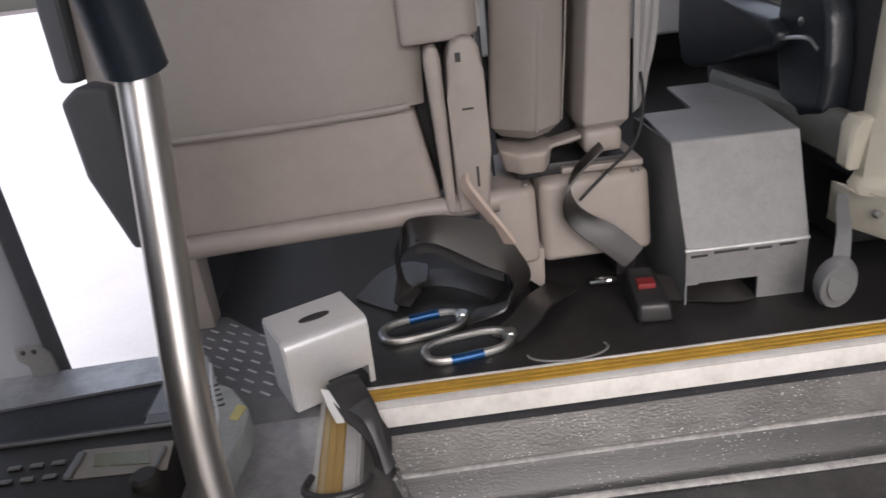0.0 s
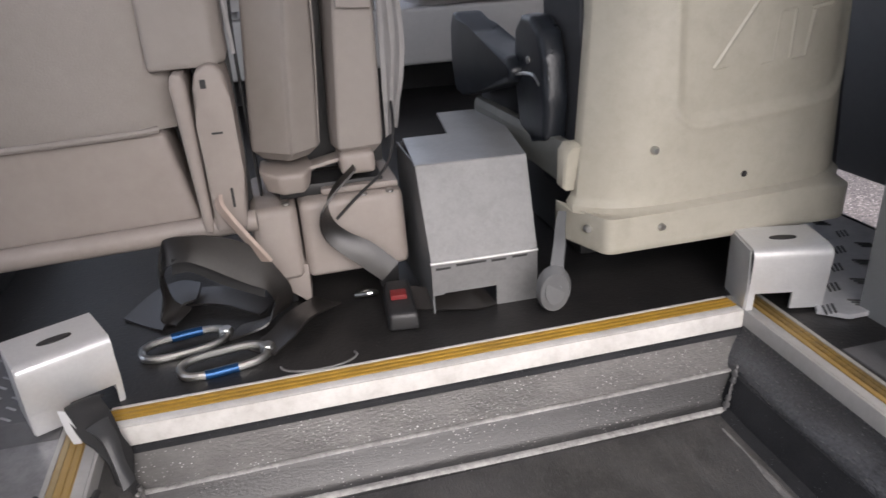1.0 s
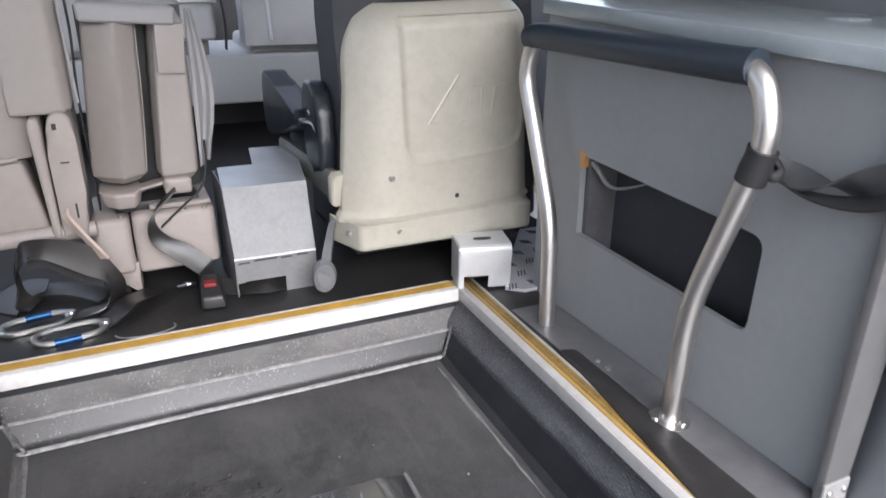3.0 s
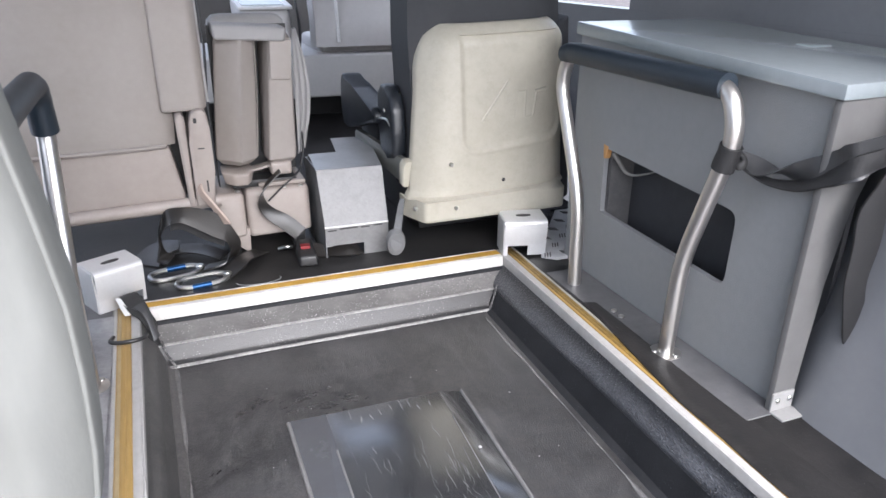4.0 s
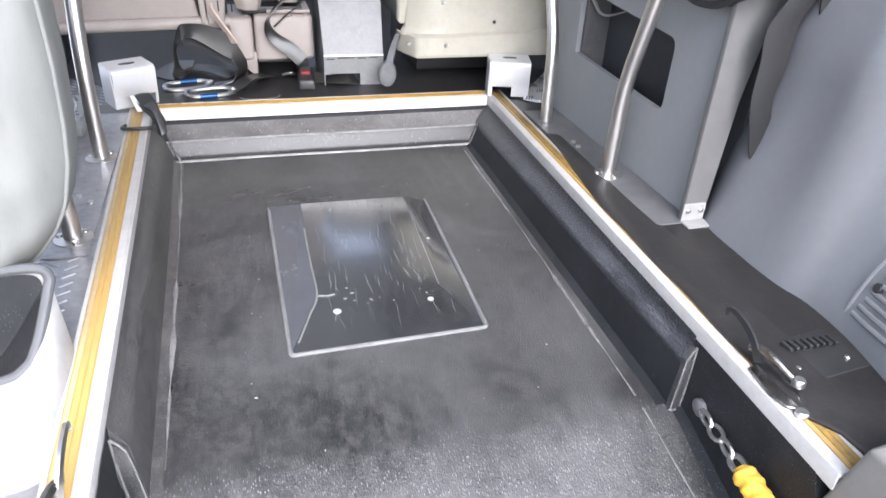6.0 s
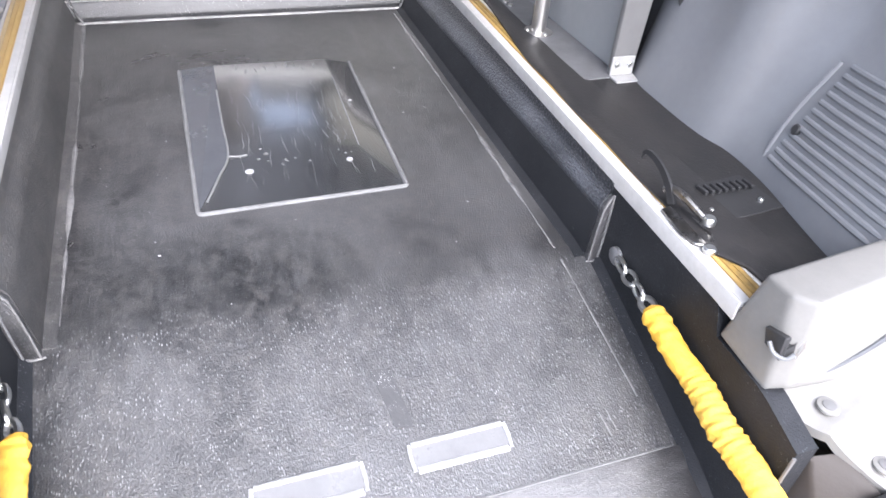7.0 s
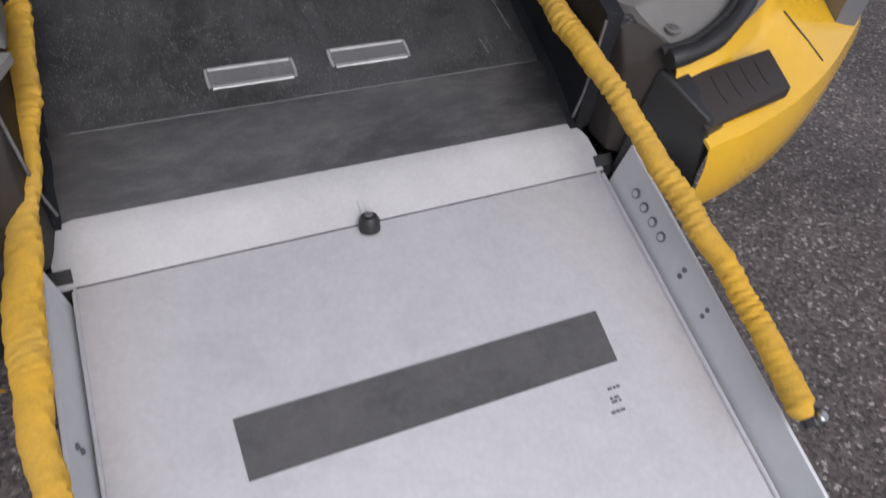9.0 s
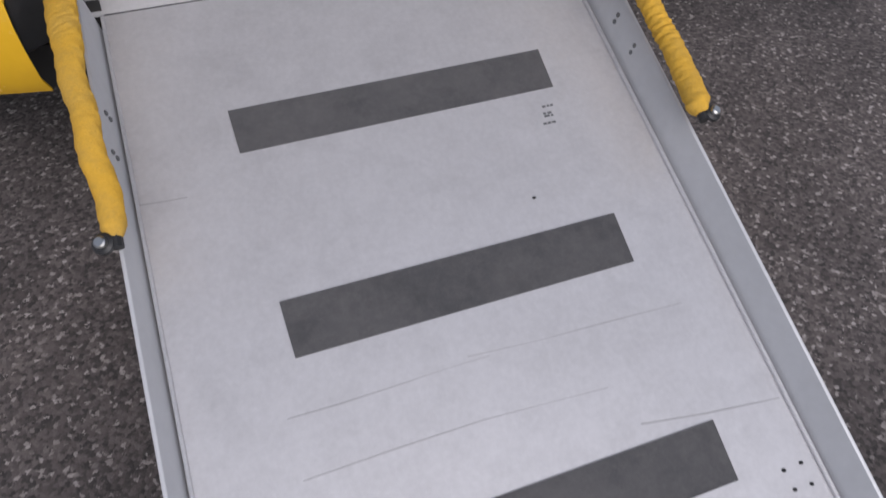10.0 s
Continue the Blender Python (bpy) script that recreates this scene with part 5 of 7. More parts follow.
bm = ribbon(B(), [(0.074, 0.176, 0.13), (0.1, 0.174, 0.131), (0.14, 0.172, 0.107), (0.19, 0.174, 0.08)], [(0.07, 0.182, 0.106), (0.096, 0.18, 0.106), (0.134, 0.18, 0.08), (0.184, 0.18, 0.052)])
part("dark_strap", bm, M_WEBDARK, t)
bm = ribbon(B(), [(0.05, 0.335, 0.006), (0.09, 0.32, 0.016), (0.14, 0.29, 0.02), (0.195, 0.252, 0.008)], [(0.04, 0.285, 0.005), (0.075, 0.272, 0.012), (0.12, 0.25, 0.014), (0.17, 0.216, 0.005)])
part("inner_fold", bm, M_WEB, t)
bm = ribbon(B(), [(-0.03, 0.278, 0.004), (0.008, 0.345, 0.01), (0.05, 0.35, 0.02), (0.085, 0.31, 0.03)], [(0.032, 0.22, 0.004), (0.045, 0.25, 0.012), (0.06, 0.262, 0.02), (0.08, 0.26, 0.026)])
part("left_fold", bm, M_WEB, t)
bm = ribbon(B(), [(0.152, 0.122, 0.006), (0.185, 0.145, 0.014), (0.212, 0.18, 0.02), (0.255, 0.235, 0.012)], [(0.188, 0.094, 0.006), (0.218, 0.118, 0.016), (0.243, 0.15, 0.022), (0.29, 0.2, 0.012)])
part("tail", bm, M_WEB, t)


def carabiner(at, turn, blue0, blue1):
    t = thing("carabiner", (*at, 0.008), "silver snap hook with a blue sleeve on the black floor", "carabiner", group="snap hooks")
    m = Matrix.Translation((*at, 0.0)) @ Matrix.Rotation(radians(turn), 4, "Z")
    pts = [Vector((0.056 * math.copysign(abs(math.cos(a)) ** 0.6, math.cos(a)), 0.019 * math.copysign(abs(math.sin(a)) ** 0.75, math.sin(a)), 0.0075 + 0.004 * math.sin(a))) for a in [2 * math.pi * k / 30 for k in range(31)]]
    pts = [m @ p for p in pts]
    part("frame", sweep(B(), pts[:-1] + [pts[0]], circle(0.0058, 10), caps=False), M_SCREW, t)
    part("sleeve", tube(B(), pts[blue0:blue1], 0.0066, 12), M_BLUE, t, "blue sleeve")
    part("swivel", disc(B(), m @ Vector((0.057, 0.004, 0.0)), 0.011, 0.014), M_SCREW, t)
    return t


carabiner((0.068, 0.163), 12, 6, 9)
carabiner((0.124, 0.1), 10, 21, 24)

t = thing("belt_buckle", (0.36, 0.16, 0.0), "black belt buckle with a red button on grey webbing", "buckle")
bm = B()
hexa(bm, [(0.345, 0.108, 0.0), (0.392, 0.103, 0.0), (0.398, 0.195, 0.0), (0.352, 0.2, 0.0)], [(0.348, 0.112, 0.026), (0.389, 0.107, 0.026), (0.393, 0.192, 0.04), (0.356, 0.196, 0.04)], 0.007, 3)
part("body", bm, M_BLACK, t)
bm = B()
box(bm, 0.359, 0.382, 0.143, 0.164, 0.028, 0.0385, 0.002, turn=-6)
part("button", bm, M_RED, t, "red release button")
bm = B()
ribbon(bm, [(0.332, 0.206, 0.21), (0.3, 0.203, 0.182), (0.28, 0.2, 0.158), (0.276, 0.2, 0.13), (0.288, 0.2, 0.104), (0.32, 0.196, 0.074), (0.354, 0.192, 0.042)], [(0.335, 0.236, 0.211), (0.305, 0.236, 0.184), (0.291, 0.23, 0.162), (0.294, 0.222, 0.139), (0.312, 0.214, 0.12), (0.346, 0.206, 0.1), (0.382, 0.198, 0.066)])
part("webbing", bm, M_WEB, t)
bm = B()
strap(bm, spline([(0.38, 0.19, 0.012), (0.407, 0.172, 0.012), (0.445, 0.15, 0.016), (0.48, 0.135, 0.018), (0.505, 0.15, 0.012)], 6), 0.04, 0.003, roll=lambda q: 0.5)
part("stub", bm, M_WEB, t)
bm = B()
tube(bm, rounded([(0.315, 0.22, 0.01), (0.335, 0.2, 0.02), (0.35, 0.215, 0.012), (0.33, 0.23, 0.01), (0.315, 0.22, 0.01)], 0.01, 3), 0.004, 8)
part("loop", bm, M_SCREW, t)

# floor wear: a scuffed ring set into the rubber
bm = B()
tube(bm, [(0.245 + 0.05 * math.cos(a), 0.07 + 0.022 * math.sin(a), 0.0005) for a in [math.pi + math.pi * 1.1 * k / 16 for k in range(17)]], 0.0018, 6)
solid("floor_scuff", bm, M_CAULK, "curved pale scuff on the black floor", "scuff", kind="structure")

# frayed strap at the left corner of the step
t = thing("frayed_strap", (0.0, 0.0, 0.0), "frayed black strap hanging over the step corner", "strap")
bm = ribbon(B(), [(-0.044, 0.03, 0.022), (-0.045, 0.008, 0.034), (-0.037, -0.012, 0.027), (-0.024, -0.028, 0.012), (-0.012, -0.036, 0.004), (0.0, -0.045, -0.016), (0.003, -0.05, -0.05), (0.004, -0.056, -0.066)],
            [(-0.012, 0.044, 0.022), (-0.008, 0.018, 0.036), (0.001, 0.006, 0.024), (0.008, -0.006, 0.012), (0.012, -0.014, 0.0), (0.02, -0.02, -0.02), (0.018, -0.032, -0.044), (0.022, -0.036, -0.06)])
part("webbing", bm, M_WEBDARK, t)
bm = ribbon(B(), [(-0.02, -0.02, 0.02), (-0.004, -0.034, 0.012), (0.006, -0.05, -0.012), (0.012, -0.062, -0.04)], [(0.002, -0.01, 0.026), (0.012, -0.026, 0.008), (0.016, -0.04, -0.014), (0.024, -0.05, -0.036)])
part("torn_layer", bm, M_WEBSHEEN, t, "torn shiny layer of the strap")
bm = B()
sheet(bm, [[(-0.05, 0.0, 0.037), (-0.04, -0.006, 0.038)], [(-0.043, -0.014, 0.02), (-0.03, -0.018, 0.022)], [(-0.036, -0.022, 0.006), (-0.026, -0.026, 0.008)]], 0.002, (0, 0, 1))
part("white_tab", bm, M_WHITE, t, "white label tab")
bm = B()
tube(bm, spline([(-0.056, -0.1, 0.003), (-0.06, -0.122, 0.005), (-0.042, -0.137, 0.008), (-0.016, -0.137, 0.008), (0.0, -0.124, 0.004), (0.004, -0.108, 0.002)], 6), 0.004, 10)
part("clip", bm, M_BLACK, t, "black wire clip")


# ==== things: right side ====
t = thing("side_cabinet", (1.1, -0.4, -0.006), "grey felt-covered side cabinet with a ragged cut-out", "cabinet")
FX = 0.985
cut = [(-0.174, 0.307), (-0.573, 0.288), (-0.571, 0.148), (-0.177, 0.16)]
outer = [(-0.045, 0.535), (-0.726, 0.51), (-0.726, -0.006), (-0.045, -0.006)]
bm = B()
inner_loop, outer_loop = [], []
for i in range(4):
    c0, p0, n0 = Vector(cut[i]), Vector(cut[i - 1]), Vector(cut[(i + 1) % 4])
    o0, op, on = Vector(outer[i]), Vector(outer[i - 1]), Vector(outer[(i + 1) % 4])
    r0 = 0.004 if i in (0, 3) else 0.022
    a0, b0 = c0 + (p0 - c0).normalized() * r0, c0 + (n0 - c0).normalized() * r0
    for k in range(7):
        u = k / 6
        inner_loop.append(a0.lerp(c0, u).lerp(c0.lerp(b0, u), u))
        outer_loop.append(o0 + ((op - o0).normalized() * 0.02 * (3 - k) if k < 3 else (on - o0).normalized() * 0.02 * (k - 3)))
rings = [[bm.verts.new((x, p.x, p.y)) for p in loop] for x, loop in ((FX, outer_loop), (FX, inner_loop), (FX + 0.012, inner_loop), (FX + 0.012, outer_loop))]
for ra, rb in zip(rings, rings[1:] + rings[:1]):
    for k in range(28):
        bm.faces.new((ra[k], ra[(k + 1) % 28], rb[(k + 1) % 28], rb[k]))
part("front_panel", bm, M_PANEL, t)
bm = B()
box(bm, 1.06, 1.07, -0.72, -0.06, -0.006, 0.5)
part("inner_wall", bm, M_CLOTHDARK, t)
bm = B()
box(bm, FX + 0.0125, 1.058, -0.187, -0.177, 0.02, 0.4)
part("inner_rib", bm, M_TAPE, t)
bm = B()
hexa(bm, [(FX - 0.001, -0.173, 0.284), (FX - 0.001, -0.18, 0.284), (FX + 0.011, -0.18, 0.284), (FX + 0.011, -0.173, 0.284)], [(FX - 0.001, -0.169, 0.314), (FX - 0.001, -0.187, 0.312), (FX + 0.011, -0.187, 0.312), (FX + 0.011, -0.169, 0.314)])
part("broken_edge", bm, M_WOOD, t, "raw orange wood edge")
bm = B()
sweep(bm, spline([(FX + 0.012, -0.19, 0.296), (FX + 0.018, -0.203, 0.282), (FX + 0.026, -0.218, 0.262), (FX + 0.036, -0.235, 0.257), (FX + 0.048, -0.262, 0.266), (FX + 0.06, -0.29, 0.28)], 5), lambda q: circle(0.0048 * (1 - 0.8 * min(1, max(0, q))) + 0.0006, 8))
part("cable", bm, M_QUARTER, t, "pale cable end")
bm = B()
hexa(bm, [(0.972, -0.04, 0.535), (0.962, -0.745, 0.51), (1.34, -0.722, 0.51), (1.34, -0.04, 0.535)], [(0.972, -0.04, 0.562), (0.962, -0.745, 0.533), (1.34, -0.722, 0.533), (1.34, -0.04, 0.562)], 0.004)
part("top_board", bm, M_TOP, t, "blue-grey laminate top")
bm = B()
prism(bm, [(0.967, 0.51), (1.13, 0.51), (1.1, 0.472), (1.062, 0.4), (1.036, 0.34), (1.02, 0.22), (1.008, 0.02), (1.006, -0.006), (0.962, -0.006), (0.964, 0.2)], "y", -0.738, -0.726, 0.002, 1)
part("end_post", bm, M_POST, t, "pale grey shaped end post")
bm = B()
box(bm, 0.96, 1.008, -0.768, -0.738, -0.005, -0.002)
box(bm, 0.96, 1.006, -0.742, -0.738, -0.002, 0.032, 0.001, 1)
ft = part("foot_angle", bm, M_BIN, t, "pale painted foot angle")
for x in (0.97, 0.996):
    screw(ft, (x, -0.7415, 0.018), 0.0045, (0, -1, 0))
bm = B()
box(bm, FX + 0.012, 1.34, -0.06, -0.048, -0.006, 0.53)
part("far_end", bm, M_PANEL, t)
bm = B()
box(bm, 1.2, 1.25, -0.47, -0.43, 0.53, 0.548, 0.004)
part("top_block", bm, M_TOP, t)

# black strap tied from the rail to the wall, twisted on its way
def twisted(centre, width, turn, n=9, flat=0.003):
    line = spline(centre, n)
    k = len(line) - 1
    ea, eb = [], []
    for i, p in enumerate(line):
        q = i / k
        d = (line[min(i + 1, k)] - line[max(i - 1, 0)]).normalized()
        side = d.cross(Vector((0, 0, 1))).normalized()
        up = side.cross(d)
        w, f = width(q) / 2, turn(q)
        v = up * math.cos(f) + side * math.sin(f)
        ea.append(p + v * w)
        eb.append(p - v * w)
    return ribbon(B(), ea, eb, flat, 2)


tied = thing("tied_strap", (0.95, -0.6, 0.4), "black strap tied from the handrail to the wall", "strap")
part("web", twisted([(0.935, -0.572, 0.4), (0.951, -0.608, 0.39), (0.96, -0.652, 0.384), (0.966, -0.7, 0.393), (0.964, -0.747, 0.414), (0.962, -0.784, 0.436), (1.0, -0.8, 0.452), (1.06, -0.805, 0.456)],
                    lambda q: 0.022 + 0.03 * min(1, 1.7 * q), lambda q: 3.3 * max(0, 1 - 1.9 * q) + 0.25 * math.sin(9 * q)), M_WEBSHEEN, tied)
part("web_fold", twisted([(0.934, -0.574, 0.392), (0.949, -0.61, 0.378), (0.957, -0.655, 0.37), (0.962, -0.705, 0.378), (0.96, -0.75, 0.402), (0.962, -0.786, 0.428), (0.99, -0.803, 0.444)],
                         lambda q: 0.018 + 0.012 * q, lambda q: 0.9 + 2.6 * q), M_WEBDARK, tied)
bm = ribbon(B(), [(1.035, -0.79, 0.455), (1.018, -0.785, 0.4), (0.999, -0.78, 0.355), (1.004, -0.78, 0.3), (1.006, -0.78, 0.24), (1.022, -0.78, 0.18), (1.034, -0.78, 0.14), (1.05, -0.78, 0.112)],
            [(1.075, -0.8, 0.45), (1.066, -0.79, 0.4), (1.05, -0.786, 0.36), (1.05, -0.786, 0.3), (1.044, -0.786, 0.24), (1.06, -0.786, 0.18), (1.07, -0.786, 0.145), (1.066, -0.786, 0.115)])
solid("hanging_strap", bm, M_WEBDARK, "black strap hanging against the grey wall", "strap")
bm = ribbon(B(), [(1.1, -0.83, 0.64), (1.072, -0.82, 0.56), (1.056, -0.81, 0.5), (1.052, -0.805, 0.45), (1.066, -0.8, 0.4), (1.078, -0.8, 0.35), (1.082, -0.8, 0.31)],
            [(1.165, -0.85, 0.63), (1.135, -0.84, 0.55), (1.105, -0.82, 0.49), (1.096, -0.81, 0.44), (1.106, -0.808, 0.395), (1.112, -0.808, 0.35), (1.104, -0.808, 0.32)], 0.004)
solid("belt_web", bm, M_WEBDARK, "broad black belt running up the wall lining", "strap")

# moulded grey wall lining
t = thing("wall_lining", (1.15, -1.0, 0.0), "smooth grey moulded wall lining with a ribbed vent", "wall lining", kind="structure")
foot = spline([(1.06, -0.66, 0), (1.0, -0.75, 0), (0.99, -0.86, 0), (0.993, -0.955, 0), (1.006, -1.017, 0), (1.002, -1.1, 0), (0.98, -1.2, 0), (0.962, -1.29, 0), (0.956, -1.325, 0), (0.99, -1.338, 0), (1.12, -1.342, 0), (1.3, -1.342, 0)], 5)


def lean(y, z):
    """How far the lining stands back at a height."""
    q = (z + 0.03) / 0.75
    upright = -0.016 * math.exp(-((y + 0.93 + 0.1 * q) / 0.07) ** 2) * math.sin(math.pi * min(1, q * 1.2)) + 0.02 * q + 0.18 * q ** 1.6 + 0.03 * math.sin(math.pi * min(1, q * 2)) * max(0, math.cos((y + 0.9) * 5))
    w = max(0, min(1, (-0.93 - y) / 0.14))
    return (1 - w) * upright + w * (0.4 * min(max(z, 0), 0.22) + 0.15 * max(0, z - 0.22))


bm = B()
rows = []
for i in range(19):
    z = -0.03 + 0.75 * i / 18
    rows.append([(p.x + lean(p.y, z), p.y - 0.015 * (z + 0.03) / 0.75, z) for p in foot])
sheet(bm, rows, 0.015, (1, 0, 0))
part("panel", bm, M_WALL, t)
# ribs of the vent
for k in range(12):
    line = []
    for j in range(7):
        y = -1.084 - 0.024 * (k / 11) - 0.22 * j / 6
        z = 0.026 + 0.0128 * k + 0.012 * j / 6
        line.append((1.004 - 0.047 * (-1.09 - y) / 0.235 + lean(y, z) + 0.0004 - (0.0016 if 0 < j < 6 else 0), y - 0.004, z))
    part("vent_rib", tube(B(), line, 0.0044, 8), M_WALL, t)
bm = B()
tube(bm, spline([(1.001, -1.3, 0.012), (1.012, -1.2, 0.006), (1.012, -1.1, 0.008), (1.016, -1.078, 0.022), (1.03, -1.084, 0.09), (1.058, -1.1, 0.17)], 6), 0.003, 6)
part("vent_border", bm, M_WALL, t)
bm = B()
disc(bm, (1.032, -1.1, 0.073), 0.008, 0.006, (-1, 0.2, 0.4))
part("vent_hole", bm, M_BLACK, t)

# hook latch on the right edge and a comb plate in the floor
def latch(x, y, s, dark, label):
    """A hook latch: curved foot plate, upright hook with a worn rim, bent lever with two bolts. s points away from the bay."""
    t = thing("edge_latch", (x, y, 0.0), label, "latch", group="edge latches")
    bm = B()
    prism(bm, [(x + s * 0.002, y + 0.03), (x - s * 0.004, y - 0.02), (x + s * 0.001, y - 0.045), (x + s * 0.016, y - 0.056), (x + s * 0.032, y - 0.045), (x + s * 0.038, y - 0.015), (x + s * 0.024, y + 0.035)], "z", 0.001, 0.005, 0.001, 1)
    part("base", bm, M_DARKSTEEL, t)
    arch = spline([(x + s * 0.016, y + 0.03, 0.01), (x + s * 0.0135, y + 0.042, 0.03), (x + s * 0.012, y + 0.062, 0.045), (x + s * 0.0115, y + 0.088, 0.051), (x + s * 0.012, y + 0.102, 0.046), (x + s * 0.0125, y + 0.105, 0.036)], 6)
    hk = part("hook", sweep(B(), arch, lambda q: [(0.0022 * c, (0.0055 - 0.003 * min(1, max(0, q))) * v) for c, v in ((-1, -1), (1, -1), (1, 1), (-1, 1))]), dark, t, "thin bent hook")
    part("worn_rim", tube(B(), [p + Vector((0, 0.0012, 0.0018)) for p in arch[12:]], 0.0014, 6), M_SCREW, hk, "bright worn rim")
    bar = spline([(x + s * 0.016, y + 0.05, 0.02), (x + s * 0.019, y + 0.036, 0.028), (x + s * 0.024, y + 0.016, 0.026), (x + s * 0.03, y - 0.006, 0.019), (x + s * 0.035, y - 0.02, 0.014)], 6)
    part("lever", sweep(B(), bar, lambda q: circle(0.0062 - 0.0015 * abs(2 * q - 1), 10)), M_DARKSTEEL, t, "worn rounded lever")
    screw(t, (x + s * 0.035, y - 0.022, 0.012), 0.0085, h=0.01, name="bolt")
    screw(t, (x + s * 0.012, y - 0.06, 0.0015), 0.0085, h=0.007, name="bolt")
    return t


latch(0.806, -1.168, 1, M_BLACK, "dark steel hook latch bolted to the white edge")
latch(0.006, -1.2, -1, M_SCREW, "bright metal hook latch bolted to the white edge")

t = thing("comb_plate", (0.92, -1.13, -0.006), "black toothed plate set in the floor", "plate")
bm = B()
box(bm, 0.875, 0.985, -1.17, -1.085, -0.006, -0.003, 0.001, 1, turn=6)
part("plate", bm, M_BLACK, t)
for k in range(8):
    bm = B()
    box(bm, 0.892 + k * 0.011, 0.898 + k * 0.011, -1.118, -1.098, -0.003, 0.004, 0.001, 1, turn=6)
    part("tooth", bm, M_BLACK, t)
for x, y in ((0.88, -1.15), (0.965, -1.145)):
    screw(t, (x, y, -0.003), 0.004)

# ==== things: sunken bay ====
t = thing("floor_hatch", (0.41, -0.57, -0.125), "scuffed black hatch cover in the bay floor", "hatch")


def fz(x, y, h):
    return (x, y, floor_z(y) + h)


def hatch_z(y):
    return 0.0072 + 0.036 * (y + 0.676) if y > -0.676 else 0.0072 - 0.0062 * (-0.676 - y) / 0.13


bm = B()
hexa(bm, [fz(0.232, -0.325, 0.001), fz(0.575, -0.345, 0.001), fz(0.568, -0.805, 0.001), fz(0.235, -0.812, 0.001)], [fz(0.298, -0.35, hatch_z(-0.35)), fz(0.523, -0.355, hatch_z(-0.355)), fz(0.517, -0.676, 0.0072), fz(0.294, -0.671, 0.0074)], 0.001, 1)
part("cover", bm, M_HATCH, t)
# the sloping side, folded along its longer diagonal
bm = B()
ca, cb, cc, cd = (0.2335, -0.326, 0.002), (0.2985, -0.351, 0.0199), (0.2945, -0.671, 0.0084), (0.2365, -0.806, 0.002)
for tri in ((ca, cb, cd), (cb, cc, cd)):
    hexa(bm, [fz(x, y, h - 0.0009) for x, y, h in tri], [fz(*p) for p in tri])
part("lit_facet", bm, M_HATCHSIDE, t, "sloping side painted paler for the light on it")
bm = B()
tube(bm, rounded([fz(0.232, -0.33, 0.001), fz(0.235, -0.812, 0.001), fz(0.569, -0.806, 0.001), fz(0.576, -0.345, 0.001)], 0.008, 4), 0.004, 8)
part("sealant_bead", bm, M_CAULK, t, "grey sealant bead")
bm = B()
tube(bm, spline([fz(0.2955, -0.45, 0.0164), fz(0.2945, -0.56, 0.0124), fz(0.2945, -0.666, 0.0086), fz(0.276, -0.72, 0.0068), fz(0.25, -0.785, 0.003)], 6), 0.0019, 6)
part("edge_line", bm, M_CAULK, t)
part("edge_line", tube(B(), spline([fz(0.295, -0.671, 0.0086), fz(0.312, -0.674, 0.0086), fz(0.325, -0.672, 0.0086)], 4), 0.0017, 6), M_CAULK, t)
part("edge_line", tube(B(), spline([fz(0.522, -0.43, 0.0162), fz(0.5195, -0.56, 0.0115), fz(0.5175, -0.676, 0.0074)], 4), 0.0011, 6), M_CAULK, t)
for x, y, r in ((0.323, -0.718, 0.009), (0.492, -0.715, 0.007), (0.283, -0.52, 0.007), (0.538, -0.52, 0.004)):
    part("screw_cap", disc(B(), fz(x, y, hatch_z(y) - (0.004 if y > -0.69 else 0.0)), r * 0.8, 0.0016), M_RIM, t)
rnd = random.Random(4)


def scratch(bm, x, y, length, bend, r):
    """A crooked scratch running along the way of travel, thin at both ends."""
    k = max(5, int(length / 0.006))
    ph, lean_ = rnd.uniform(0, 6.28), rnd.uniform(-0.12, 0.12)
    line = []
    for i in range(k + 1):
        q = i / k
        yy = y + length * q
        line.append(fz(x + lean_ * length * q + bend * math.sin(2.6 * q + ph) + 0.35 * bend * math.sin(9 * q + 2 * ph), yy, hatch_z(yy)))
    sweep(bm, line, lambda q: [(r * (0.35 + math.sin(math.pi * min(1, max(0, q)))) * c, 0.0005 * v) for c, v in ((-1, 0), (0, 1), (1, 0), (0, -1))])


bm = B()
for k in range(64):
    scratch(bm, rnd.uniform(0.305, 0.512), rnd.triangular(-0.69, -0.47, -0.675), rnd.triangular(0.012, 0.08, 0.02), rnd.uniform(0.0005, 0.004), rnd.uniform(0.00018, 0.0005))
for k in range(16):
    scratch(bm, rnd.uniform(0.31, 0.53), rnd.uniform(-0.78, -0.71), rnd.uniform(0.02, 0.06), rnd.uniform(0.001, 0.003), rnd.uniform(0.00015, 0.0004))
for k in range(9):
    scratch(bm, 0.34 + 0.019 * k + rnd.uniform(-0.004, 0.004), -0.385 + rnd.uniform(-0.01, 0.01), rnd.uniform(0.015, 0.03), 0.001, rnd.uniform(0.0006, 0.0012))
for k in range(12):
    x, y, r = rnd.uniform(0.34, 0.5), rnd.gauss(-0.695, 0.012), rnd.uniform(0.001, 0.0028)
    sweep(bm, [fz(x, y, hatch_z(y) - 0.0004), fz(x, y, hatch_z(y) + 0.0006)], [(r * rnd.uniform(0.5, 1.4) * math.cos(a), r * rnd.uniform(0.6, 2.0) * math.sin(a)) for a in [2 * math.pi * j / 7 for j in range(7)]])
tagged(part("scuffing", bm, M_CAULK, t), kind="stuff")
bm = B()
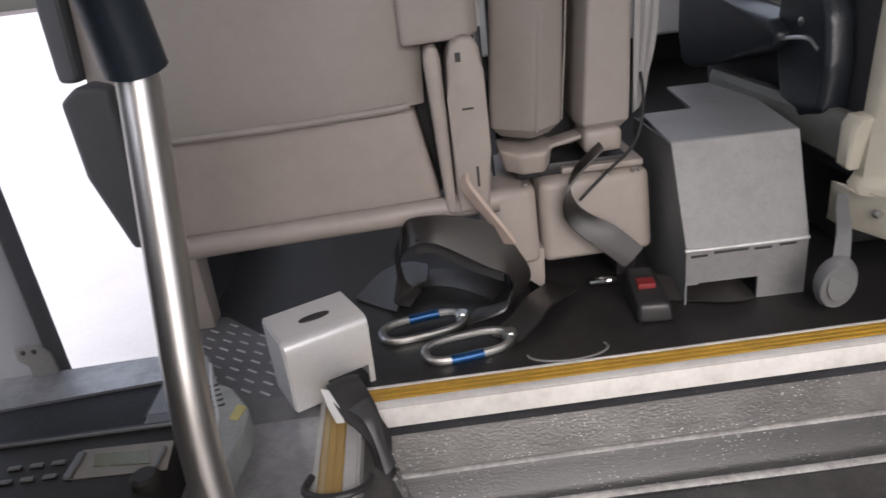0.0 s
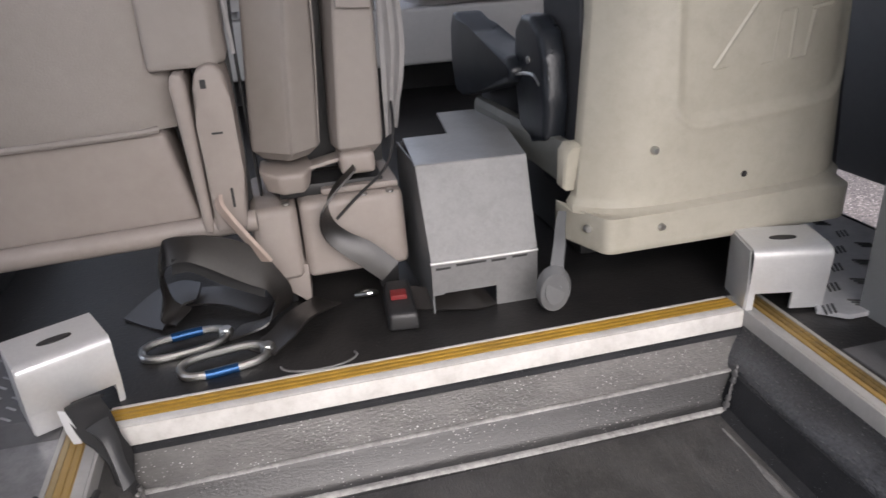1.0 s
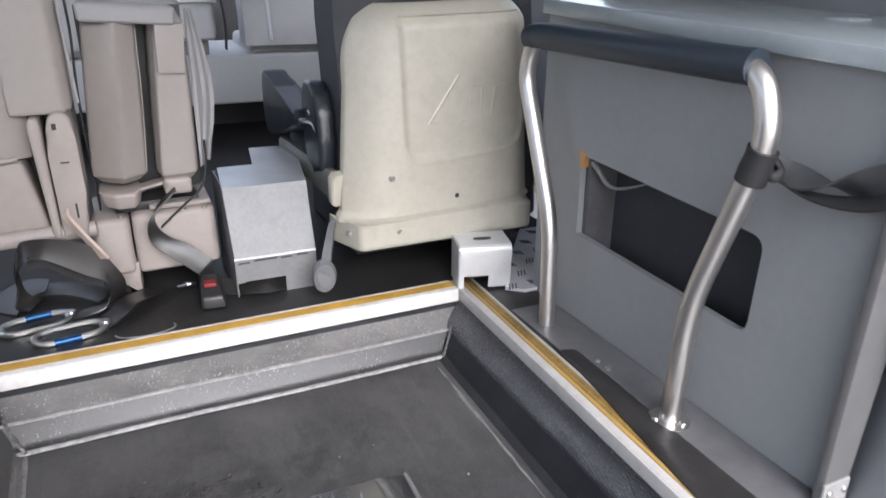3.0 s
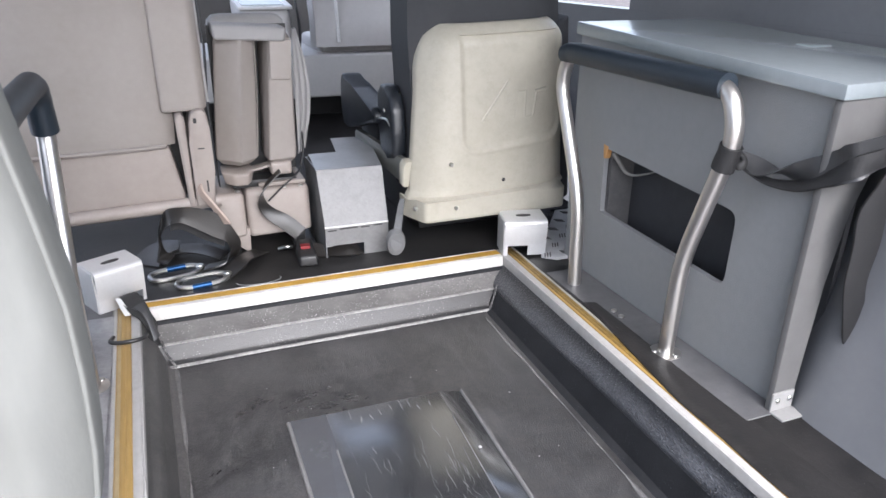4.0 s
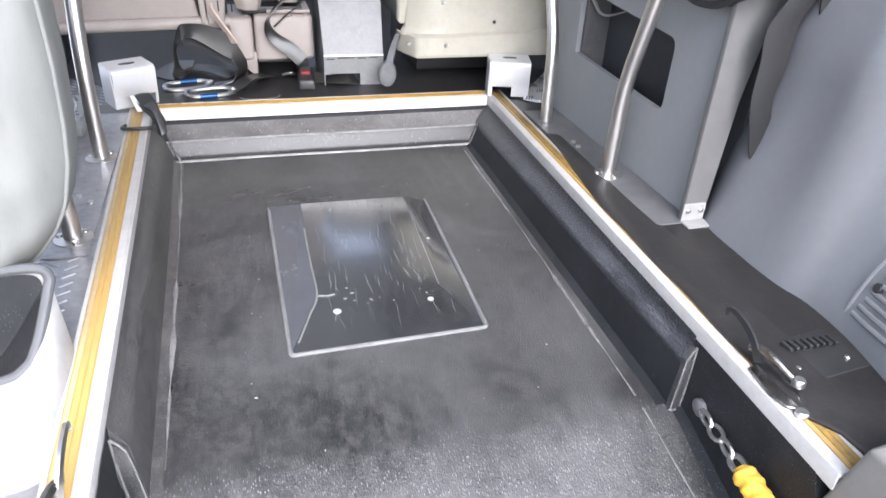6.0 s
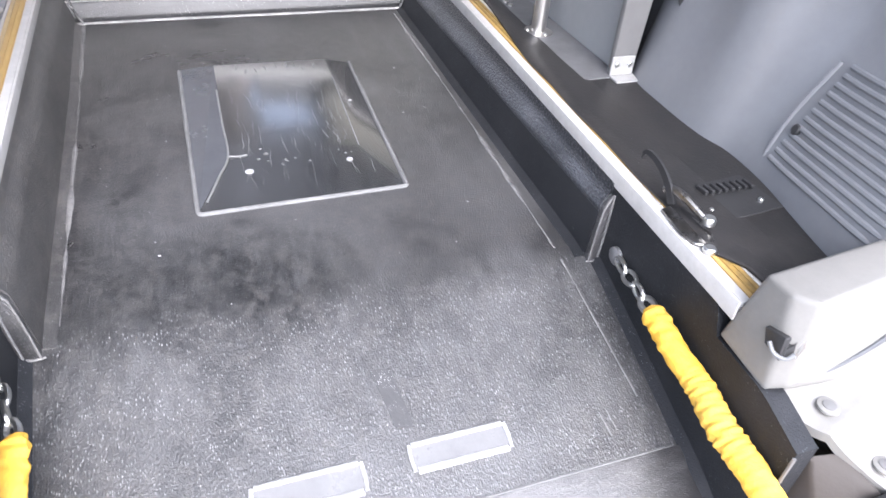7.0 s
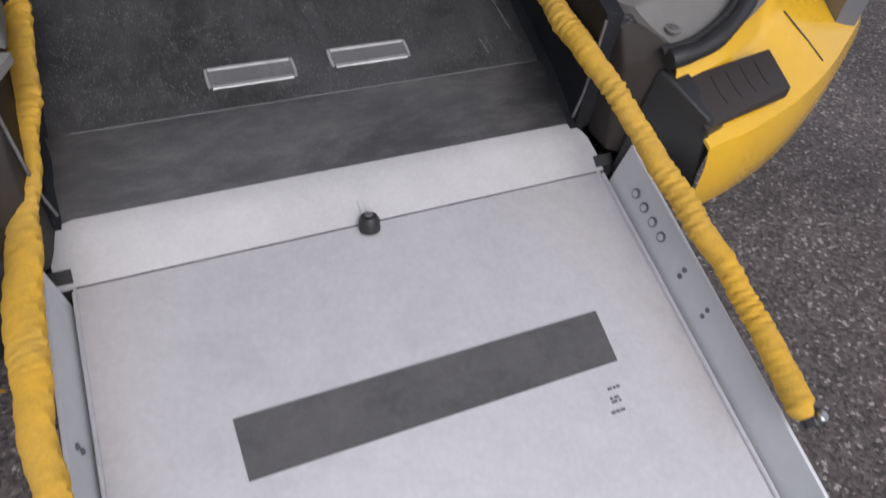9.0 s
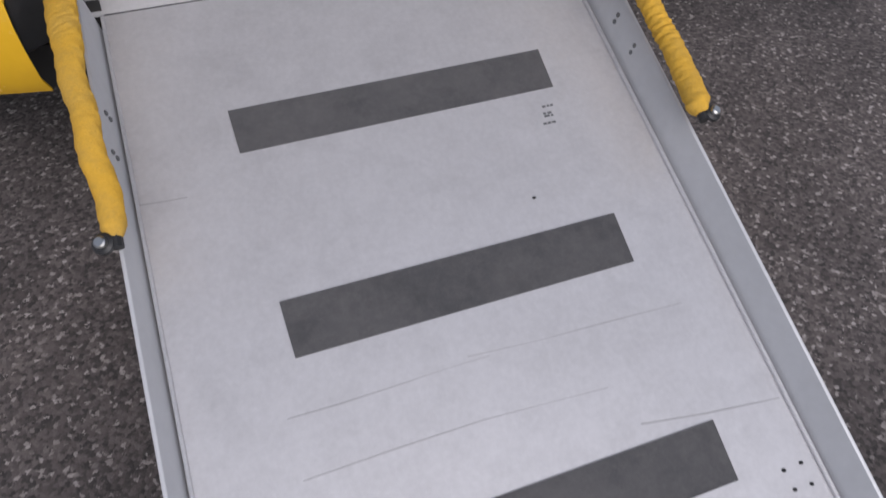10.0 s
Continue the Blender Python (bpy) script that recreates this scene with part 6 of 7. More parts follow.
for k in range(42):
    x, y = rnd.uniform(0.09, 0.73), rnd.uniform(-1.02, -0.1)
    if not (0.225 < x < 0.585 and -0.82 < y < -0.32):
        r = rnd.triangular(0.0005, 0.0024, 0.0007)
        sweep(bm, [fz(x, y, 0.0002), fz(x, y, 0.0012)], [(r * rnd.uniform(0.5, 1.3) * math.cos(a), r * rnd.uniform(0.5, 1.3) * math.sin(a)) for a in [2 * math.pi * j / 7 for j in range(7)]])
tagged(part("grit", bm, M_TREAD, bay, "scattered pale grit and paint flecks"), kind="stuff")

def spline2(pts):
    """A plan line cut into short steps."""
    return [(p.x, p.y) for p in spline([(x, y, 0) for x, y in pts], 8)]


for x0, x1, y0, y1 in ((0.25, 0.381, -1.294, -1.254), (0.437, 0.566, -1.287, -1.249)):
    t = thing("anchor_plate", ((x0 + x1) / 2, (y0 + y1) / 2, floor_z(y0)), "recessed silver anchor plate in the sloping floor", "anchor plate", group="floor anchor plates")
    for nm, pts, r in (("rim_bar", [(x0 + 0.006, y0 + 0.004), (x1 - 0.006, y0 + 0.004)], 0.0048), ("rim_bar", [(x0 + 0.005, y1 - 0.003), (x1 - 0.005, y1 - 0.003)], 0.0034),
                       ("rim_end", [(x0 + 0.002, y0 + 0.004), (x0 + 0.001, (y0 + y1) / 2), (x0 + 0.002, y1 - 0.003)], 0.0026), ("rim_end", [(x1 - 0.002, y0 + 0.004), (x1 - 0.001, (y0 + y1) / 2), (x1 - 0.002, y1 - 0.003)], 0.0026)):
        line = [fz(x, y, 0.0015) for x, y in spline2(pts)]
        part(nm, sweep(B(), line, lambda q: [(r * (1 + 0.08 * math.sin(23 * q + 5 * x0)) * math.cos(w), 0.0026 * math.sin(w)) for w in [2 * math.pi * k / 10 for k in range(10)]]), M_RIM, t)
    bm = B()
    hexa(bm, [fz(x0 + 0.003, y0 + 0.005, 0.0004), fz(x1 - 0.003, y0 + 0.005, 0.0004), fz(x1 - 0.003, y1 - 0.004, 0.0004), fz(x0 + 0.003, y1 - 0.004, 0.0004)],
         [fz(x0 + 0.003, y0 + 0.005, 0.0012), fz(x1 - 0.003, y0 + 0.005, 0.0012), fz(x1 - 0.003, y1 - 0.004, 0.0012), fz(x0 + 0.003, y1 - 0.004, 0.0012)])
    part("well", bm, M_SMOOTHWELL, t)

# ==== things: ramp and rear ====
HINGE_Y, HINGE_Z, SLOPE = -1.52, -0.322, 0.252


def rp(x, y, h=0.0):
    """A point on the ramp, h above its deck."""
    return (x, y, HINGE_Z + SLOPE * (y - HINGE_Y) + h)


t = thing("wheelchair_ramp", (0.42, -2.25, GROUND), "satin aluminium wheelchair ramp folded down to the ground", "ramp")
END = -2.97
bm = B()
hexa(bm, [rp(0.028, HINGE_Y, -0.02), rp(0.81, HINGE_Y, -0.02), rp(0.79, END, -0.006), rp(0.028, END, -0.006)], [rp(0.028, HINGE_Y), rp(0.81, HINGE_Y), rp(0.79, END), rp(0.028, END)], 0.001, 1)
part("deck", bm, M_RAMP, t)
bm = B()
prof = [(-1.446, -0.275), (-1.4475, -0.2757), (-1.451, -0.2768), (-1.457, -0.279), (-1.465, -0.2825), (-1.475, -0.288), (-1.497, -0.303), (-1.522, -0.3195)]
rows = []
for k, (y, z) in enumerate(prof):
    ins = (0.05, 0.034, 0.02, 0.009, 0.003, 0.0, 0.0, 0.0)[k]
    far = (0.048, 0.04, 0.032, 0.024, 0.017, 0.011, 0.004, 0.0)[k]
    rows.append([(0.01 + ins + (0.805 - ins - far) * j / 8, y, z) for j in range(9)])
sheet(bm, rows, 0.004, (0, -0.2, -1))
part("hinge_flap", bm, M_FLAP, t, "folded aluminium hinge flap")
bm = B()
tube(bm, [rp(0.032, -1.5225, 0.0), rp(0.802, -1.5225, 0.0)], 0.0013, 8)
part("hinge_seam", bm, M_BLACK, t)
# Solid black blocks stand in for the dark open notches beside the hinge.
for x0, x1 in ((-0.002, 0.031), (0.803, 0.836)):
    bm = B()
    hexa(bm, [(x0, -1.503, -0.34), (x1, -1.503, -0.34), (x1, -1.518, -0.34), (x0, -1.518, -0.34)], [(x0, -1.503, -0.3058), (x1, -1.503, -0.3058), (x1, -1.518, -0.3157), (x0, -1.518, -0.3157)])
    part("hinge_notch_dark", bm, M_BLACK, t, "black block standing in for the dark notch at the hinge")
part("tab", hexa(B(), [(0.408, -1.496, -0.304), (0.418, -1.495, -0.304), (0.42, -1.512, -0.315), (0.41, -1.513, -0.315)], [(0.408, -1.496, -0.3005), (0.418, -1.495, -0.3005), (0.42, -1.512, -0.3105), (0.41, -1.513, -0.3105)], 0.001, 1), M_FLAP, t, "small grey metal tab")
kn = part("knob", disc(B(), rp(0.416, -1.533, 0.0), 0.0152, 0.023, (0, 0.24, 1), n=20), M_BLACK, t, "black rubber knob")
part("knob_socket", disc(B(), rp(0.416, -1.5275, 0.0225), 0.006, 0.003, (0, 0.24, 1)), M_LEVER, kn)


def ramp_rail(x0, x1, s, lean):
    for nm, u0, u1, h0, h1, mat in (("rail_wall", 0.0, 0.03, 0.0, 0.068, M_RAIL), ("rail_seam", -0.008, -0.004, 0.0, 0.006, M_RAMP)):
        bm = B()
        if nm == "rail_wall":
            hexa(bm, [rp(x0, HINGE_Y - 0.02, -0.02), rp(x0 + s * 0.004, HINGE_Y - 0.02, -0.02), rp(x1 + s * 0.004, END, -0.006), rp(x1, END, -0.006)],
                 [rp(x0 + s * lean, HINGE_Y - 0.02, 0.066), rp(x0 + s * (lean + 0.005), HINGE_Y - 0.02, 0.066), rp(x1 + s * (lean + 0.005), END, 0.03), rp(x1 + s * lean, END, 0.03)], 0.001, 1)
        else:
            hexa(bm, [rp(x0 - s * 0.006, HINGE_Y - 0.01, 0.0), rp(x0 - s * 0.001, HINGE_Y - 0.01, 0.0), rp(x1 - s * 0.001, END, 0.0), rp(x1 - s * 0.006, END, 0.0)],
                 [rp(x0 - s * 0.005, HINGE_Y - 0.01, 0.005), rp(x0 - s * 0.001, HINGE_Y - 0.01, 0.007), rp(x1 - s * 0.001, END, 0.007), rp(x1 - s * 0.005, END, 0.005)], 0.001, 1)
        rail = part(nm, bm, mat, t, "folded grey ramp edge" if nm == "rail_wall" else "")
        if nm == "rail_wall":
            for y, h in ((-1.598, 0.032), (-1.624, 0.032), (-1.65, 0.032), (-1.676, 0.032), (-1.738, 0.027), (-1.738, 0.039), (-1.802, 0.027), (-1.802, 0.039)):
                big = y > -1.7
                at = x0 + s * lean * (h + 0.02) / 0.086 + (x1 - x0) * 0.1
                if big and s < 0:
                    # embossed slots in the left-hand edge, their shadows painted as dark grey
                    bm = B()
                    hexa(bm, [rp(at + 0.0012, y + 0.009, h - 0.012), rp(at + 0.0012, y - 0.009, h - 0.012), rp(at - 0.002, y - 0.009, h - 0.012), rp(at - 0.002, y + 0.009, h - 0.012)],
                         [rp(at - 0.0022, y + 0.009, h + 0.01), rp(at - 0.0022, y - 0.009, h + 0.01), rp(at - 0.005, y - 0.009, h + 0.01), rp(at - 0.005, y + 0.009, h + 0.01)], 0.0008, 1)
                    part("slot", bm, M_LEVER, rail)
                    continue
                part("rivet", disc(B(), rp(at, y, h), 0.008 if big else 0.0042, 0.0028, (-s, 0, 0.3)), M_LEVER, rail)
                if big:
                    part("rivet_head", disc(B(), rp(at - s * 0.0026, y, h + 0.0008), 0.0056, 0.0012, (-s, 0, 0.3)), M_RAIL, rail)


ramp_rail(0.812, 0.794, 1, 0.026)
ramp_rail(0.026, 0.026, -1, 0.014)
for y0, y1, x0, x1 in ((-1.738, -1.812, 0.177, 0.686), (-2.044, -2.122, 0.18, 0.683), (-2.355, -2.432, 0.18, 0.684)):
    bm = B()
    hexa(bm, [rp(x0, y0, 0.0003), rp(x1, y0, 0.0003), rp(x1 - 0.004, y1, 0.0003), rp(x0 + 0.002, y1, 0.0003)], [rp(x0, y0, 0.0018), rp(x1, y0, 0.0018), rp(x1 - 0.004, y1, 0.0018), rp(x0 + 0.002, y1, 0.0018)])
    part("grip_strip", bm, M_TAPE, t, "dark grey grip tape strip")
bm = B()
for y, bars in ((-1.842, ((0.649, 0.655), (0.6575, 0.661), (0.663, 0.668))), (-1.8545, ((0.646, 0.6505), (0.653, 0.66))), (-1.8595, ((0.646, 0.655), (0.6575, 0.661))), (-1.872, ((0.639, 0.645), (0.6465, 0.652), (0.6535, 0.66)))):
    for xa, xb in bars:
        hexa(bm, [rp(xa, y, 0.0003), rp(xb, y, 0.0003), rp(xb, y - 0.0035, 0.0003), rp(xa, y - 0.0035, 0.0003)], [rp(xa, y, 0.0009), rp(xb, y, 0.0009), rp(xb, y - 0.0035, 0.0009), rp(xa, y - 0.0035, 0.0009)])
part("stamped_mark", bm, M_LEVER, t, "worn dark stamped bars")


def ramp_scuff(pts, r):
    """A faint rubbed line lying on the deck."""
    part("scuff_line", sweep(B(), [rp(x, y, 0.0002) for x, y in pts], lambda q: [(r * (1 + 0.5 * math.sin(31 * q)) * c, 0.0004 * v) for c, v in ((-1, 0), (0, 1), (1, 0), (0, -1))]), M_SPOT, t)


ramp_scuff([(0.154, -2.192), (0.22, -2.193), (0.292, -2.192), (0.36, -2.19), (0.426, -2.19)], 0.0008)
ramp_scuff([(0.155, -2.267), (0.27, -2.265), (0.389, -2.265), (0.48, -2.27), (0.564, -2.275)], 0.0008)
ramp_scuff([(0.397, -2.183), (0.5, -2.19), (0.6, -2.193), (0.719, -2.198)], 0.0008)
ramp_scuff([(0.031, -1.858), (0.065, -1.861), (0.095, -1.862)], 0.0014)
ramp_scuff([(0.587, -2.331), (0.68, -2.345), (0.79, -2.357)], 0.0012)
for x, y in ((0.746, -2.44), (0.774, -2.439), (0.774, -2.466), (0.748, -2.465), (0.575, -1.989)):
    part("dark_fleck", disc(B(), rp(x, y, 0.0), 0.0032, 0.0012, (0, 0.24, 1), n=8), M_BLACK, t)


def sleeve(name, mids, r, flat, wob, label, seed):
    """A webbing strap in a gathered yellow sleeve, with its chain and end pin."""
    rn = random.Random(seed)
    a, b = mids[0], mids[-1]
    t = thing(name, tuple((Vector(a) + Vector(b)) / 2), label, "strap", group="ramp side straps")
    a, b = Vector(a), Vector(b)
    ph = [rn.uniform(0, 6.28) for _ in range(6)]
    raw = spline(mids, 30)
    acc = [0.0]
    for p, q in zip(raw, raw[1:]):
        acc.append(acc[-1] + (q - p).length)
    n = 420
    line, j = [], 0
    for k in range(n + 1):
        d = acc[-1] * k / n
        while j < len(raw) - 2 and acc[j + 1] < d:
            j += 1
        p = raw[j].lerp(raw[j + 1], (d - acc[j]) / (acc[j + 1] - acc[j]))
        line.append(p + Vector((wob * math.sin(7 * k / n + ph[0]) + 0.25 * wob * math.sin(41 * k / n + ph[2]), 0, wob * 0.6 * math.sin(11 * k / n + ph[1]))))
    cycles = acc[-1] / 0.0155

    def ring(q):
        pinch = min(1, q / 0.012 * 0.5 + 0.62, (1 - q) / 0.02 * 0.5 + 0.55)
        amp = (0.036 if not flat else 0.04 * max(0.3, 1 - 1.6 * q)) * (1 + 0.6 * math.sin(q * 31 + ph[0]) + 0.4 * math.sin(q * 73 + ph[4]))
        w = 2 * math.pi * cycles * q + 3.2 * math.sin(q * 19 + ph[2]) + 1.6 * math.sin(q * 47 + ph[5])
        out = []
        for k in range(20):
            ang = 2 * math.pi * k / 20
            s_ = math.sin(w + ang)
            rr = r * pinch * (1 + amp * (math.copysign(abs(s_) ** 0.7, s_)) + 0.06 * math.sin(q * 17 + ph[3]) + 0.05 * math.sin(q * 53 + ang + ph[1]) + 0.7 * amp * math.sin(1.7 * w - 2 * ang + ph[4]) + 0.035 * math.sin(ang * 5 - q * 160 + ph[5]))
            out.append((rr * math.cos(ang) * (1.22 - 0.95 * max(0, q - 0.42) if flat else 1), rr * math.sin(ang) * (0.6 if flat else 1)))
        return out
    part("sleeve", sweep(B(), line, ring, True, roll=lambda q: (0.8 - 0.5 * q) if flat else 1.3 * q), M_YSLEEVE, t, "gathered yellow fabric sleeve")
    p = line[-1]
    d = (line[-1] - line[-20]).normalized()
    out_s = 1 if a.x > 0.4 else -1
    c = p + d * 0.004 + Vector((out_s * 0.013, 0, 0.0))
    nn = Vector((out_s * 0.25, -0.35, 0.9)).normalized()
    part("eye_bolt", disc(B(), c, 0.0135, 0.008, nn), M_BLACK, t)
    part("end_pin", disc(B(), c + nn * 0.0075, 0.0075, 0.007, nn), M_SCREW, t, "bright steel pin")
    part("tail_loop", tube(B(), [p - d * 0.008, p + d * 0.012], 0.008, 10), M_BLACK, t)
    # shackle and links up to the eye on the wall
    q0 = line[0]
    s = 1 if a.x > 0.4 else -1
    eye = Vector((a.x + s * 0.026, -1.088, -0.112))
    e = (eye - q0).normalized()
    u0 = e.cross(Vector((1, 0, 0))).normalized()
    v0 = e.cross(u0)
    for k in range(4):
        c = q0.lerp(eye, (k + 0.25) / 4)
        u = u0 if k % 2 else (v0 * 0.8 + u0 * 0.5)
        pts = [c + e * 0.0165 * math.cos(w) + u * 0.0085 * math.sin(w) for w in [2 * math.pi * j / 14 for j in range(15)]]
        part("chain_link", sweep(B(), pts, circle(0.0032 if k else 0.0042, 7), caps=False), M_SCREW, t)
    part("wall_eye", disc(B(), eye + Vector((s * 0.004, 0, 0)), 0.014, 0.008, (-s, 0, 0)), M_PLATE, t, "dull grey wall eye")
    return t


sleeve("ramp_strap", [(0.772, -1.21, -0.1), (0.772, -1.33, -0.118), (0.772, -1.43, -0.135), (0.785, -1.52, -0.16), (0.81, -1.62, -0.212), (0.832, -1.8, -0.28), (0.827, -1.99, -0.345)], 0.0172, False, 0.004, "gathered yellow sleeve strap along the ramp edge", 3)
sleeve("ramp_strap", [(0.03, -1.2, -0.105), (0.021, -1.34, -0.17), (0.011, -1.5, -0.212), (0.005, -1.65, -0.234), (0.005, -1.82, -0.268), (0.015, -1.985, -0.322)], 0.0215, True, 0.006, "flattened yellow sleeve strap along the ramp edge", 8)


# ---- rear corner: trim, sill, bumper; the same on both sides ----
def rear_corner(s, cx, name_side):
    """s = 1 for the right corner; x counted outwards from the bay's edge at cx."""
    def X(d):
        return cx + s * d
    t = thing("rear_trim", (X(0.15), -1.4, -0.09), "light grey plastic trim with fixings in the tailgate corner", "trim panel", group="rear corner trims")
    bm = B()
    low = [(X(-0.029), -1.304, -0.06), (X(-0.029), -1.39, -0.068), (X(-0.012), -1.401, -0.05), (X(0.26), -1.405, -0.088), (X(0.3), -1.3, -0.088)]
    high = [(X(-0.026), -1.329, 0.054), (X(-0.029), -1.368, 0.057), (X(-0.013), -1.392, 0.063), (X(0.215), -1.356, 0.056), (X(0.2), -1.305, 0.054)]
    hexa(bm, low, high, 0.007, 3)
    part("lamp_box", bm, M_QUARTER, t)
    bm = B()
    # two hollows meeting in a soft ridge that fans out from the inner corner
    rows = []
    for i in range(25):
        q = i / 24
        y = -1.386 - 0.13 * q
        row = []
        for j in range(25):
            u = j / 24
            d = q - 0.5 + 0.42 * u
            ridge = 0.014 * math.exp(-abs(d) / 0.16) * (1 - 0.5 * u)
            row.append((X(-0.03 + 0.087 * q + (0.33 - 0.13 * q) * u), y + 0.05 * u * u, -0.07 - 0.045 * q + 0.045 * u * u + 0.012 * math.sin(math.pi * u) * (1 - q) + ridge))
        rows.append(row)
    sheet(bm, rows, 0.012, (0, 0, -1))
    part("sill_panel", bm, M_QUARTER, t)
    # Dark tube laid along the crease: its shadow is put into the colour.
    bm = B()
    sweep(bm, spline([(X(0.01), -1.3975, -0.05), (X(0.06), -1.3965, -0.04), (X(0.13), -1.388, -0.018), (X(0.2), -1.369, 0.02)], 6), lambda q: circle(0.001 + 0.0035 * min(1, max(0, q)), 8))
    part("groove", bm, M_SEATSIDE, t, "dark line painted for the shaded crease below the lamp box")
    for dx, y, z in ((0.032, -1.424, -0.071), (0.062, -1.49, -0.1)):
        rv = part("push_rivet", disc(B(), (X(dx), y, z), 0.0125, 0.0035, n=20), M_QUARTER, t)
        part("rivet_pin", disc(B(), (X(dx), y, z + 0.0032), 0.0075, 0.0016, n=16), M_POST, rv)
    # ragged cut over the edge, with the lock parts inside it
    bm = B()
    hexa(bm, [(X(-0.0335), -1.3900, -0.0150), (X(-0.0330), -1.3655, -0.0110), (X(-0.0345), -1.3595, 0.0080), (X(-0.0355), -1.3880, 0.0170)],
         [(X(-0.0270), -1.3900, -0.0150), (X(-0.0270), -1.3655, -0.0110), (X(-0.0270), -1.3595, 0.0080), (X(-0.0270), -1.3880, 0.0170)], 0.001, 1)
    lk = part("lock_socket", bm, M_BLACK, t)
    bm = B()
    hexa(bm, [(X(-0.0300), -1.3920, -0.0140), (X(-0.0080), -1.3930, -0.0130), (X(0.0020), -1.3900, 0.0160), (X(-0.0160), -1.3890, 0.0180), (X(-0.0210), -1.3900, 0.0040), (X(-0.0300), -1.3900, 0.0020)],
         [(X(-0.0300), -1.3855, -0.0140), (X(-0.0080), -1.3855, -0.0130), (X(0.0020), -1.3835, 0.0160), (X(-0.0160), -1.3835, 0.0180), (X(-0.0210), -1.3835, 0.0040), (X(-0.0300), -1.3835, 0.0020)], 0.0008, 1)
    part("lock_opening", bm, M_BLACK, lk)
    bm = B()
    tube(bm, rounded([(X(-0.0370), -1.3735, 0.0000), (X(-0.0380), -1.3835, -0.0080), (X(-0.0290), -1.3945, -0.0100), (X(-0.0220), -1.3955, -0.0020)], 0.006, 3), 0.0026, 8)
    part("striker", bm, M_LEVER, lk, "bright metal striker")
    bm = B()
    tube(bm, [(X(-0.0150), -1.3935, -0.0100), (X(-0.0120), -1.3925, 0.0120)], 0.0026, 8)
    part("lock_pin", bm, M_SCREW, lk)
    bm = B()
    box(bm, min(X(0.16), X(0.215)), max(X(0.16), X(0.215)), -1.345, -1.315, 0.05, 0.06, 0.004)
    part("top_clip", bm, M_QUARTER, t)
    # rubber seal
    line = spline([(X(0.035), -1.53, -0.122), (X(0.1), -1.525, -0.112), (X(0.18), -1.49, -0.09), (X(0.25), -1.43, -0.04), (X(0.3), -1.38, 0.04), (X(0.33), -1.36, 0.2), (X(0.36), -1.35, 0.5)], 6)
    seal = thing("tailgate_seal", (X(0.1), -1.52, -0.12), "black rubber seal round the tailgate opening", "seal")
    part("bulb", sweep(B(), line, lambda q: circle(0.0145 + 0.0012 * math.sin(37 * q), 12)), M_BLACK, seal)
    part("lip", tube(B(), [p + Vector((-s * 0.008, 0.012, 0.008)) for p in line], 0.0065, 8), M_WEBDARK, seal, "thin rubber lip")
    bm = B()
    hexa(bm, [(X(-0.012), -1.455, -0.29), (X(0.05), -1.49, -0.3), (X(0.06), -1.545, -0.3), (X(0.0), -1.5, -0.3)], [(X(-0.006), -1.455, -0.1), (X(0.03), -1.462, -0.098), (X(0.05), -1.52, -0.115), (X(-0.004), -1.487, -0.155)], 0.005)
    solid("sill_end", bm, M_BROWN, "worn brown end of the door sill", "sill", kind="structure")
    # bumper
    b = thing("rear_bumper", (X(0.25), -1.55, -0.35), "yellow painted rear bumper with a black step pad", "bumper")
    line = [(p.x, p.y) for p in spline([(X(0.08), -1.632, 0), (X(0.19), -1.61, 0), (X(0.34), -1.558, 0), (X(0.51), -1.468, 0), (X(0.72), -1.32, 0), (X(0.84), -1.12, 0), (X(0.86), -0.8, 0)], 6)]
    inner = [(p.x, p.y) for p in spline([(X(0.055), -1.54, 0), (X(0.164), -1.51, 0), (X(0.29), -1.447, 0), (X(0.372), -1.387, 0), (X(0.45), -1.28, 0), (X(0.5), -1.12, 0), (X(0.52), -0.8, 0)], 6)]
    rows = []
    for (ox, oy), (ix, iy) in zip(line, inner):
        o, n_ = Vector((ox, oy, 0)), Vector((ix, iy, 0))
        lift = 0.5 * max(0, s * (ix - cx) - 0.3)
        rows.append([tuple(p) for p in (n_ + Vector((0, 0.02, -0.11 + 4 * lift)), n_ + Vector((0, 0, -0.16 + lift)), n_.lerp(o, 0.12) + Vector((0, 0, -0.171 + lift * 0.6)), n_.lerp(o, 0.55) + Vector((0, 0, -0.195 + lift * 0.2)), n_.lerp(o, 0.82) + Vector((0, 0, -0.21)),
                     n_.lerp(o, 0.93) + Vector((0, 0, -0.217)), n_.lerp(o, 0.99) + Vector((0, 0, -0.25)), o + Vector((0, 0, -0.29)), n_.lerp(o, 0.96) + Vector((0, 0, -0.34)), n_.lerp(o, 0.8) + Vector((0, 0, -0.37)))])
    bm = B()
    sheet(bm, rows, 0.006, (0, 0, -1))
    part("skin", bm, M_YPAINT, b)
    pad_pts = [(X(0.068), -1.614), (X(0.254), -1.577), (X(0.257), -1.506), (X(0.066), -1.53)]
    bm = B()
    hexa(bm, [(x, y, -0.195) for x, y in pad_pts], [(x, y, -0.146 + 0.36 * (y + 1.495)) for x, y in pad_pts], 0.006)
    pad = part("step_pad", bm, M_PAD, b, "black plastic step pad")
    for k in range(4):
        u = 0.3 + 0.16 * k
        p0 = Vector((*pad_pts[0], 0)).lerp(Vector((*pad_pts[1], 0)), u)
        p1 = Vector((*pad_pts[3], 0)).lerp(Vector((*pad_pts[2], 0)), u)
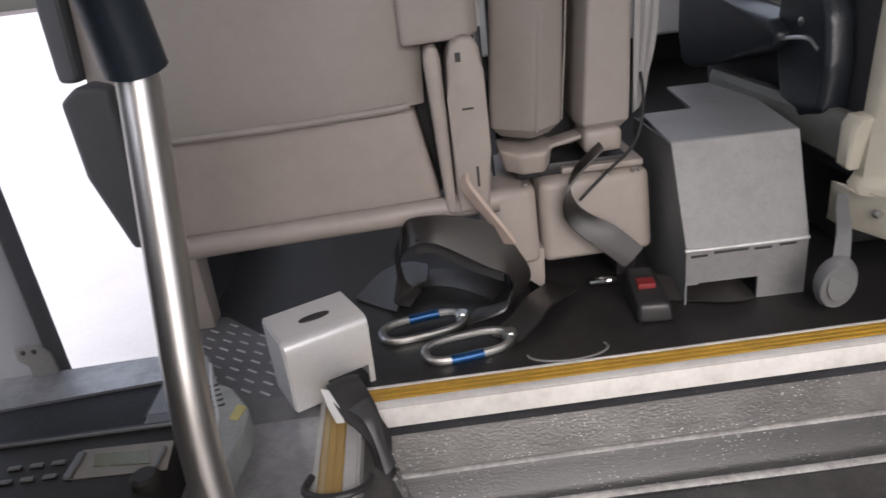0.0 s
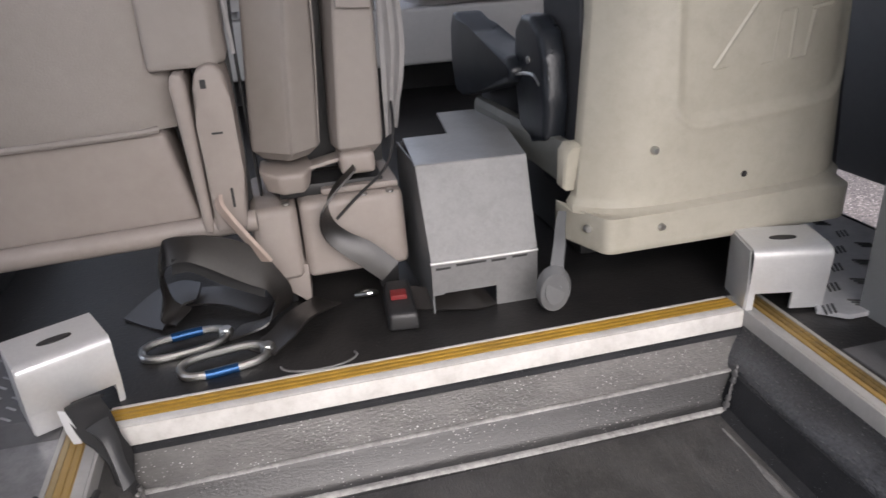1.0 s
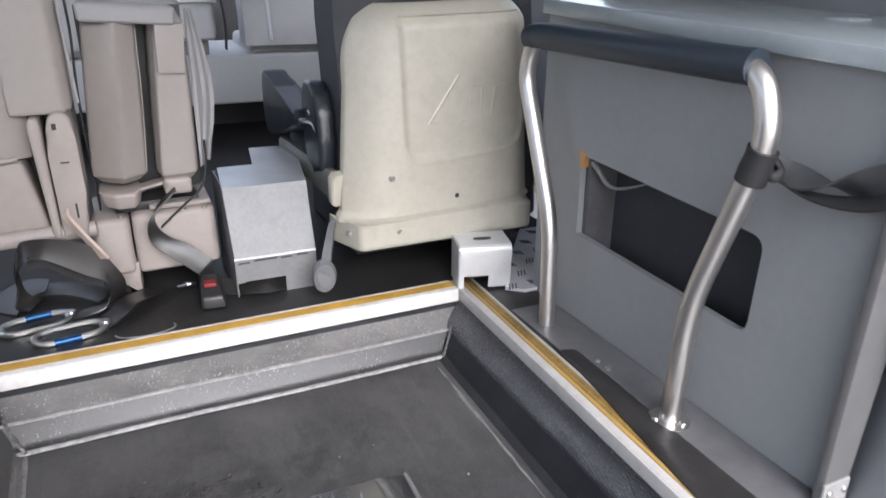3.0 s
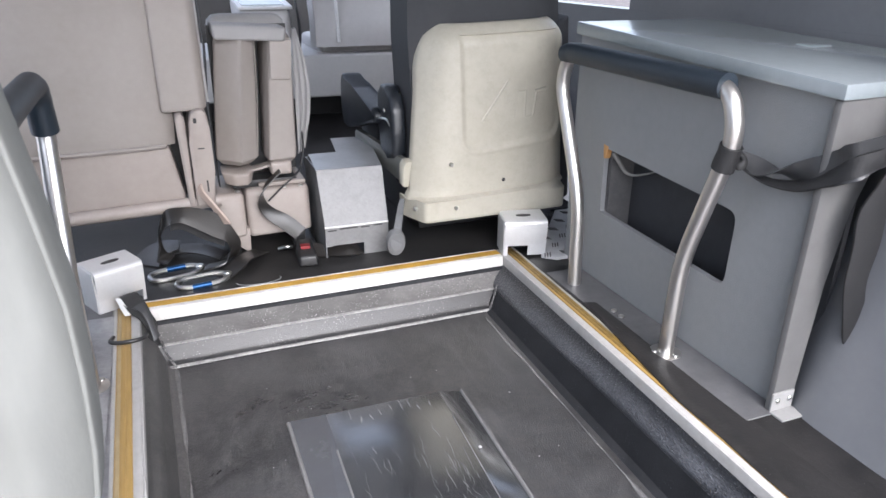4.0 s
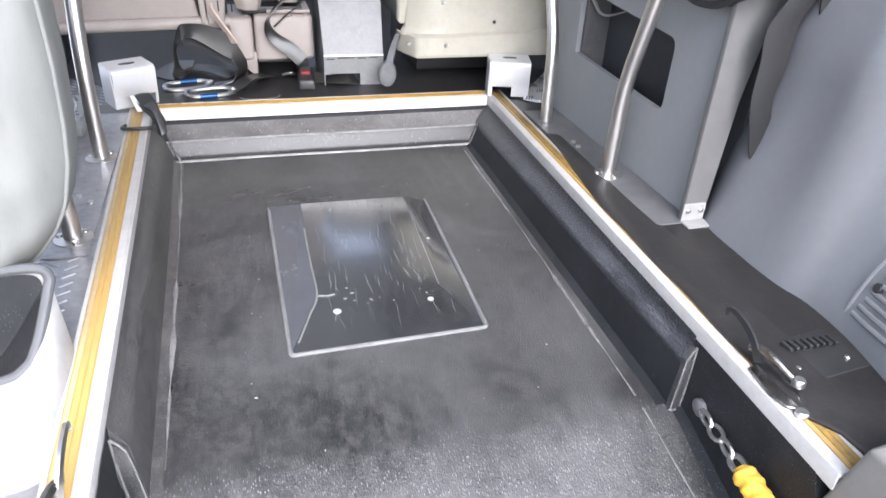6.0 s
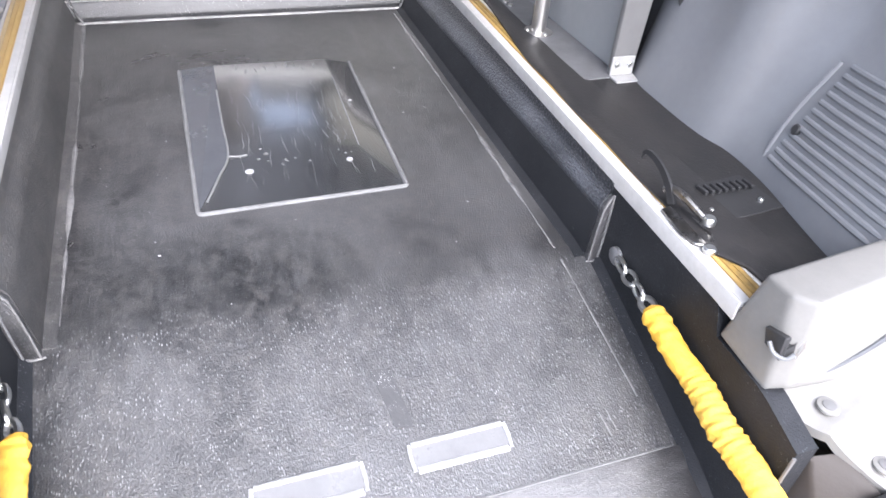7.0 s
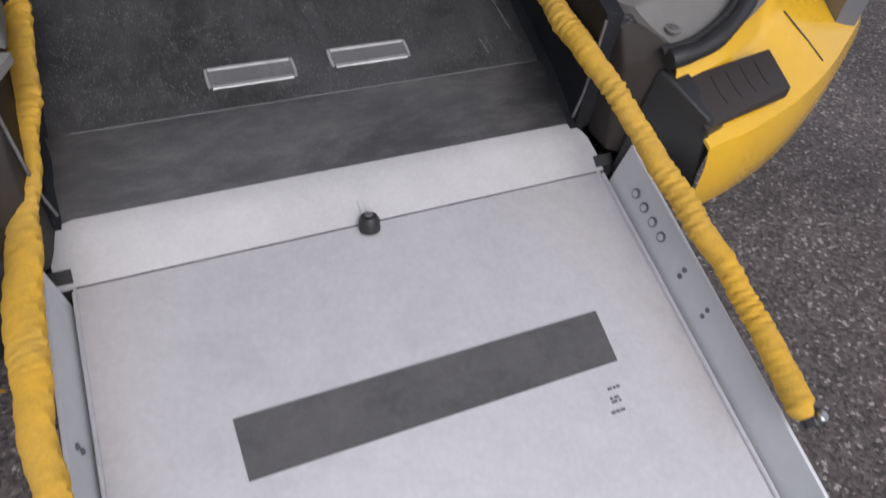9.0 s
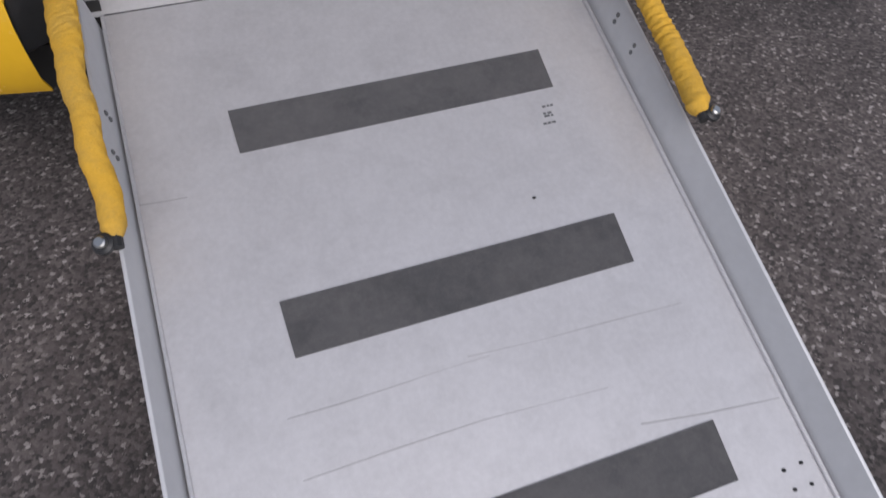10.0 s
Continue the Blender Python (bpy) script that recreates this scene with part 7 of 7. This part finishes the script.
        a_, c_ = p0.lerp(p1, 0.25), p0.lerp(p1, 0.85)
        bm = B()
        tube(bm, spline([(a_.x + s * 0.004, a_.y, -0.1465 + 0.36 * (a_.y + 1.495)), (a_.lerp(c_, 0.3).x, a_.lerp(c_, 0.3).y, -0.1465 + 0.36 * (a_.lerp(c_, 0.3).y + 1.495)), (c_.x, c_.y, -0.1465 + 0.36 * (c_.y + 1.495))], 4), 0.0014, 6)
        part("groove", bm, M_WEBDARK, pad)
    bm = B()
    hexa(bm, [(X(0.0), -1.52, -0.33), (X(0.075), -1.52, -0.33), (X(0.1), -1.6, -0.3), (X(0.085), -1.625, -0.305)], [(X(0.035), -1.515, -0.14), (X(0.085), -1.525, -0.148), (X(0.12), -1.6, -0.2), (X(0.07), -1.612, -0.175)], 0.008, 3)
    part("corner_block", bm, M_BLACK, b, "black plastic corner block")
    bm = B()
    g0, g1 = rows[17], rows[14]
    tube(bm, [Vector(g0[2]) + Vector((0, 0, 0.001)), Vector(g0[3]).lerp(Vector(g1[3]), 0.25) + Vector((0, 0, 0.001)), Vector(g0[4]).lerp(Vector(g1[4]), 0.45) + Vector((0, 0, 0.001))], 0.0016, 6)
    part("panel_gap", bm, M_BLACK, b)


rear_corner(1, 0.826, "right")
rear_corner(-1, 0.012, "left")

# under the bay floor, closing the body behind the ramp
bm = B()
box(bm, -0.02, 0.86, -1.44, -1.36, -0.6, -0.34)
solid("underbody", bm, M_BLACK, "dark underside of the van", "underbody", kind="structure")
for s, x0, x1 in ((1, 0.87, 1.36), (-1, -0.54, -0.03)):
    bm = B()
    box(bm, x0 + (0.1 if s < 0 else 0), x1 - (0.1 if s > 0 else 0), -1.44, -1.3, -0.37, -0.24)
    # Added black filler: keeps the bright ground out of the gap beside the ramp.
    box(bm, -0.12 if s < 0 else 0.858, -0.018 if s < 0 else 0.96, -1.5, -1.3, -0.45, -0.371)
    solid("rear_crossmember", bm, M_BLACK, "black body and added filler behind the bumper", "body", kind="structure")

# ==== things: left side ====
t = thing("covered_seat", (-0.25, -0.85, -0.006), "folded seat under a pale grey fabric cover", "covered seat")
EDGE = ((0.03, -0.2), (0.043, -0.175), (0.06, -0.132), (0.085, -0.094), (0.11, -0.062), (0.145, -0.034), (0.18, -0.016), (0.23, -0.003), (0.28, 0.003), (0.35, 0.0065), (0.42, 0.006), (0.5, -0.003), (0.6, -0.018), (0.7, -0.028), (0.95, -0.05))


def cover_edge(z):
    """Outer edge of the cover at a height."""
    return float(np.interp(z, [e[0] for e in EDGE], [e[1] for e in EDGE]))


def cover_point(z, a):
    """A point of the draped cover: boxy in plan, with slack folds that die out towards its edge."""
    rx, ry = cover_edge(z) + 0.27, 0.045 + 0.03 * min(1, (z - 0.03) / 0.12)
    c, s_ = math.cos(a), math.sin(a)
    slack = max(0, -s_) * (0.014 * math.sin(14 * (c * rx) + 2.2 * z + 1.5 * math.sin(3 * z)) + 0.008 * math.sin(38 * c * rx - 7 * z + 2 * math.sin(6 * z)) + 0.003 * math.sin(33 * z + 11 * c * rx) + 0.003 * math.sin(83 * c * rx + 13 * z))
    hem = max(0, 1 - (z - 0.03) / 0.16)
    slack += 0.0035 * hem * math.sin(95 * c * rx + 5 * z)
    # sagging folds where the cloth gathers above its hem
    slack += max(0, -s_) * 0.006 * math.exp(-((z - 0.13) / 0.09) ** 2) * math.sin(70 * z - 16 * c * rx + 1.5 * math.sin(12 * c * rx))
    c, s_ = math.copysign(abs(c) ** 0.55, c), math.copysign(abs(s_) ** 0.6, s_)
    return (-0.27 + rx * c, -0.82 + (ry + slack) * s_ - 0.02 * (1 - abs(c) ** 3), z)


bm = B()
rows = []
for i in range(60):
    z = 0.03 + 0.92 * (i / 59) ** 1.25
    rows.append([cover_point(z, -0.75 * math.pi + 1.5 * math.pi * j / 90) for j in range(91)])
sheet(bm, rows, 0.006, (0, 1, 0))
part("fabric_cover", bm, M_COVER, t)
bm = B()
tube(bm, [cover_point(0.032 + 0.9 * (i / 70) ** 1.25, -0.24) for i in range(71)], 0.0032, 8)
part("piping", bm, M_COVER, t, "corded seam along the cover edge")
bm = B()
box(bm, -0.42, -0.12, -0.85, -0.79, 0.16, 0.9, 0.02)
part("seat_body", bm, M_PANEL, t)
bm = B()
box(bm, -0.45, -0.19, -0.86, -0.76, -0.006, 0.16, 0.012)
part("seat_base", bm, M_BLACK, t, "black seat base")

t = thing("storage_bin", (-0.15, -1.0, -0.006), "pale grey open plastic bin with a dark rubber rim", "bin")
RIM = [Vector(p) for p in ((-0.3, -0.905, 0.118), (-0.12, -0.892, 0.116), (-0.062, -0.888, 0.114), (-0.049, -0.888, 0.1), (-0.052, -0.896, 0.085), (-0.058, -0.918, 0.062), (-0.066, -0.942, 0.038), (-0.08, -0.958, 0.018), (-0.12, -0.97, 0.01), (-0.3, -0.98, 0.01))]
rim_line = spline(RIM, 5)
low_line = spline([(-0.3, -0.9, -0.006), (-0.12, -0.885, -0.006), (-0.055, -0.885, -0.006), (-0.04, -0.9, -0.006), (-0.035, -0.925, -0.006), (-0.034, -0.98, -0.006), (-0.034, -1.04, -0.006), (-0.034, -1.115, -0.006), (-0.1, -1.135, -0.006), (-0.3, -1.14, -0.006)], 5)
bm = B()
sheet(bm, [[tuple(p.lerp(q, k / 5)) for p, q in zip(rim_line, low_line)] for k in range(6)], 0.003, (-1, 0.2, 0))
part("shell", bm, M_BIN, t)
deep = Vector((-0.2, -0.93, 0.0))
bm = B()
sheet(bm, [[tuple(p.lerp(deep, 0.06 + 0.55 * k / 6) - Vector((0, 0, 0.1 * math.sin(k / 6 * 1.4) * (0.4 + 3 * max(0, p.z - 0.05))))) for p in rim_line] for k in range(7)], 0.003, (0, 0, -1))
part("inside", bm, M_DARKWALL, t, "dark inside of the bin")
part("rim", tube(B(), rim_line, 0.0065, 10), M_SEATSIDE, t, "dark rubber rim")

# open side door: sill, track and the pale ground outside
bm = B()
box(bm, -0.56, -0.25, 0.02, 0.16, -0.05, -0.004, 0.008)
solid("door_sill", bm, M_DARKWALL, "black plastic sill of the open side door", "sill", kind="structure")
bm = B()
hexa(bm, [(-0.54, 0.1, -0.004), (-0.25, 0.128, -0.004), (-0.25, 0.2, -0.008), (-0.54, 0.19, -0.008)], [(-0.54, 0.1, 0.0), (-0.25, 0.128, 0.0), (-0.25, 0.2, -0.004), (-0.54, 0.19, -0.004)])
solid("sill_plate", bm, M_SIDEMETAL, "grey metal plate along the door sill", "plate", kind="structure")
bm = B()
box(bm, -0.62, -0.488, 0.25, 0.3, -0.3, 1.34, 0.008)
solid("door_edge", bm, M_WALL, "dark grey edge of the open sliding door", "door", kind="structure")
t = thing("door_bracket", (-0.48, 0.19, 0.012), "pale metal bracket with two holes on the sill", "bracket")
bm = B()
prism(bm, [(-0.478, -0.012), (-0.45, -0.014), (-0.438, 0.0), (-0.441, 0.028), (-0.452, 0.043), (-0.488, 0.045), (-0.488, 0.02), (-0.474, 0.014)], "y", 0.186, 0.19, 0.0015, 1)
part("plate", bm, M_QUARTER, t)
for x, z in ((-0.477, 0.035), (-0.462, 0.0345)):
    part("hole", disc(B(), (x, 0.1865, z), 0.0035, 0.002, (0, -1, 0)), M_BLACK, t)
bm = B()
box(bm, -45.0, -0.75, -3.0, 45.0, GROUND, GROUND + 0.05)
solid("pavement", bm, M_SNOW, "bright pale concrete pavement beside the van", "pavement", kind="structure")

t = thing("car_radio", (-0.31, -0.03, 0.0), "dark car radio with a dim display on the floor", "radio")
bm = B()
box(bm, -0.42, -0.19, -0.2, -0.03, -0.006, 0.047, 0.006)
part("case", bm, M_RADIO, t)
part("fascia", prism(B(), [(-0.286, -0.066), (-0.192, -0.07), (-0.186, -0.114), (-0.28, -0.11)], "z", 0.047, 0.048), M_FASCIA, t, "worn bronze fascia")
bm = B()
hexa(bm, [(-0.27, -0.076, 0.0472), (-0.213, -0.081, 0.0472), (-0.205, -0.102, 0.0472), (-0.264, -0.096, 0.0472)][::-1], [(-0.27, -0.076, 0.0488), (-0.213, -0.081, 0.0488), (-0.205, -0.102, 0.0488), (-0.264, -0.096, 0.0488)][::-1])
part("display", bm, M_LCD, t, "dim greenish display")
for k in range(2):
    for j in range(3):
        bm = B()
        box(bm, -0.355 + j * 0.022, -0.341 + j * 0.022, -0.085 - k * 0.02, -0.079 - k * 0.02, 0.0472, 0.05, 0.001, 1)
        part("button", bm, M_POST, t)
for x0, x1, y0, y1 in ((-0.288, -0.28, -0.11, -0.072), (-0.2, -0.195, -0.112, -0.08), (-0.41, -0.195, -0.045, -0.042)):
    part("fascia_rim", box(B(), x0, x1, y0, y1, 0.0472, 0.0515, 0.001, 1), M_LEVER, t)
part("knob", disc(B(), (-0.2, -0.13, 0.047), 0.014, 0.012), M_RADIO, t)

t = thing("lock_plate", (-0.18, 0.02, 0.0), "perforated grey metal lock plate on the floor", "lock part")
bm = B()
prism(bm, [(-0.245, 0.16), (-0.227, 0.136), (-0.207, 0.121), (-0.19, 0.075), (-0.181, 0.05), (-0.161, 0.042), (-0.132, -0.004), (-0.129, -0.045), (-0.136, -0.075), (-0.139, -0.105), (-0.137, -0.135),
           (-0.155, -0.13), (-0.168, -0.08), (-0.18, -0.022), (-0.205, 0.012), (-0.222, 0.06), (-0.235, 0.11)], "z", -0.006, 0.03, 0.002, 1)
body = part("body", bm, M_LOCK, t)
part("fold", tube(B(), spline([(-0.2, 0.1, 0.0302), (-0.183, 0.04, 0.0302), (-0.163, -0.02, 0.0302), (-0.158, -0.08, 0.0302), (-0.148, -0.125, 0.0302)], 5), 0.0022, 6), M_RAIL, body, "bright fold line")
bm = B()
hexa(bm, [(-0.282, 0.19, 0.0), (-0.248, 0.17, 0.0), (-0.243, 0.182, 0.0), (-0.277, 0.202, 0.0)], [(-0.282, 0.19, 0.046), (-0.248, 0.17, 0.05), (-0.243, 0.182, 0.05), (-0.277, 0.202, 0.046)], 0.002, 1)
part("tab", bm, M_PLINTH, t, "pale upright tab")
part("sticker", prism(B(), [(-0.15, -0.022), (-0.14, -0.026), (-0.134, -0.004), (-0.146, 0.004)], "z", 0.0302, 0.0312), M_PALEYELLOW, t, "pale yellow sticker")
part("pale_patch", prism(B(), [(-0.2, 0.05), (-0.178, 0.046), (-0.163, -0.004), (-0.182, -0.004)], "z", 0.0301, 0.0308), M_PLINTH, body, "pale printed patch")
for k in range(5):
    q = k / 4
    x, y = -0.196 + 0.018 * q, 0.042 - 0.042 * q
    part("slit", hexa(B(), [(x - 0.002, y, 0.0306), (x + 0.017, y + 0.006, 0.0306), (x + 0.017, y + 0.0095, 0.0306), (x - 0.002, y + 0.0035, 0.0306)],
                      [(x - 0.002, y, 0.0312), (x + 0.017, y + 0.006, 0.0312), (x + 0.017, y + 0.0095, 0.0312), (x - 0.002, y + 0.0035, 0.0312)]), M_BLACK, body)
for x, y, r in ((-0.208, 0.031, 0.008), (-0.155, -0.07, 0.0035), (-0.149, -0.09, 0.0035), (-0.175, -0.03, 0.003), (-0.226, 0.118, 0.004)):
    part("hole", disc(B(), (x, y, 0.0295), r, 0.001), M_BLACK, t)
bm = B()
tube(bm, spline([(-0.262, 0.188, 0.015), (-0.285, 0.2, 0.025), (-0.293, 0.215, 0.05), (-0.282, 0.225, 0.085)], 5), 0.0028, 8)
part("wire", bm, M_BLACK, t, "black wire loop")

# ==== things: front row, seen past the seats ====
def cab_seat(x0, x1, y, label):
    t = thing("cab_seat", ((x0 + x1) / 2, y + 0.2, 0.0), label, "seat", group="front row seats")
    bm = B()
    rows = []
    for i in range(12):
        z = 0.34 + 0.6 * i / 11
        rows.append([(x0 + (x1 - x0) * j / 10, y + 0.05 * (i / 11) - 0.05 * (1 - abs(j / 5 - 1) ** 4) * (0.75 if i else 0.5) - (0.02 if i < 3 else 0), z) for j in range(11)])
    sheet(bm, rows, 0.12, (0, 1, 0))
    part("backrest", bm, M_GREYSEAT, t)
    bm = B()
    box(bm, x0 + 0.03, x1 - 0.03, y + 0.05, y + 0.5, 0.2, 0.36, 0.03, 3)
    part("cushion", bm, M_GREYSEAT, t)
    bm = B()
    tube(bm, [(x0 + 0.09, y - 0.05, 0.36), (x0 + 0.085, y - 0.03, 0.6), (x0 + 0.085, y + 0.005, 0.95)], 0.007, 8)
    part("piping", bm, M_WHITE, t)
    return t


cab_seat(0.73, 1.25, 1.62, "grey cloth front seat with pale piping")
cab_seat(-0.35, 0.2, 1.62, "grey cloth front seat with pale piping")
bm = B()
box(bm, -0.5, 1.3, 1.58, 2.2, 0.13, 0.31, 0.012, 3)
solid("seat_plinth", bm, M_PLINTH, "grey plastic plinth below the front seats", "plinth", kind="structure")
bm = B()
box(bm, -0.5, 1.3, 1.87, 2.2, 0.0, 0.13)
solid("plinth_recess", bm, M_BLACK, "black recess under the plinth", "plinth", kind="structure")
t = thing("console_tray", (0.52, 1.75, 0.31), "grey folding tray between the front seats", "tray")
bm = B()
hexa(bm, [(0.42, 1.58, 0.36), (0.63, 1.58, 0.36), (0.63, 1.8, 0.37), (0.42, 1.8, 0.37)], [(0.42, 1.6, 0.49), (0.63, 1.6, 0.49), (0.63, 1.95, 0.53), (0.42, 1.95, 0.53)], 0.025, 3)
part("body", bm, M_GREYSEAT, t)
bm = B()
hexa(bm, [(0.42, 1.6, 0.492), (0.64, 1.6, 0.492), (0.64, 1.98, 0.532), (0.42, 1.98, 0.532)], [(0.42, 1.6, 0.505), (0.64, 1.6, 0.505), (0.64, 1.98, 0.545), (0.42, 1.98, 0.545)], 0.005)
part("rim", bm, M_WHITE, t)
bm = B()
hexa(bm, [(0.44, 1.63, 0.5), (0.61, 1.63, 0.5), (0.61, 1.94, 0.532), (0.44, 1.94, 0.532)], [(0.44, 1.63, 0.511), (0.61, 1.63, 0.511), (0.61, 1.94, 0.543), (0.44, 1.94, 0.543)])
part("surface", bm, M_TOP, t, "blue-grey tray surface")
bm = B()
box(bm, 0.46, 0.6, 1.62, 1.78, 0.305, 0.37, 0.006)
part("stem", bm, M_QUARTER, t)
bm = B()
strap(bm, spline([(0.655, 1.585, 0.33), (0.66, 1.58, 0.42), (0.652, 1.582, 0.5), (0.64, 1.6, 0.6)], 5), 0.04, 0.004)
solid("front_belt", bm, M_WEBDARK, "black seat belt stalk between the front seats", "belt")
